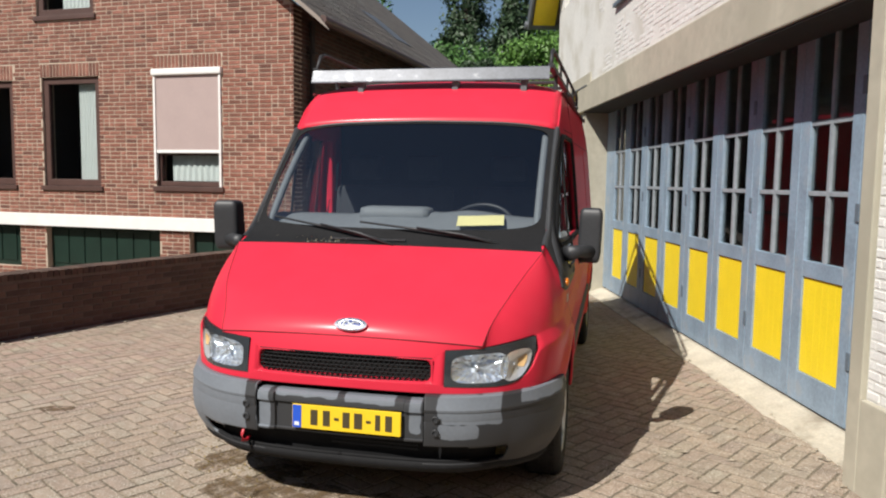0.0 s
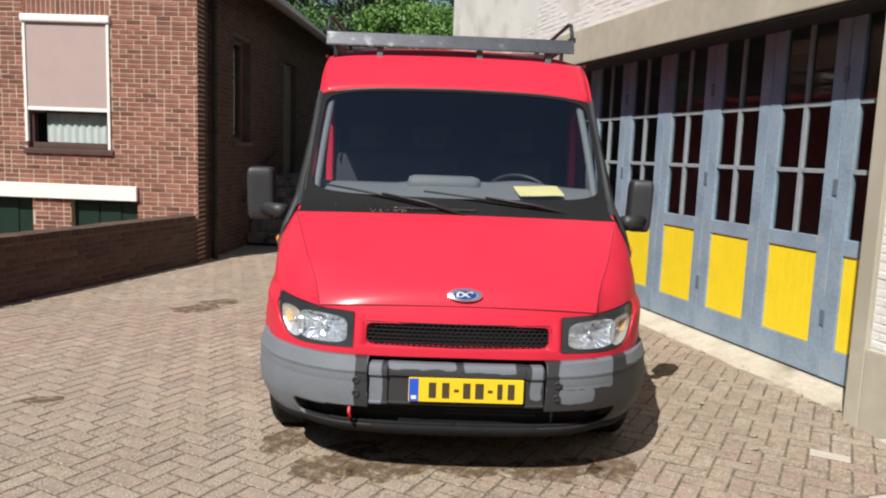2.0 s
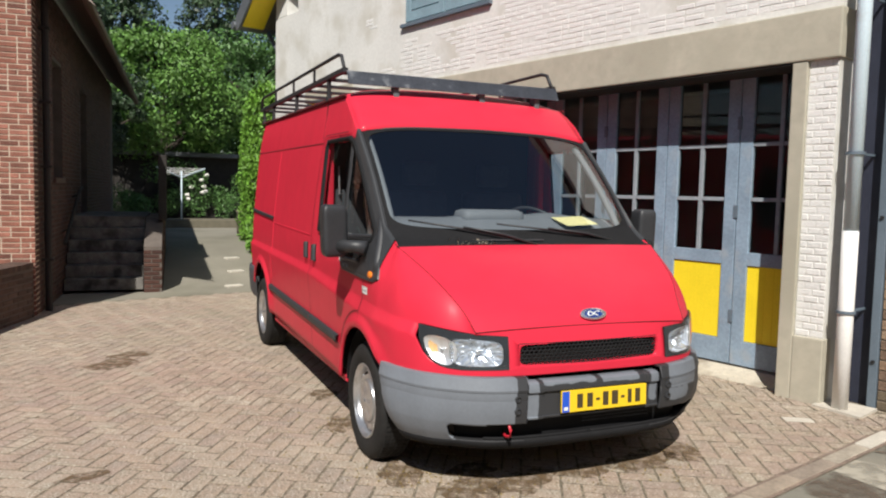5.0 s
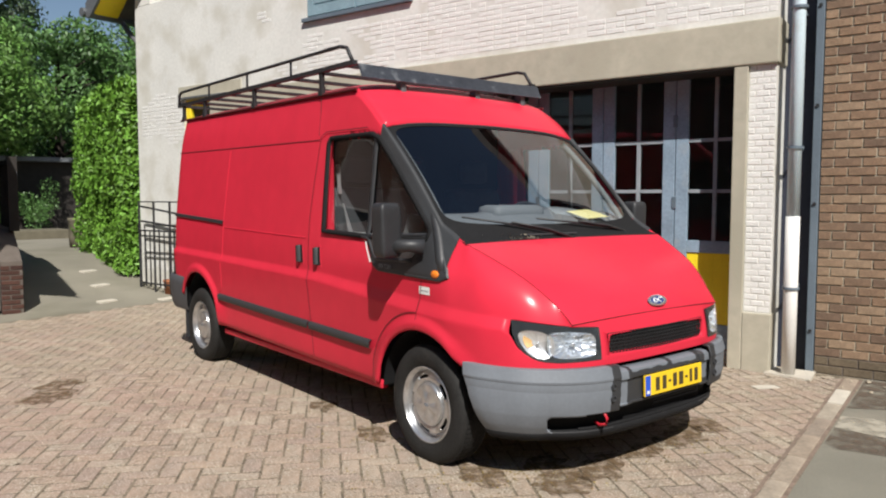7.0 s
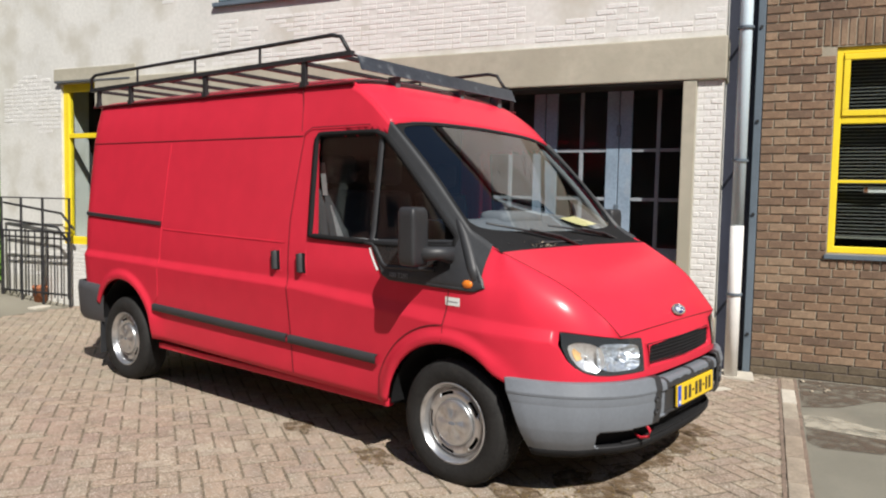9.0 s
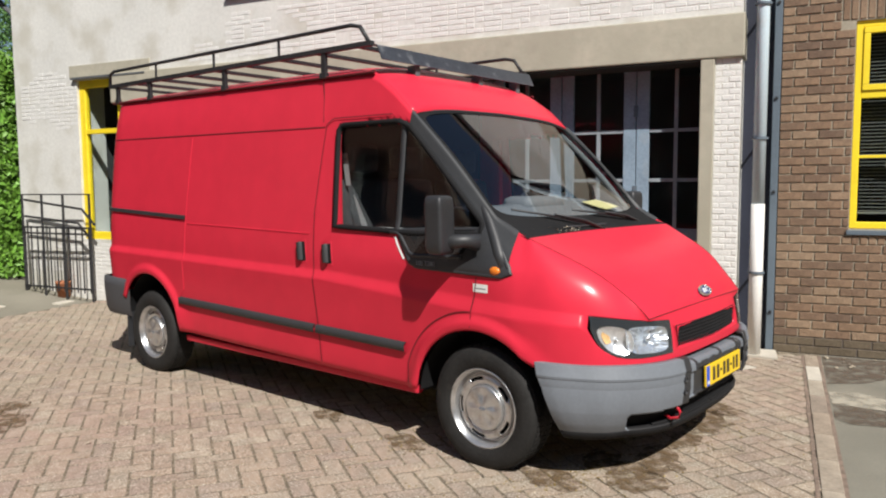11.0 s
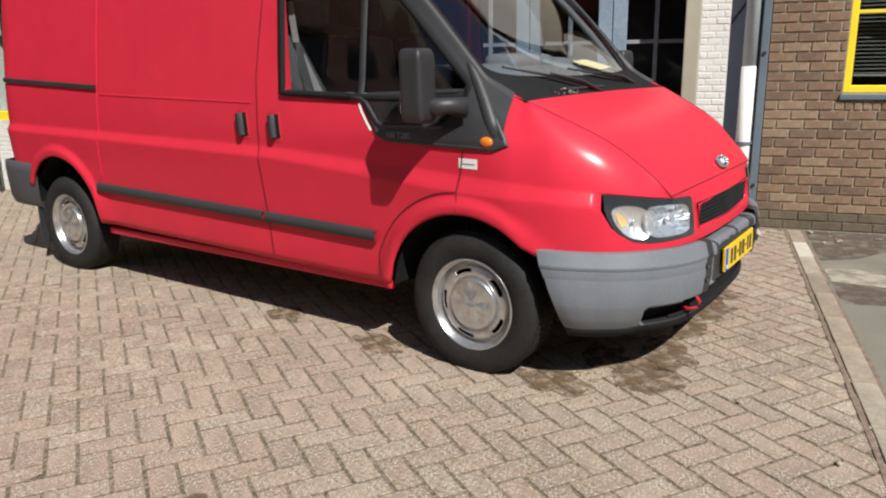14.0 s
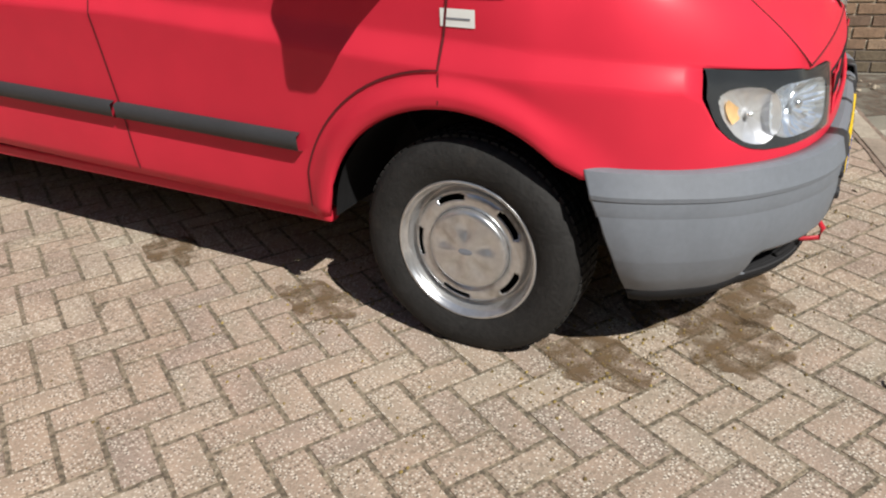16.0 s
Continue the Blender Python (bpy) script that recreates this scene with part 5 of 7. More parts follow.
M["rim"] = mat("silver_wheel_paint", (0.58, 0.59, 0.60), 0.28, 0.85, var=0.10, scale=14, dirt=(0.34, 0.325, 0.30), dirt_amount=0.12, dscale=10)
M["bezel"] = mat("dark_grey_bezel", (0.034, 0.038, 0.043), 0.22, var=0.1, scale=9)
M["dark_glass"] = mat("dark_tinted_glass", (0.016, 0.017, 0.018), 0.06, var=0.2, scale=5)
M["chrome"] = mat("chrome", (0.85, 0.87, 0.89), 0.2, 0.9, var=0.0)
M["mirror"] = mat("reflector", (0.84, 0.89, 0.95), 0.16, 0.80, var=0.05, scale=30)
M["lens"] = glass("headlight_lens", (0.93, 0.95, 0.96), 0.0, 1.42)
M["car_glass"] = glass("car_glass", (0.78, 0.82, 0.81), 0.0, 1.5)
M["screen_glass"] = glass("windscreen_glass", (0.74, 0.80, 0.82), 0.0, 2.15)
M["indicator"] = mat("pale_indicator_reflector", (0.88, 0.88, 0.89), 0.28, 0.70, var=0.06, scale=30)
M["dry_leaf"] = mat("dry_leaf", (0.34, 0.29, 0.22), 0.9, var=0.3, scale=60)
M["amber_clear"] = mat("pale_amber", (0.74, 0.47, 0.22), 0.25, var=0.15, scale=40)
M["amber"] = mat("amber_lens", (0.75, 0.20, 0.02), 0.2, var=0.05)
M["plate_yellow"] = mat("number_plate_yellow", (0.82, 0.55, 0.02), 0.4, var=0.03)
M["plate_blue"] = mat("plate_blue", (0.02, 0.09, 0.55), 0.4, var=0.02)
M["ink"] = mat("black_ink", (0.06, 0.045, 0.02), 0.5, var=0.05)
M["badge_blue"] = mat("badge_blue", (0.012, 0.035, 0.18), 0.25, var=0.02, coat=0.5)
M["hook_red"] = mat("red_hook_paint", (0.45, 0.015, 0.03), 0.45, var=0.1)
M["seat"] = mat("grey_seat_cloth", (0.035, 0.037, 0.042), 0.95, var=0.15, scale=20, bump=0.2, bscale=300)
M["door_grey"] = mat("pale_grey_trim", (0.34, 0.35, 0.36), 0.7, var=0.06, scale=8)
M["dash"] = mat("grey_dashboard", (0.17, 0.18, 0.19), 0.65, var=0.06, scale=8, bump=0.1, bscale=300)
M["paper"] = mat("yellow_paper", (0.78, 0.70, 0.33), 0.8, var=0.04)
M["plate_steel"] = mat("dull_dark_steel", (0.055, 0.06, 0.072), 0.42, 0.3, var=0.25, scale=9, dirt=(0.22, 0.23, 0.24), dirt_amount=0.18, dscale=9)
M["sticker"] = mat("white_sticker", (0.78, 0.80, 0.78), 0.4, var=0.04)
M["underbody"] = mat("dirty_underbody", (0.012, 0.011, 0.010), 0.9, var=0.3, scale=5)
M["cargo"] = mat("grey_bulkhead", (0.018, 0.018, 0.019), 0.8, var=0.1)

VAN = pose(0.0876, 4.2202, 0, 0, 0, -15.2)
van = empty("van", VAN, "red medium-roof delivery van with grey bumpers and a roof rack, parked", "van")
RAKE = 0.015


def rk(x, y, z):
    return Vector((x, y, z + RAKE * y))


def table(t, pts):
    return float(np.interp(t, [p[0] for p in pts], [p[1] for p in pts]))


SX = [(0.28, 0.935), (0.36, 0.949), (0.45, 0.954), (0.62, 0.957), (0.78, 0.960), (0.91, 0.964), (0.98, 0.9655), (1.05, 0.965), (1.2, 0.957), (1.5, 0.931), (1.85, 0.896), (2.0, 0.876), (2.12, 0.850)]
SXC = curve(SX, 200)


def side_x(z):
    return float(np.interp(z, SXC[:, 0], SXC[:, 1]))


def shoulder(y, z):
    """The waist shelf pressed into the side: the panel steps out below it and fades back towards the sill."""
    za = table(y, [(-0.60, 0.860), (-0.1, 0.888), (0.35, 0.908), (1.2, 0.942), (4.0, 0.935)])
    zb = table(y, [(-0.60, 0.803), (0.1, 0.822), (1.2, 0.885), (4.0, 0.885)])
    t = min(1.0, max(0.0, (za - z) / (za - zb)))
    return 0.025 * (0.75 * t + 0.25 * t * t * (3 - 2 * t)) * (1 - 0.7 * min(1.0, max(0.0, (zb - z) / 0.34)))


def flare(d, r):
    """Raised lip round a wheel arch of radius r, at the distance d from its centre."""
    t = min(1.0, max(0.0, (r + 0.092 - d) / 0.062))
    return 0.024 * t * t * (3 - 2 * t) - 0.010 * min(1.0, max(0.0, (r + 0.014 - d) / 0.014)) ** 2


def body_x(y, z):
    """Half width of the body at y and z, behind the bonnet's end: tumblehome, pillars leaning in, rounded top edge."""
    zt, zb = table(y, TOP_E), bottom(y)
    lean = table(z, [(1.05, 0), (1.27, 0.045), (1.6, 0.045), (1.87, 0.03), (2.11, 0.0)]) * table(y, [(0.45, 1), (1.3, 0)])
    lean_t = table(zt, [(1.05, 0), (1.27, 0.045), (1.6, 0.045), (1.87, 0.03), (2.11, 0.0)]) * table(y, [(0.45, 1), (1.3, 0)])
    inset = table(y, [(-0.21, 0.082), (0.0, 0.05), (0.3, 0.03), (0.56, 0.022), (0.9, 0.012), (4, 0.012)])
    bend = table(y, [(-0.21, 3.5), (0.0, 6.0), (0.5, 12.0), (4, 16)])
    v = min(1.0, max(0.0, (z - zb) / (zt - zb))) ** bend
    x = (side_x(z) - lean) * (1 - v) + (side_x(zt) - lean_t - inset) * v
    for cy, cz, r in ARCHES:
        x += flare(math.hypot(y - cy, z - cz), r)
    x += shoulder(y, z)
    return x - 0.06 * max(0.0, (y - 3.86) / 0.16) ** 2


PLAN = curve([(0, -0.850), (0.25, -0.843), (0.45, -0.825), (0.60, -0.790), (0.72, -0.728), (0.82, -0.635), (0.895, -0.51), (0.938, -0.38), (0.958, -0.21)], 60)
HOOD_E = curve([(0.642, -0.767, 0.836), (0.652, -0.737, 0.871), (0.664, -0.700, 0.909), (0.688, -0.645, 0.960), (0.724, -0.575, 1.020), (0.760, -0.480, 1.080), (0.809, -0.33, 1.153), (0.850, -0.21, 1.208)], 40)
TOP_E = [(-0.21, 1.205), (-0.02, 1.30), (0.56, 1.872), (0.70, 2.00), (0.82, 2.085), (0.92, 2.128), (4.05, 2.130)]
ARCHES = ((0.02, 0.30, 0.425), (3.30, 0.325, 0.415))


def hood_front(b):
    return np.array((b * 0.642, -0.803 * (1 - b * b) - 0.767 * b * b, 0.855 * (1 - b * b) + 0.836 * b * b))


def bottom(y):
    z = 0.335
    if y < -0.30:
        z = 0.60
    if y > 3.70:
        z = 0.52
    for cy, cz, r in ARCHES:
        if abs(y - cy) < r:
            z = max(z if y > -0.30 else 0.0, cz + math.sqrt(r * r - (y - cy) ** 2))
            if y < -0.30:
                z = max(z, 0.60)
    return z


NR1, NR2, NR3 = 14, 14, 34


def station_rows(zb, z1, z2, zt):
    return [zb + (z1 - zb) * k / NR1 for k in range(NR1)] + [z1 + (z2 - z1) * k / NR2 for k in range(NR2)] + [z2 + (zt - z2) * k / NR3 for k in range(NR3 + 1)]


GR_LO, GR_HI, GR_X = 0.668, 0.775, 0.425
HL_IN, HL_OUT = 0.478, 0.860
stations = []


def hl_low(x):
    return table(x, [(0, GR_LO), (GR_X, GR_LO), (HL_IN, 0.655), (0.70, 0.651), (0.755, 0.655), (0.785, 0.663), (0.805, 0.674), (0.82, 0.687), (0.838, 0.713), (0.85, 0.746), (0.86, 0.792), (0.93, 0.815), (0.96, 0.82)])


def hl_high(x):
    return table(x, [(0, GR_HI), (GR_X, GR_HI), (HL_IN, 0.815), (0.62, 0.826), (0.70, 0.833), (0.775, 0.844), (0.86, 0.857), (0.96, 0.875)])


def skin(px, py, e, z, zb, bend):
    """A point of the nose or wing: from its plan line up and inwards to the bonnet edge."""
    v = (z - zb) / max(1e-6, e[2] - zb)
    w = max(0.0, v) ** bend
    lean = 0.10 * max(0.0, z - 0.66) * max(0.0, 1 - (py + 0.85) / 0.5)
    x, y = px * (1 - w) + e[0] * w, (py + lean) * (1 - w) + e[1] * w
    for cy, cz, r in ARCHES[:1]:
        d = math.hypot(y - cy, z - cz)
        x += flare(d, r) * min(1.0, max(0.0, (px - 0.86) / 0.05))
    x += shoulder(py, z) * min(1.0, max(0.0, (px - 0.80) / 0.07))
    return (x, y, z)


xs_front = list(np.linspace(0, GR_X, 12)) + [0.46] + list(np.linspace(HL_IN, HL_OUT, 22)) + [0.882, 0.895, 0.908, 0.920, 0.930, 0.938, 0.946, 0.953]
for x in xs_front:
    py = float(np.interp(x, PLAN[:, 0], PLAN[:, 1]))
    if x <= 0.60:
        e = hood_front(x / 0.642)
        bend = 3.0
    else:
        f = (x - 0.60) / (0.958 - 0.60)
        if f < 0.04:
            e = hood_front(0.92 + 2.0 * f)
        else:
            q = min(1.0, (f - 0.04) / 0.96)
            q = q ** 1.25
            e = np.array([np.interp(q * 39, range(40), HOOD_E[:, k]) for k in range(3)])
        bend = 3.5
    zb = bottom(py) if py > -0.30 else table(x, [(0, 0.626), (0.42, 0.622), (0.6, 0.598), (1, 0.595)])
    rows = station_rows(zb, max(hl_low(x), zb + 0.02), max(hl_high(x), zb + 0.05), e[2])
    stations.append([skin(x, py, e, z, zb, bend) for z in rows])
ys_side = list(np.arange(-0.205, 1.30, 0.024)) + list(np.arange(1.32, 2.84, 0.08)) + list(np.arange(2.86, 3.76, 0.024)) + [3.80, 3.87, 3.93, 3.97, 4.0, 4.02]
for y in ys_side:
    zt, zb = table(y, TOP_E), bottom(y)
    q = min(1.0, max(0.0, (y + 0.205) / 0.5))
    rows = station_rows(zb, 0.82 - 0.02 * q, 0.875 + 0.075 * q, zt)
    stations.append([(body_x(y, z), y - 0.02 * max(0, z - 1.0) * (y > 3.9), z) for z in rows])

WIN = [(1.115, 1.215), (1.125, 1.79), (1.10, 1.825), (0.655, 1.832), (0.575, 1.80), (0.04, 1.272), (0.05, 1.222), (0.5, 1.205)]


def inside(y, z, poly):
    c = False
    for i in range(len(poly)):
        (a, b), (p, q) = poly[i], poly[i - 1]
        if (b > z) != (q > z) and y < (p - a) * (z - b) / (q - b) + a:
            c = not c
    return c


nfront = len(xs_front)


def keep_cell(i, j):
    ci = [stations[i][j], stations[i][j + 1], stations[i + 1][j], stations[i + 1][j + 1]]
    y, z = sum(p[1] for p in ci) / 4, sum(p[2] for p in ci) / 4
    if i < nfront - 1:
        x = 0.5 * (xs_front[i] + xs_front[i + 1])
        if NR1 <= j < NR1 + NR2 and (x < GR_X - 0.001 or HL_IN < x < HL_OUT):
            return False
        return True
    return not inside(y, z, WIN)


bm = bmesh.new()
for sgn in (1, -1):
    grid(bm, [[rk(sgn * x, y, z) for x, y, z in st] for st in stations], keep_cell)
# roof and fascia
ROOF_C = curve([(0.56, 1.918), (0.70, 2.045), (0.84, 2.150), (1.0, 2.212), (1.4, 2.235), (2.5, 2.236), (4.0, 2.228)], 60)
ROOF_E = curve([(0.56, 1.872, 0.840), (0.70, 1.995, 0.838), (0.82, 2.083, 0.838), (0.93, 2.128, 0.840), (1.4, 2.130, 0.840), (2.5, 2.130, 0.840), (4.0, 2.130, 0.800)], 60)


def roof_row(c, e):
    row = []
    for b in np.linspace(-1, 1, 33):
        k = abs(b)
        f = 0.55 * (1 - k ** 7) + 0.45 * (1 - k * k)
        row.append(rk(b * e[2], e[0] + (c[0] - e[0]) * f, e[1] + (c[1] - e[1]) * f))
    return row


grid(bm, [roof_row(c, e) for c, e in zip(ROOF_C, ROOF_E)])
# back panel
back = [rk(x, y, z) for x, y, z in stations[-1]]
grid(bm, [[Vector((p.x * k, p.y, p.z)) for k in np.linspace(-1, 1, 7)] for p in back])
bmesh.ops.remove_doubles(bm, verts=bm.verts, dist=0.0006)
bmesh.ops.recalc_face_normals(bm, faces=bm.faces)
body = part("body", bm, M["red"], van, smooth=True)
md = body.modifiers.new("thickness", "SOLIDIFY")
md.thickness, md.offset = 0.012, -1.0


def crisp(ob, degrees):
    """Keep the edges of a smooth part sharp where its faces meet at more than the angle."""
    b = bmesh.new()
    b.from_mesh(ob.data)
    for e in b.edges:
        if len(e.link_faces) == 2 and e.calc_face_angle(0.0) > radians(degrees):
            e.smooth = False
    b.to_mesh(ob.data)
    b.free()


def sym(name, build, material, label="", smooth=False, parent=None):
    """A part on each side; build(bm, sgn) draws it for the side sgn."""
    out = []
    for sgn in (-1, 1):
        b = bmesh.new()
        build(b, sgn)
        bmesh.ops.recalc_face_normals(b, faces=b.faces)
        out.append(part(name, b, material, parent or van, label, smooth))
    return out


def on_side(y, z, off=0.0, sgn=1):
    return rk(sgn * (body_x(max(y, -0.205), min(z, table(y, TOP_E))) + off), y, z)


def ribbon(bm, pts, width, off, sgn, closed=False, thick=0.0):
    """A flat strip laid on the van's side along a line of (y, z)."""
    n = len(pts)
    P = [np.array(p, float) for p in pts]
    L, R = [], []
    for i in range(n):
        a = P[i - 1] if i or closed else P[i]
        b = P[(i + 1) % n] if i < n - 1 or closed else P[i]
        d = (b - a) / (np.linalg.norm(b - a) + 1e-9)
        nn = np.array((-d[1], d[0]))
        L.append(P[i] + nn * width / 2)
        R.append(P[i] - nn * width / 2)
    rows = [[on_side(*(L[i] * (1 - k) + R[i] * k), off if 0 < k < 1 else off - thick, sgn) for k in (0, 0.15, 0.85, 1)] for i in range(n)]
    if closed:
        rows.append(rows[0])
    grid(bm, rows)


def dense(pts, step=0.03, closed=False):
    out = []
    n = len(pts)
    for i in range(n if closed else n - 1):
        a, b = np.array(pts[i], float), np.array(pts[(i + 1) % n], float)
        m = max(1, int(np.linalg.norm(b - a) / step))
        out += [tuple(a + (b - a) * k / m) for k in range(m)]
    if not closed:
        out.append(tuple(pts[-1]))
    return out


def patch(bm, poly, off, sgn, ny=28, nz=24):
    """A filled shape on the van's side, as fine quads cut to the outline's rows."""
    zs = np.linspace(min(p[1] for p in poly) + 1e-4, max(p[1] for p in poly) - 1e-4, nz)
    rows = []
    for z in zs:
        cut = []
        for i in range(len(poly)):
            (a, b), (p, q) = poly[i], poly[i - 1]
            if (b > z) != (q > z):
                cut.append((p - a) * (z - b) / (q - b) + a)
        lo, hi = min(cut), max(cut)
        rows.append([on_side(lo + (hi - lo) * k / ny, z, off, sgn) for k in range(ny + 1)])
    grid(bm, rows)


# side windows, pillars, mirror panels
sym("side_glass", lambda b, s: patch(b, [(1.13, 1.20), (1.14, 1.84), (0.65, 1.845), (0.56, 1.81), (0.03, 1.275), (0.04, 1.20)], -0.012, s), M["car_glass"], "tinted door window and quarter light", True)
for o in van.children:
    if o.name.startswith("side_glass"):
        o.visible_shadow = False
sym("window_seal", lambda b, s: ribbon(b, dense(WIN, 0.03, True), 0.032, 0.018, s, True, 0.019), M["dull_black"], "black rubber window surround", True)
sym("window_post", lambda b, s: ribbon(b, dense([(0.625, 1.21), (0.615, 1.83)]), 0.035, 0.005, s, False, 0.01), M["black_plastic"], "black door window divider", True)
PANEL = [(-0.172, 1.035), (-0.12, 1.015), (0.44, 1.022), (0.49, 1.045), (0.595, 1.185), (0.60, 1.215), (0.06, 1.245), (0.02, 1.30), (-0.035, 1.235), (-0.10, 1.135)]
sym("mirror_panel", lambda b, s: patch(b, PANEL, 0.010, s), M["black_plastic"], "black plastic mirror panel on the door", True)
sym("panel_edge", lambda b, s: ribbon(b, dense(PANEL, 0.03, True), 0.022, 0.010, s, True, 0.014), M["black_plastic"], "", True)


sym("quarter_glass", lambda b, s: patch(b, [(0.575, 1.205), (0.565, 1.185), (0.490, 1.105), (0.465, 1.096), (0.13, 1.108), (0.06, 1.215)], 0.0135, s, 20, 12), M["dark_glass"], "dark glass dipping below the door window", True)
sym("glass_rim", lambda b, s: tube(b, [on_side(y, z, 0.010, s) for y, z in dense([(0.66, 1.203), (0.605, 1.200), (0.58, 1.188), (0.497, 1.098), (0.465, 1.084), (0.13, 1.096)], 0.04)], 0.011, 8), M["black_plastic"], "black rubber rim along the stepped window edge", True)
sym("pillar_foot", lambda b, s: tube(b, [on_side(y, z, -0.014, s) for y, z in ((0.10, 1.405), (0.06, 1.345), (0.015, 1.275), (-0.035, 1.195), (-0.08, 1.12), (-0.118, 1.055))], [0.016, 0.024, 0.030, 0.034, 0.034, 0.026], 14), M["black_plastic"], "rounded black foot of the windscreen pillar", True)
sym("side_repeater", lambda b, s: [bmesh.ops.create_uvsphere(b, u_segments=16, v_segments=10, radius=1.0, matrix=Matrix.Translation(on_side(-0.085, 1.043, 0.008, s)) @ Matrix.Diagonal((0.014, 0.032, 0.022, 1)))], M["amber"], "orange side indicator", True)


# narrow white strip behind the mirror panel, on one side only
part("chipped_edge", (lambda b: (ribbon(b, dense([(0.622, 1.178), (0.602, 1.142), (0.560, 1.088), (0.535, 1.060)], 0.02), 0.013, 0.004, -1), b)[1])(bmesh.new()), M["sticker"], van, "narrow white strip along the rear edge of the mirror panel")
# model writing on the mirror panel
for s in (-1, 1):
    cu = bpy.data.curves.new("writing", "FONT")
    cu.body, cu.size, cu.align_x = "100 T280", 0.036, "CENTER"
    cu.extrude = 0.0008
    tmp = bpy.data.objects.new("tmp", cu)
    me = bpy.data.meshes.new_from_object(tmp)
    bpy.data.objects.remove(tmp)
    me.materials.append(M["trim_grey"])
    o = new("model_writing", me)
    o.parent = van
    p = on_side(0.37, 1.036, 0.0125, s)
    o.matrix_basis = Matrix.Translation(p) @ (pose(0, 0, 0, 90, 0, -90) if s < 0 else pose(0, 0, 0, 90, 0, 90))
    o["label"] = "grey model writing on black plastic"

# panel gaps
GAPS = [
    [(1.25, 0.36), (1.30, 1.0), (1.30, 1.30), (1.235, 1.83)],
    [(1.235, 1.83), (1.17, 1.868), (0.70, 1.873)],
    [(0.512, 0.36), (0.512, 0.47)] + [(0.02 + 0.522 * math.cos(radians(a)), 0.30 + 0.522 * math.sin(radians(a))) for a in range(22, 85, 4)] + [(0.052, 0.821), (0.043, 0.90), (0.03, 1.0)],
    [(0.05, 0.815), (0.045, 0.74)],
    [(1.25, 1.818), (4.0, 1.812)],
    [(2.72, 1.80), (2.76, 1.24), (2.80, 0.66), (2.86, 0.60)],
    [(1.35, 1.16), (2.74, 1.165)],
]
for k, g in enumerate(GAPS):
    sym("panel_gap", lambda b, s, g=g, k=k: ribbon(b, dense(g, 0.04), (0.0065, 0.0065, 0.0065, 0.004, 0.006, 0.012, 0.012)[k], 0.0085 if k == 1 else 0.0032, s, False, 0.0045 if k > 4 else 0.0), M["gap"] if k < 5 else M["red"])
# gutter tube in a dark colour that stands for shade below the roof cap
sym("drip_rail", lambda b, s: [tube(b, [rk(s * 0.848, y, 2.126) for y in np.linspace(0.86, 4.0, 12)], 0.010, 6)], M["gap"], "roof gutter line, coloured dark for the shade under the roof cap")
sym("roof_seam", lambda b, s: [tube(b, [on_side(1.27, 1.85, 0.0, s), on_side(1.29, 2.0, 0.0, s), rk(s * 0.846, 1.31, 2.130), rk(s * 0.80, 1.32, 2.196)], 0.003, 5)], M["gap"])
sym("rub_strip", lambda b, s: ribbon(b, dense([(0.522, 0.562), (1.28, 0.565)], 0.05), 0.062, 0.022, s, False, 0.026), M["dark_plastic"], "dark grey rubbing strip", True)
sym("rub_strip", lambda b, s: ribbon(b, dense([(1.295, 0.565), (2.855, 0.574)], 0.05), 0.062, 0.022, s, False, 0.026), M["dark_plastic"], "dark grey rubbing strip", True)
sym("sliding_door_rail", lambda b, s: ribbon(b, dense([(2.755, 1.205), (3.98, 1.235)], 0.06), 0.034, 0.012, s, False, 0.015), M["black_plastic"], "black sliding door track")


def handle(b, s, y):
    ribbon(b, dense([(y + 0.033, 0.985), (y + 0.047, 1.105)], 0.02), 0.078, 0.0045, s, False, 0.006)


for y in (1.13, 1.37):
    cups = sym("handle_recess", lambda b, s, y=y: handle(b, s, y), M["dull_black"], "black door handle recess")
    for c, s in zip(cups, (-1, 1)):
        b = bmesh.new()
        ribbon(b, dense([(y + 0.047, 0.990), (y + 0.050, 1.015), (y + 0.056, 1.080), (y + 0.061, 1.102)], 0.015), 0.040, 0.026, s, False, 0.020)
        bmesh.ops.recalc_face_normals(b, faces=b.faces)
        part("handle", b, M["dark_plastic"], c, "dark grey pull handle", True)
        b = bmesh.new()
        ribbon(b, dense([(y + 0.033, 0.972), (y + 0.047, 1.118)], 0.02), 0.098, 0.0025, s, False, 0.006)
        part("rim", b, M["red"], c, "red pressed rim of the recess", True)
st = sym("sticker", lambda b, s: patch(b, [(-0.042, 0.925), (-0.042, 0.968), (0.051, 0.968), (0.051, 0.925)], 0.002, s, 6, 5), M["sticker"], "small white dealer sticker on the wing")
part("print", (lambda b: (patch(b, [(-0.030, 0.942), (-0.030, 0.947), (0.035, 0.947), (0.035, 0.942)], 0.003, -1, 6, 3), b)[1])(bmesh.new()), M["trim_grey"], st[0])

# ---- bonnet, cowl, windscreen ----
HC = curve([(-0.803, 0.855), (-0.785, 0.892), (-0.735, 0.945), (-0.60, 1.030), (-0.40, 1.128), (-0.17, 1.212)], 40)


def hood_pt(a, b):
    i = a * 39
    c = np.array([np.interp(i, range(40), HC[:, k]) for k in range(2)])
    e = np.array([np.interp(i, range(40), HOOD_E[:, k]) for k in range(3)])
    f = 0.75 * (1 - b * b) + 0.25 * (1 - b ** 4)
    return rk(b * e[0], e[1] + (c[0] - e[1]) * f, e[2] + (c[1] - e[2]) * f)


bm = bmesh.new()
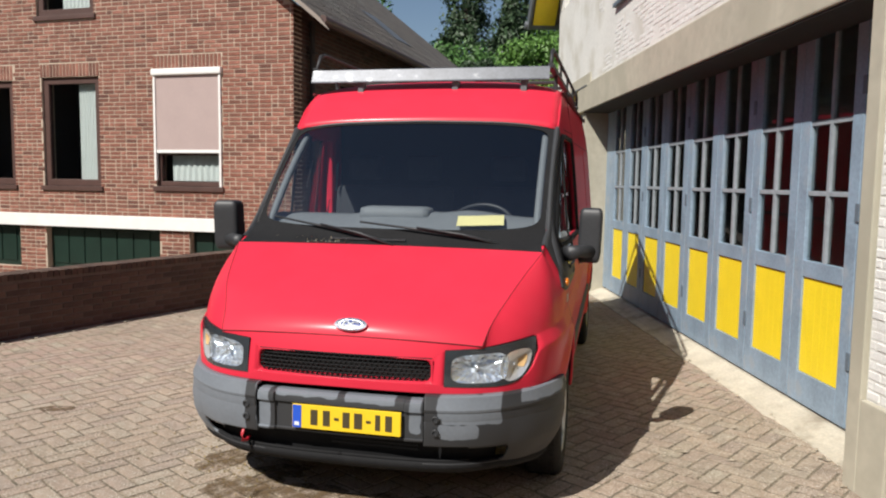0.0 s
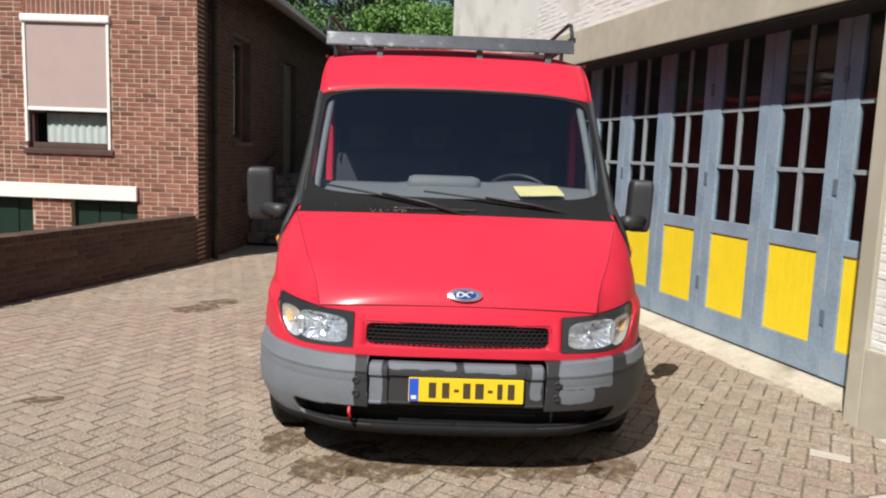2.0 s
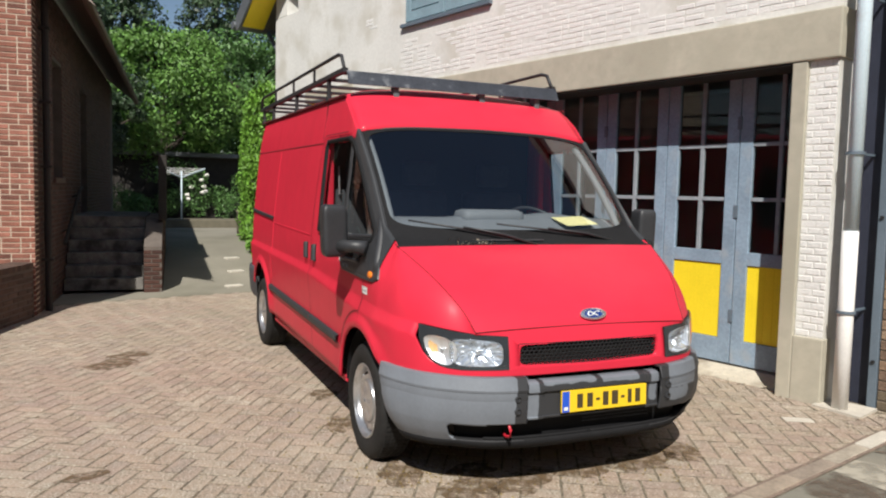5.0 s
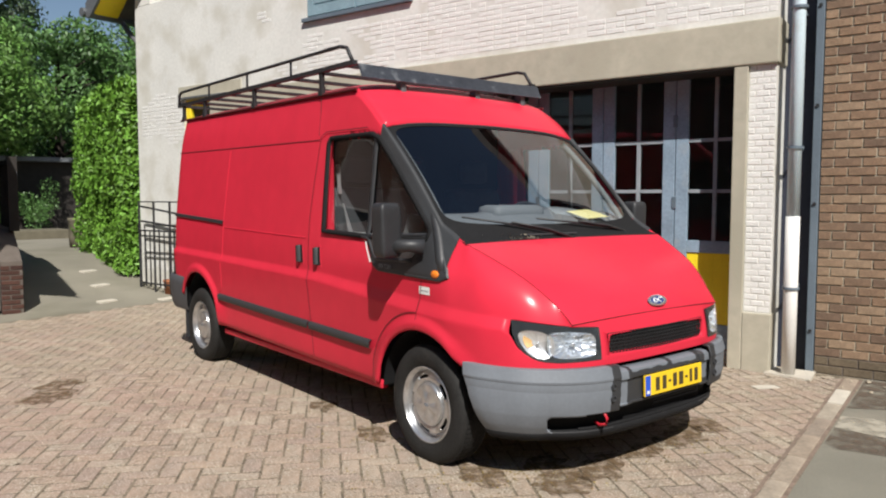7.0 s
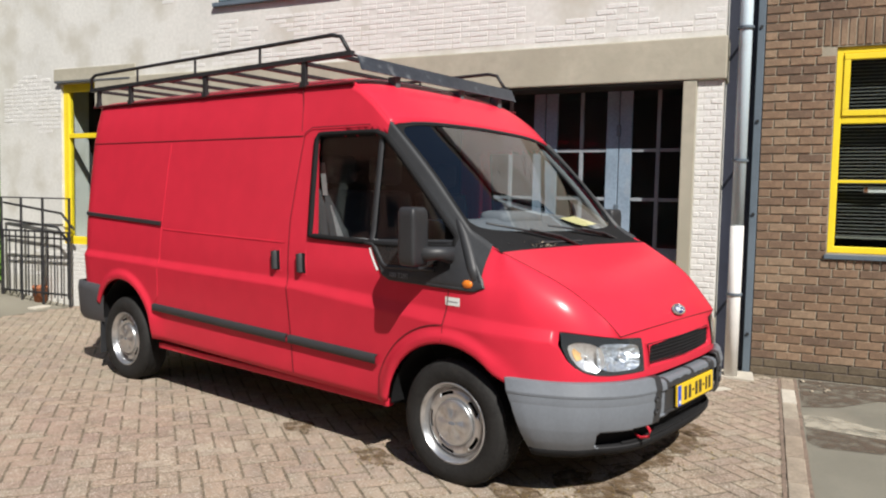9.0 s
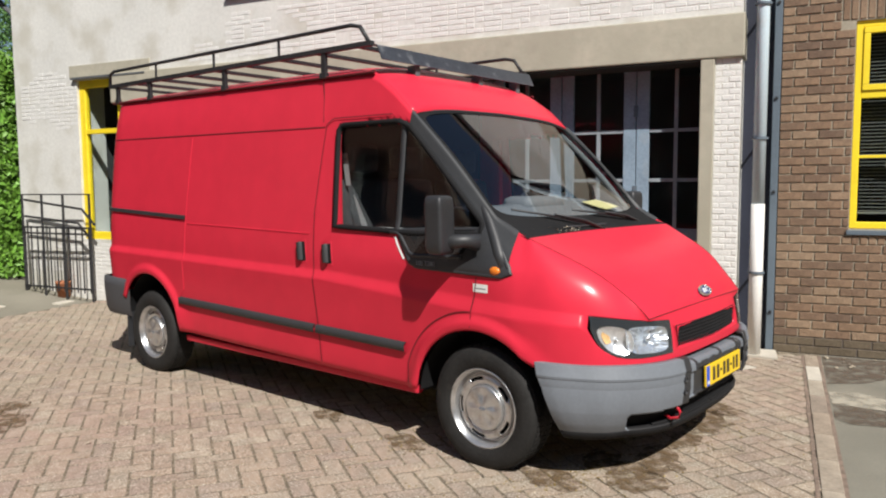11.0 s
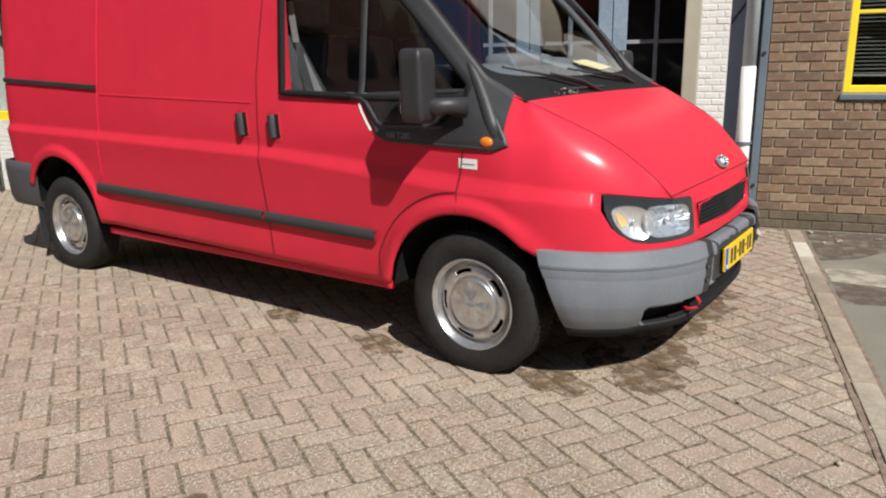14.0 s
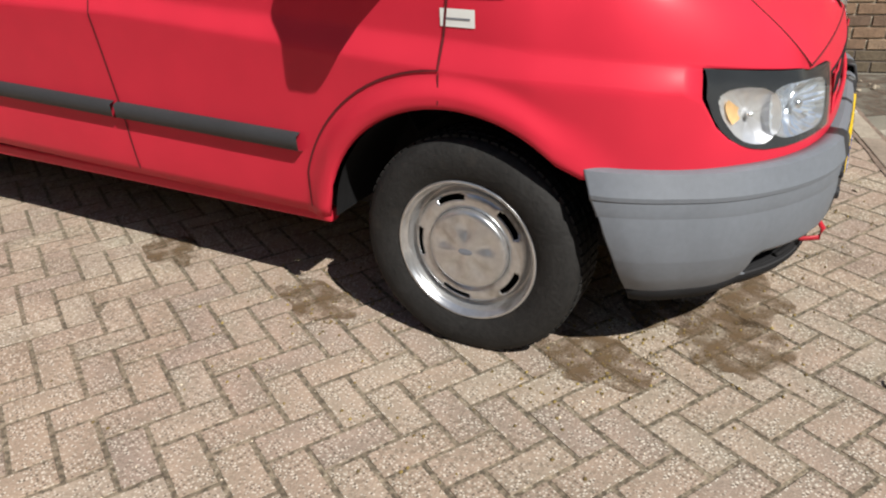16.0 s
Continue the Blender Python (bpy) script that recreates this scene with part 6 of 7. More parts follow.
grid(bm, [[hood_pt(a, b) for b in np.linspace(-1, 1, 41)] for a in np.linspace(0.0, 1, 40)])
bmesh.ops.recalc_face_normals(bm, faces=bm.faces)
hood = part("bonnet", bm, M["red"], van, "sloping red bonnet", True)
bm = bmesh.new()
for s in (-1, 1):
    tube(bm, [hood_pt(a, s * 0.998) for a in np.linspace(0, 1, 24)], 0.0022, 5)
tube(bm, [hood_pt(0.0, b) for b in np.linspace(-1, 1, 24)], 0.0028, 5)
part("gap", bm, M["gap"], hood)
badge = part("badge", bmesh.new(), M["chrome"], hood, "oval badge with a bright rim")
b = bmesh.new()
lathe(b, [(0.0, 0.0), (0.076, 0.0), (0.081, 0.004), (0.079, 0.009), (0.062, 0.012), (0.058, 0.007), (0.0, 0.007)], 32, "z")
b.to_mesh(badge.data)
b.free()
c0, c1 = hood_pt(0.06, 0.0), hood_pt(0.10, 0.0)
tilt = math.degrees(math.atan2(c1.z - c0.z, c1.y - c0.y))
p = hood_pt(0.068, 0.04)
badge.matrix_basis = Matrix.Translation(p + Vector((0, -0.004, 0.003))) @ pose(0, 0, 0, tilt, 0, 0) @ Matrix.Diagonal((1.0, 0.42, 1, 1))
b = bmesh.new()
lathe(b, [(0.0, 0.0), (0.056, 0.0), (0.053, 0.004), (0.0, 0.006)], 32, "z")
bo = part("oval", b, M["badge_blue"], badge, "dark blue enamel oval")
bo.matrix_basis = Matrix.Translation((0, 0, 0.004))
b = bmesh.new()
tube(b, [(0.034 * math.cos(t) * (1 + 0.1 * math.sin(3 * t)), 0.03 * math.sin(2 * t), 0.0) for t in np.linspace(0.3, 5.6, 26)], 0.005, 5)
bo = part("emblem_line", b, M["sticker"], badge, "bright plain squiggle")
bo.matrix_basis = Matrix.Translation((0, 0, 0.010))

WB = curve([(0.0, -0.095, 1.268), (0.5, -0.07, 1.275), (0.845, 0.0, 1.296)], 20)
WT = curve([(0.0, 0.555, 1.916), (0.5, 0.56, 1.905), (0.832, 0.572, 1.872)], 20)


def screen_pt(a, b, off=0.0):
    k = abs(b) * 19
    lo = np.array([np.interp(k, range(20), WB[:, q]) for q in range(3)])
    hi = np.array([np.interp(k, range(20), WT[:, q]) for q in range(3)])
    p = lo + (hi - lo) * a
    bow = 0.022 * math.sin(math.pi * a)
    return rk(math.copysign(p[0], b) if b else 0.0, p[1] - bow * 0.7 - off * 0.7, p[2] + bow * 0.7 + off * 0.7)


bm = bmesh.new()
grid(bm, [[screen_pt(a, b) for b in np.linspace(-1.0, 1.0, 41)] for a in np.linspace(0, 1, 24)])
ws = part("windscreen", bm, M["screen_glass"], van, "large curved windscreen", True)
ws.visible_shadow = False
bm = bmesh.new()
rows = []
for t in np.linspace(0, 2 * math.pi, 161):
    c, q = math.cos(t), math.sin(t)
    k = max(abs(c), abs(q))
    r = 1 / (abs(c) ** 13 + abs(q) ** 13) ** (1 / 13)
    inner, outer = (c * r * 0.960, q * r * 0.945 + 0.012), (c / k, q / k)
    rows.append([screen_pt(0.5 + 0.5 * (outer[1] + (inner[1] - outer[1]) * f), outer[0] + (inner[0] - outer[0]) * f, 0.003) for f in (0, 0.5, 1)])
grid(bm, rows)
part("screen_border", bm, M["dull_black"], ws, "black border of the windscreen", True)
bm = bmesh.new()
rows = []
for b in np.linspace(-1, 1, 41):
    h, w = hood_pt(1.0, b), screen_pt(0.03, b, 0.003)
    rows.append([h.lerp(w, k / 8) + Vector((0, 0.0, -0.012 * math.sin(math.pi * k / 8))) for k in range(9)])
grid(bm, rows)
part("cowl", bm, M["dull_black"], van, "black plastic scuttle panel with air slots", True)
bm = bmesh.new()
for k in range(34):
    x = -0.32 + k * 0.0125
    h = rows[0]
    c = hood_pt(1.0, x / 0.85).lerp(screen_pt(0.03, x / 0.8), 0.35)
    box(bm, x, x + 0.007, c.y - 0.012, c.y + 0.012, c.z - 0.004, c.z + 0.003)
part("air_vent", bm, M["rear_grey"], van)
def a_pillar(b, s):
    rows = []
    for y in np.linspace(-0.15, 0.57, 32):
        zt = table(y, TOP_E)
        zl = 1.272 + (y - 0.04) * 0.987 - 0.012 if y > 0.04 else table(y, [(-0.15, 1.05), (-0.02, 1.18), (0.04, 1.26)])
        row = []
        for k in range(7):
            z = zl + (zt - zl) * k / 6
            row.append(rk(s * (body_x(y, z) + 0.008 * min(1.0, k / 1.5)), y - 0.006 * (k > 4), z + 0.006 * (k > 4)))
        end = screen_pt(min(1.0, max(0.0, y / 0.572)), s * 0.995, 0.006)
        if y < 0.0:
            end = row[-1] + Vector((-s * 0.02, 0.02, -0.01))
        row += [row[-1].lerp(end, 0.5) + Vector((0, -0.006, 0.006)), end]
        rows.append(row)
    grid(b, rows)


sym("a_pillar", a_pillar, M["dark_plastic"], "dark grey windscreen pillar cover", True)
sym("pillar_trim", lambda b, s: [tube(b, [screen_pt(a, s * 0.93, -0.045) for a in np.linspace(0.03, 0.97, 16)], 0.022, 8)], M["dash"], "grey inner pillar trim", True)
sym("screen_edge", lambda b, s: [tube(b, [screen_pt(a, s * 1.0, -0.004) for a in np.linspace(0, 1.0, 20)], 0.014, 6)], M["black_plastic"])
bm = bmesh.new()
tube(bm, [screen_pt(1.0, b, 0.0) + Vector((0, 0.0, 0.004)) for b in np.linspace(-1.0, 1.0, 30)], 0.008, 6)
part("screen_top_seal", bm, M["black_plastic"], van)
for px, tipb, tipa in ((-0.70, -0.03, -0.04), (-0.19, 0.66, -0.055)):
    bm = bmesh.new()
    root = screen_pt(-0.10, tipb + 0.08, 0.015)
    tip = screen_pt(0.055, (px + 0.02) / 0.8, 0.03)
    end = screen_pt(-0.075, tipb, 0.025)
    tube(bm, [tip, tip.lerp(end, 0.5) + Vector((0, -0.005, 0.008)), end], [0.006, 0.007, 0.007], 6)
    tube(bm, [tip.lerp(end, 0.45) + Vector((0, -0.014, 0.018)), tip.lerp(end, 0.8) + Vector((0, -0.016, 0.016)), root], [0.005, 0.008, 0.012], 6)
    part("wiper", bm, M["black_plastic"], van, "black windscreen wiper", True)

# dry leaf crumbs caught on the cowl below the screen
rnd = random.Random(77)
vs, fs = [], []
for k in range(70):
    q, f = -0.40 + rnd.gauss(0, 0.09), rnd.uniform(0.04, 0.50)
    c = hood_pt(1.0, q).lerp(screen_pt(0.03, q, 0.003), f) + Vector((0, -0.002, 0.004 - 0.012 * math.sin(math.pi * f)))
    u = Vector((rnd.uniform(-1, 1), rnd.uniform(-1, 1), rnd.uniform(-0.3, 0.3))).normalized() * rnd.uniform(0.003, 0.009)
    w = Vector((-u.y, u.x, rnd.uniform(0, 0.004))) * 0.6
    k = len(vs)
    vs += [VAN @ (c - u), VAN @ (c + w), VAN @ (c + u), VAN @ (c - w)]
    fs.append((k, k + 1, k + 2, k + 3))
me = bpy.data.meshes.new("leaf_crumbs")
me.from_pydata(vs, [], fs)
me.materials.append(M["dry_leaf"])
tagged(new("leaf_crumbs", me), "dry pale leaf crumbs on the black cowl", "leaf litter", kind="stuff")

# ---- front: grille, headlights, bumper ----
bm = bmesh.new()
grid(bm, [[rk(s * x, float(np.interp(abs(x), PLAN[:, 0], PLAN[:, 1])) + 0.055, z) for z in (0.60, 0.70, 0.85)] for s, x in [(-1, v) for v in np.linspace(0.47, 0, 8)] + [(1, v) for v in np.linspace(0.0, 0.47, 8)]])
gr = part("grille", bm, M["underbody"], van, "black mesh grille in the red nose")
bm = bmesh.new()


def gpt(x, z):
    return rk(x, float(np.interp(abs(x), PLAN[:, 0], PLAN[:, 1])) + 0.022, z)


NROW = 6
for r in range(NROW + 1):
    z = GR_LO + (GR_HI - GR_LO) * r / NROW
    tube(bm, [gpt(x, z) for x in np.linspace(-0.42, 0.42, 29)], 0.0042, 4)
    for k in range(-17, 18):
        x = 0.025 * (k + 0.5 * (r % 2))
        if r < NROW and abs(x) < 0.42:
            tube(bm, [gpt(x - 0.003, z), gpt(x + 0.003, z + (GR_HI - GR_LO) / NROW)], 0.0040, 4)
part("mesh", bm, M["dull_black"], gr, "black grille mesh of staggered cells")
bm = bmesh.new()
def corner_line(n=14):
    """Rounded rectangle from its corner rounds, with the matching points of the sharp one."""
    hw, hh, mid, r = GR_X + 0.002, (GR_HI - GR_LO) / 2 + 0.002, (GR_HI + GR_LO) / 2, 0.034
    out = []
    for sx, sz, a0 in ((1, 1, 0.0), (-1, 1, 0.5 * math.pi), (-1, -1, math.pi), (1, -1, 1.5 * math.pi)):
        for k in range(n + 1):
            t = a0 + 0.5 * math.pi * k / n
            ix, iz = sx * (hw - 0.010 - r) + r * math.cos(t), sz * (hh - 0.005 - r) + r * math.sin(t)
            ox, oz = sx * (hw - r) + r * math.cos(t) / max(abs(math.cos(t)), abs(math.sin(t))), sz * (hh - r) + r * math.sin(t) / max(abs(math.cos(t)), abs(math.sin(t)))
            out.append((ox, mid + oz, ix, mid + iz))
    return out


rows = []
for ox, oz, ix, iz in corner_line():
    yo, yi = (float(np.interp(abs(x), PLAN[:, 0], PLAN[:, 1])) for x in (ox, ix))
    rows.append([rk(ox, yo + 0.010 * (oz - GR_LO) / 0.107, oz), rk(ox * 0.4 + ix * 0.6, yo + 0.006, oz * 0.4 + iz * 0.6), rk(ix, yi + 0.016, iz), rk(ix, yi + 0.05, iz)])
grid(bm, rows + [rows[0]])
bmesh.ops.recalc_face_normals(bm, faces=bm.faces)
part("surround", bm, M["red"], gr, "red rim of the grille opening", True)


def hl_pt(x, f, off, s):
    """A point of a headlight: x across, f from its lower to its upper edge, off outwards."""
    py = float(np.interp(x, PLAN[:, 0], PLAN[:, 1]))
    z = hl_low(x) + (hl_high(x) - hl_low(x)) * f
    q = (np.interp(x + 0.01, PLAN[:, 0], PLAN[:, 1]) - np.interp(x - 0.01, PLAN[:, 0], PLAN[:, 1])) / 0.02
    n = Vector((q, -1.0, 0.12)).normalized()
    lean = 0.10 * max(0.0, z - 0.66) * max(0.0, 1 - (py + 0.85) / 0.5)
    f2 = 0.02 + 0.96 * f
    return rk(s * (x + n.x * off), py + lean * 0.9 + n.y * off + 0.010 * f2 ** 3, z)


for s in (-1, 1):
    b = bmesh.new()
    X = np.linspace(HL_IN, HL_OUT, 30)
    F = np.linspace(0, 1, 18)
    grid(b, [[hl_pt(x, f, -0.055 if 0 < i < 29 and 0 < j < 17 else -0.002, s) for j, f in enumerate(F)] for i, x in enumerate(X)])
    bmesh.ops.recalc_face_normals(b, faces=b.faces)
    hl = part("headlight", b, M["dark_plastic"], van, "clear wraparound headlight with a black bezel")
    b = bmesh.new()
    grid(b, [[hl_pt(x, f, 0.006, s) for f in F] for x in X])
    le = part("lens", b, M["lens"], hl, "clear polycarbonate lens", True)
    le.visible_shadow = False

    def lamp_line(x0, x1, f0, f1, n=56, p=4.0):
        out = []
        for k in range(n):
            t = 2 * math.pi * k / n
            c, q = math.cos(t), math.sin(t)
            r = 1 / (abs(c) ** p + abs(q) ** p) ** (1 / p)
            out.append(((x0 + x1) / 2 + c * r * (x1 - x0) / 2, (f0 + f1) / 2 + q * r * (f1 - f0) / 2))
        return out

    # black mask round the lamp bowls, close behind the lens
    zone = [(0.508, 0.745, 0.11, 0.84, 4.0), (0.722, 0.843, 0.06, 0.79, 2.4)]

    def open_bowl(x, f):
        for x0, x1, f0, f1, p in zone:
            if (abs(x - (x0 + x1) / 2) / ((x1 - x0) / 2)) ** p + (abs(f - (f0 + f1) / 2) / ((f1 - f0) / 2)) ** p < 1:
                return True
        return False

    XX, FF = np.linspace(HL_IN, HL_OUT, 190), np.linspace(0, 1, 110)
    b = bmesh.new()
    grid(b, [[hl_pt(x, f, 0.002, s) for f in FF] for x in XX], lambda i, j: not open_bowl(0.5 * (XX[i] + XX[i + 1]), 0.5 * (FF[j] + FF[j + 1])))
    part("bezel", b, M["bezel"], hl, "dark grey edge of the lens", True)
    for (x0, x1, f0, f1, p), mt, nm, lab, deep in ((zone[0], "mirror", "main_reflector", "bright faceted reflector bowl", 0.050), (zone[1], "indicator", "indicator", "pale amber indicator bowl behind clear lens", 0.030)):
        b = bmesh.new()
        rnd = random.Random(11)
        edge = lamp_line(x0 - 0.004, x1 + 0.004, f0 - 0.02, f1 + 0.02, 56, p)
        rough = 0.0048 if mt == "mirror" else 0.0012
        cx, cf = (x0 + x1) / 2, (f0 + f1) / 2
        rows = []
        for r in (1.0, 0.86, 0.70, 0.52, 0.34, 0.17, 0.02):
            rows.append([hl_pt(cx + (x - cx) * r, cf + (f - cf) * r, (0.0005 if mt == "mirror" else 0.0015) - deep * (1 - r * r) + (0.0016 * math.sin(x * 700) * r if mt == "indicator" and r < 0.95 else 0.0) + (rnd.uniform(-rough, rough) if 0.1 < r < 0.9 else 0.0), s) for x, f in edge])
            rows[-1].append(rows[-1][0])
        grid(b, rows)
        bowl = part(nm, b, M[mt], hl, lab, mt != "mirror")
        b = bmesh.new()
        bmesh.ops.create_uvsphere(b, u_segments=14, v_segments=10, radius=0.014 if mt == "mirror" else 0.008)
        q = part("bulb", b, M["chrome"], bowl, "", True)
        q.matrix_basis = Matrix.Translation(hl_pt(cx, cf, -deep * 0.55, s))
        if mt == "indicator":
            # amber patch laid just above the bowl's outer side
            b = bmesh.new()
            grid(b, [[hl_pt(cx + (x1 - cx) * r * math.cos(t), cf + (f1 - cf) * r * math.sin(t), 0.004 - deep * (1 - r * r), s) for t in np.linspace(-0.75, 0.45, 16)] for r in (0.80, 0.70, 0.60, 0.48, 0.34)])
            part("amber_filter", b, M["amber_clear"], bowl, "amber patch on the outer side of the bowl", True)

NB = 200
BP = curve([(0, -0.885), (0.25, -0.880), (0.45, -0.862), (0.60, -0.825), (0.74, -0.745), (0.85, -0.635), (0.925, -0.50), (0.962, -0.40), (0.972, -0.33)], NB)
PROF = [(-0.035, 0.613), (-0.006, 0.613), (0.000, 0.6115), (0.0105, 0.570), (0.0125, 0.564), (0.0120, 0.560), (0.0085, 0.557), (0.0083, 0.520), (0.0080, 0.5165), (0.0035, 0.515), (0.0035, 0.511), (0.0080, 0.509), (0.0078, 0.470), (0.0, 0.402)] + [(-0.0006 - 0.0009 * k - 0.0001 * k * k, 0.398 - 0.0075 * k) for k in range(16)] + [(-0.0420, 0.278), (-0.058, 0.262)]


def bump_pt(i, o, z, s):
    p = BP[i]
    d = BP[min(i + 2, NB - 1)] - BP[max(i - 2, 0)]
    n = np.array((d[1], -d[0])) / np.linalg.norm(d)
    back = table(z, [(0.26, 0.150), (0.61, 0.0)]) * min(1.0, max(0.0, (i - 0.633 * NB) / (0.367 * NB)))
    under = table(z, [(0.25, 0.05), (0.34, 0.02), (0.42, 0.0), (0.7, 0.0)])
    return rk(s * (p[0] + n[0] * o - under * min(1, p[0] / 0.9)), p[1] + n[1] * o + 0.6 * under - back, z)


CEN = max(i for i in range(NB) if BP[i][0] < 0.405)
SLOT = max(i for i in range(NB) if BP[i][0] < 0.64)
FOG = max(i for i in range(NB) if BP[i][0] < 0.725)


def slot_open(x, z):
    """The air slot below the plate, with a rounded outer end."""
    dx, dz = max(0.0, x - 0.735), max(0.0, abs(z - 0.345) - 0.012)
    return math.hypot(dx, dz) < 0.036 + 0.006 * (z > 0.345) * (x < 0.6)


def bumper_side(b, s):
    grid(b, [[bump_pt(i, o, z, s) for o, z in PROF] for i in range(CEN, NB)], lambda i, j: not slot_open(BP[i + CEN][0], 0.5 * (PROF[j][1] + PROF[j + 1][1])))


for o in sym("front_bumper_end", bumper_side, M["bumper"], "dark plastic bumper end with a faded grey coat", True):
    crisp(o, 24)
    k = o.modifiers.new("thickness", "SOLIDIFY")
    k.thickness, k.offset = 0.012, 1.0
PROF_C = [(-0.10, 0.590), (-0.05, 0.600), (-0.022, 0.598), (-0.004, 0.588), (0.002, 0.57), (0.002, 0.548), (-0.012, 0.540), (-0.012, 0.425), (-0.002, 0.420), (-0.004, 0.412), (-0.05, 0.408)]
bm = bmesh.new()
idx = [(-1, i) for i in range(CEN - 1, -1, -1)] + [(1, i) for i in range(1, CEN)]
grid(bm, [[bump_pt(i, o + (0.012 if abs(BP[i][0]) > 0.31 else 0.0), z, s) for o, z in PROF_C] for s, i in idx])
bc = part("front_bumper_centre", bm, M["bumper"], van, "patchy grey bumper centre with peeling coat", True)
crisp(bc, 24)
for s in (-1, 1):
    for z in (0.462, 0.522):
        q = bump_pt(CEN + 8, 0.019, z, s)
        b = bmesh.new()
        lathe(b, [(0.017, 0.010), (0.017, -0.006), (0.012, -0.008), (0.010, -0.002), (0.001, -0.002)], 16, "y")
        part("bumper_screw", b, M["black_plastic"], bc).matrix_basis = Matrix.Translation(q)
bm = bmesh.new()
for s in (-1, 1):
    grid(bm, [[bump_pt(i, o, z, s) for o, z in ((-0.06, 0.45), (-0.075, 0.36), (-0.06, 0.27))] for i in range(0, FOG + 9, 2)])
part("lower_intake", bm, M["dull_black"], van, "black recessed lower air intake", True)
bm = bmesh.new()
for s in (-1, 1):
    tube(bm, [bump_pt(i, -0.034, 0.305, s) for i in range(0, SLOT, 5)], 0.008, 6)
    grid(bm, [[bump_pt(i, o, z, s) for o, z in ((-0.07, 0.30), (-0.022, 0.30), (-0.016, 0.275), (-0.03, 0.248), (-0.10, 0.243))] for i in list(range(0, NB - 2, 5)) + [NB - 1]])
part("bumper_lip", bm, M["dull_black"], van, "black lower bumper lip", True)
bm = bmesh.new()
for k in range(26):
    for j in range(3):
        q = rk(-0.05 + 0.016 * k, -0.80, 0.355 + 0.018 * j)
        tube(bm, [q + Vector((0, -0.03, 0)), q + Vector((0.008, -0.03, 0.009)), q + Vector((0.016, -0.03, 0))], 0.002, 4)
part("intake_mesh", bm, M["dark_plastic"], van)
# number plate, with bars for its characters
pl = part("number_plate", boxes((-0.26, 0.26, -0.012, 0.0, -0.055, 0.055), bev=0.003), M["plate_yellow"], van, "yellow number plate with a blue end")
pl.matrix_basis = Matrix.Translation(rk(0.042, -0.884, 0.4755 + RAKE * 0.88)) @ pose(0, 0, 0, -2, 0, 0)
part("blue_end", boxes((-0.257, -0.215, -0.014, -0.011, -0.052, 0.052)), M["plate_blue"], pl, "blue end strip")
part("code_bar", boxes((-0.247, -0.225, -0.0155, -0.0135, -0.042, -0.026)), M["sticker"], pl)
for k, (a, b2) in enumerate(((-0.175, -0.13), (-0.115, -0.07), (-0.02, 0.025), (0.035, 0.085), (0.135, 0.17), (0.182, 0.225))):
    part("character_bar", boxes((a + 0.006, b2 - 0.006, -0.0145, -0.0118, -0.035, 0.035)), M["ink"], pl)
for a in (-0.055, 0.098):
    part("dash_bar", boxes((a, a + 0.022, -0.0145, -0.0118, -0.006, 0.006)), M["ink"], pl)
bm = bmesh.new()
tube(bm, [rk(-0.487 + 0.0, -0.79, 0.40), rk(-0.487, -0.845, 0.395), rk(-0.487, -0.868, 0.365), rk(-0.487, -0.862, 0.335), rk(-0.487, -0.82, 0.322), rk(-0.487, -0.79, 0.335)], 0.0075, 8)
part("tow_hook", bm, M["hook_red"], van, "red towing eye below the bumper", True)


# ---- mirrors ----
def door_mirror(b, s):
    bmesh.ops.create_cube(b, size=1)
    bmesh.ops.bevel(b, geom=b.edges[:], offset=0.22, segments=5, profile=0.6, affect="EDGES")
    for v in b.verts:
        c = v.co
        v.co = rk(s * (1.108 if s < 0 else 1.070) + s * (c.x * (0.148 if s < 0 else 0.125) + 0.01 * c.z), 0.155 + c.y * 0.115 - 0.022 * c.x, 1.272 + c.z * 0.298)


for o, s in zip(sym("door_mirror", door_mirror, M["black_plastic"], "large black door mirror", True), (-1, 1)):
    b = bmesh.new()
    tube(b, [rk(s * 1.09, 0.13, 1.185), rk(s * 1.02, 0.07, 1.19), rk(s * 0.955, 0.02, 1.18)], [0.040, 0.034, 0.045], 12)
    part("arm", b, M["black_plastic"], o, "", True)
    b = bmesh.new()
    box(b, *sorted((s * (1.060 if s < 0 else 1.030), s * (1.152 if s < 0 else 1.108))), 0.206, 0.2155, 1.165, 1.378, 0.002)
    part("mirror_glass", b, M["chrome"], o, "silver mirror glass")

# ---- wheels ----
tyre_prof = [(0.205, -0.085), (0.225, -0.098), (0.262, -0.104), (0.298, -0.099), (0.318, -0.085), (0.325, -0.070), (0.327, -0.035), (0.328, 0.0), (0.327, 0.035), (0.325, 0.070), (0.318, 0.085), (0.298, 0.099), (0.262, 0.104), (0.225, 0.098), (0.205, 0.085)]


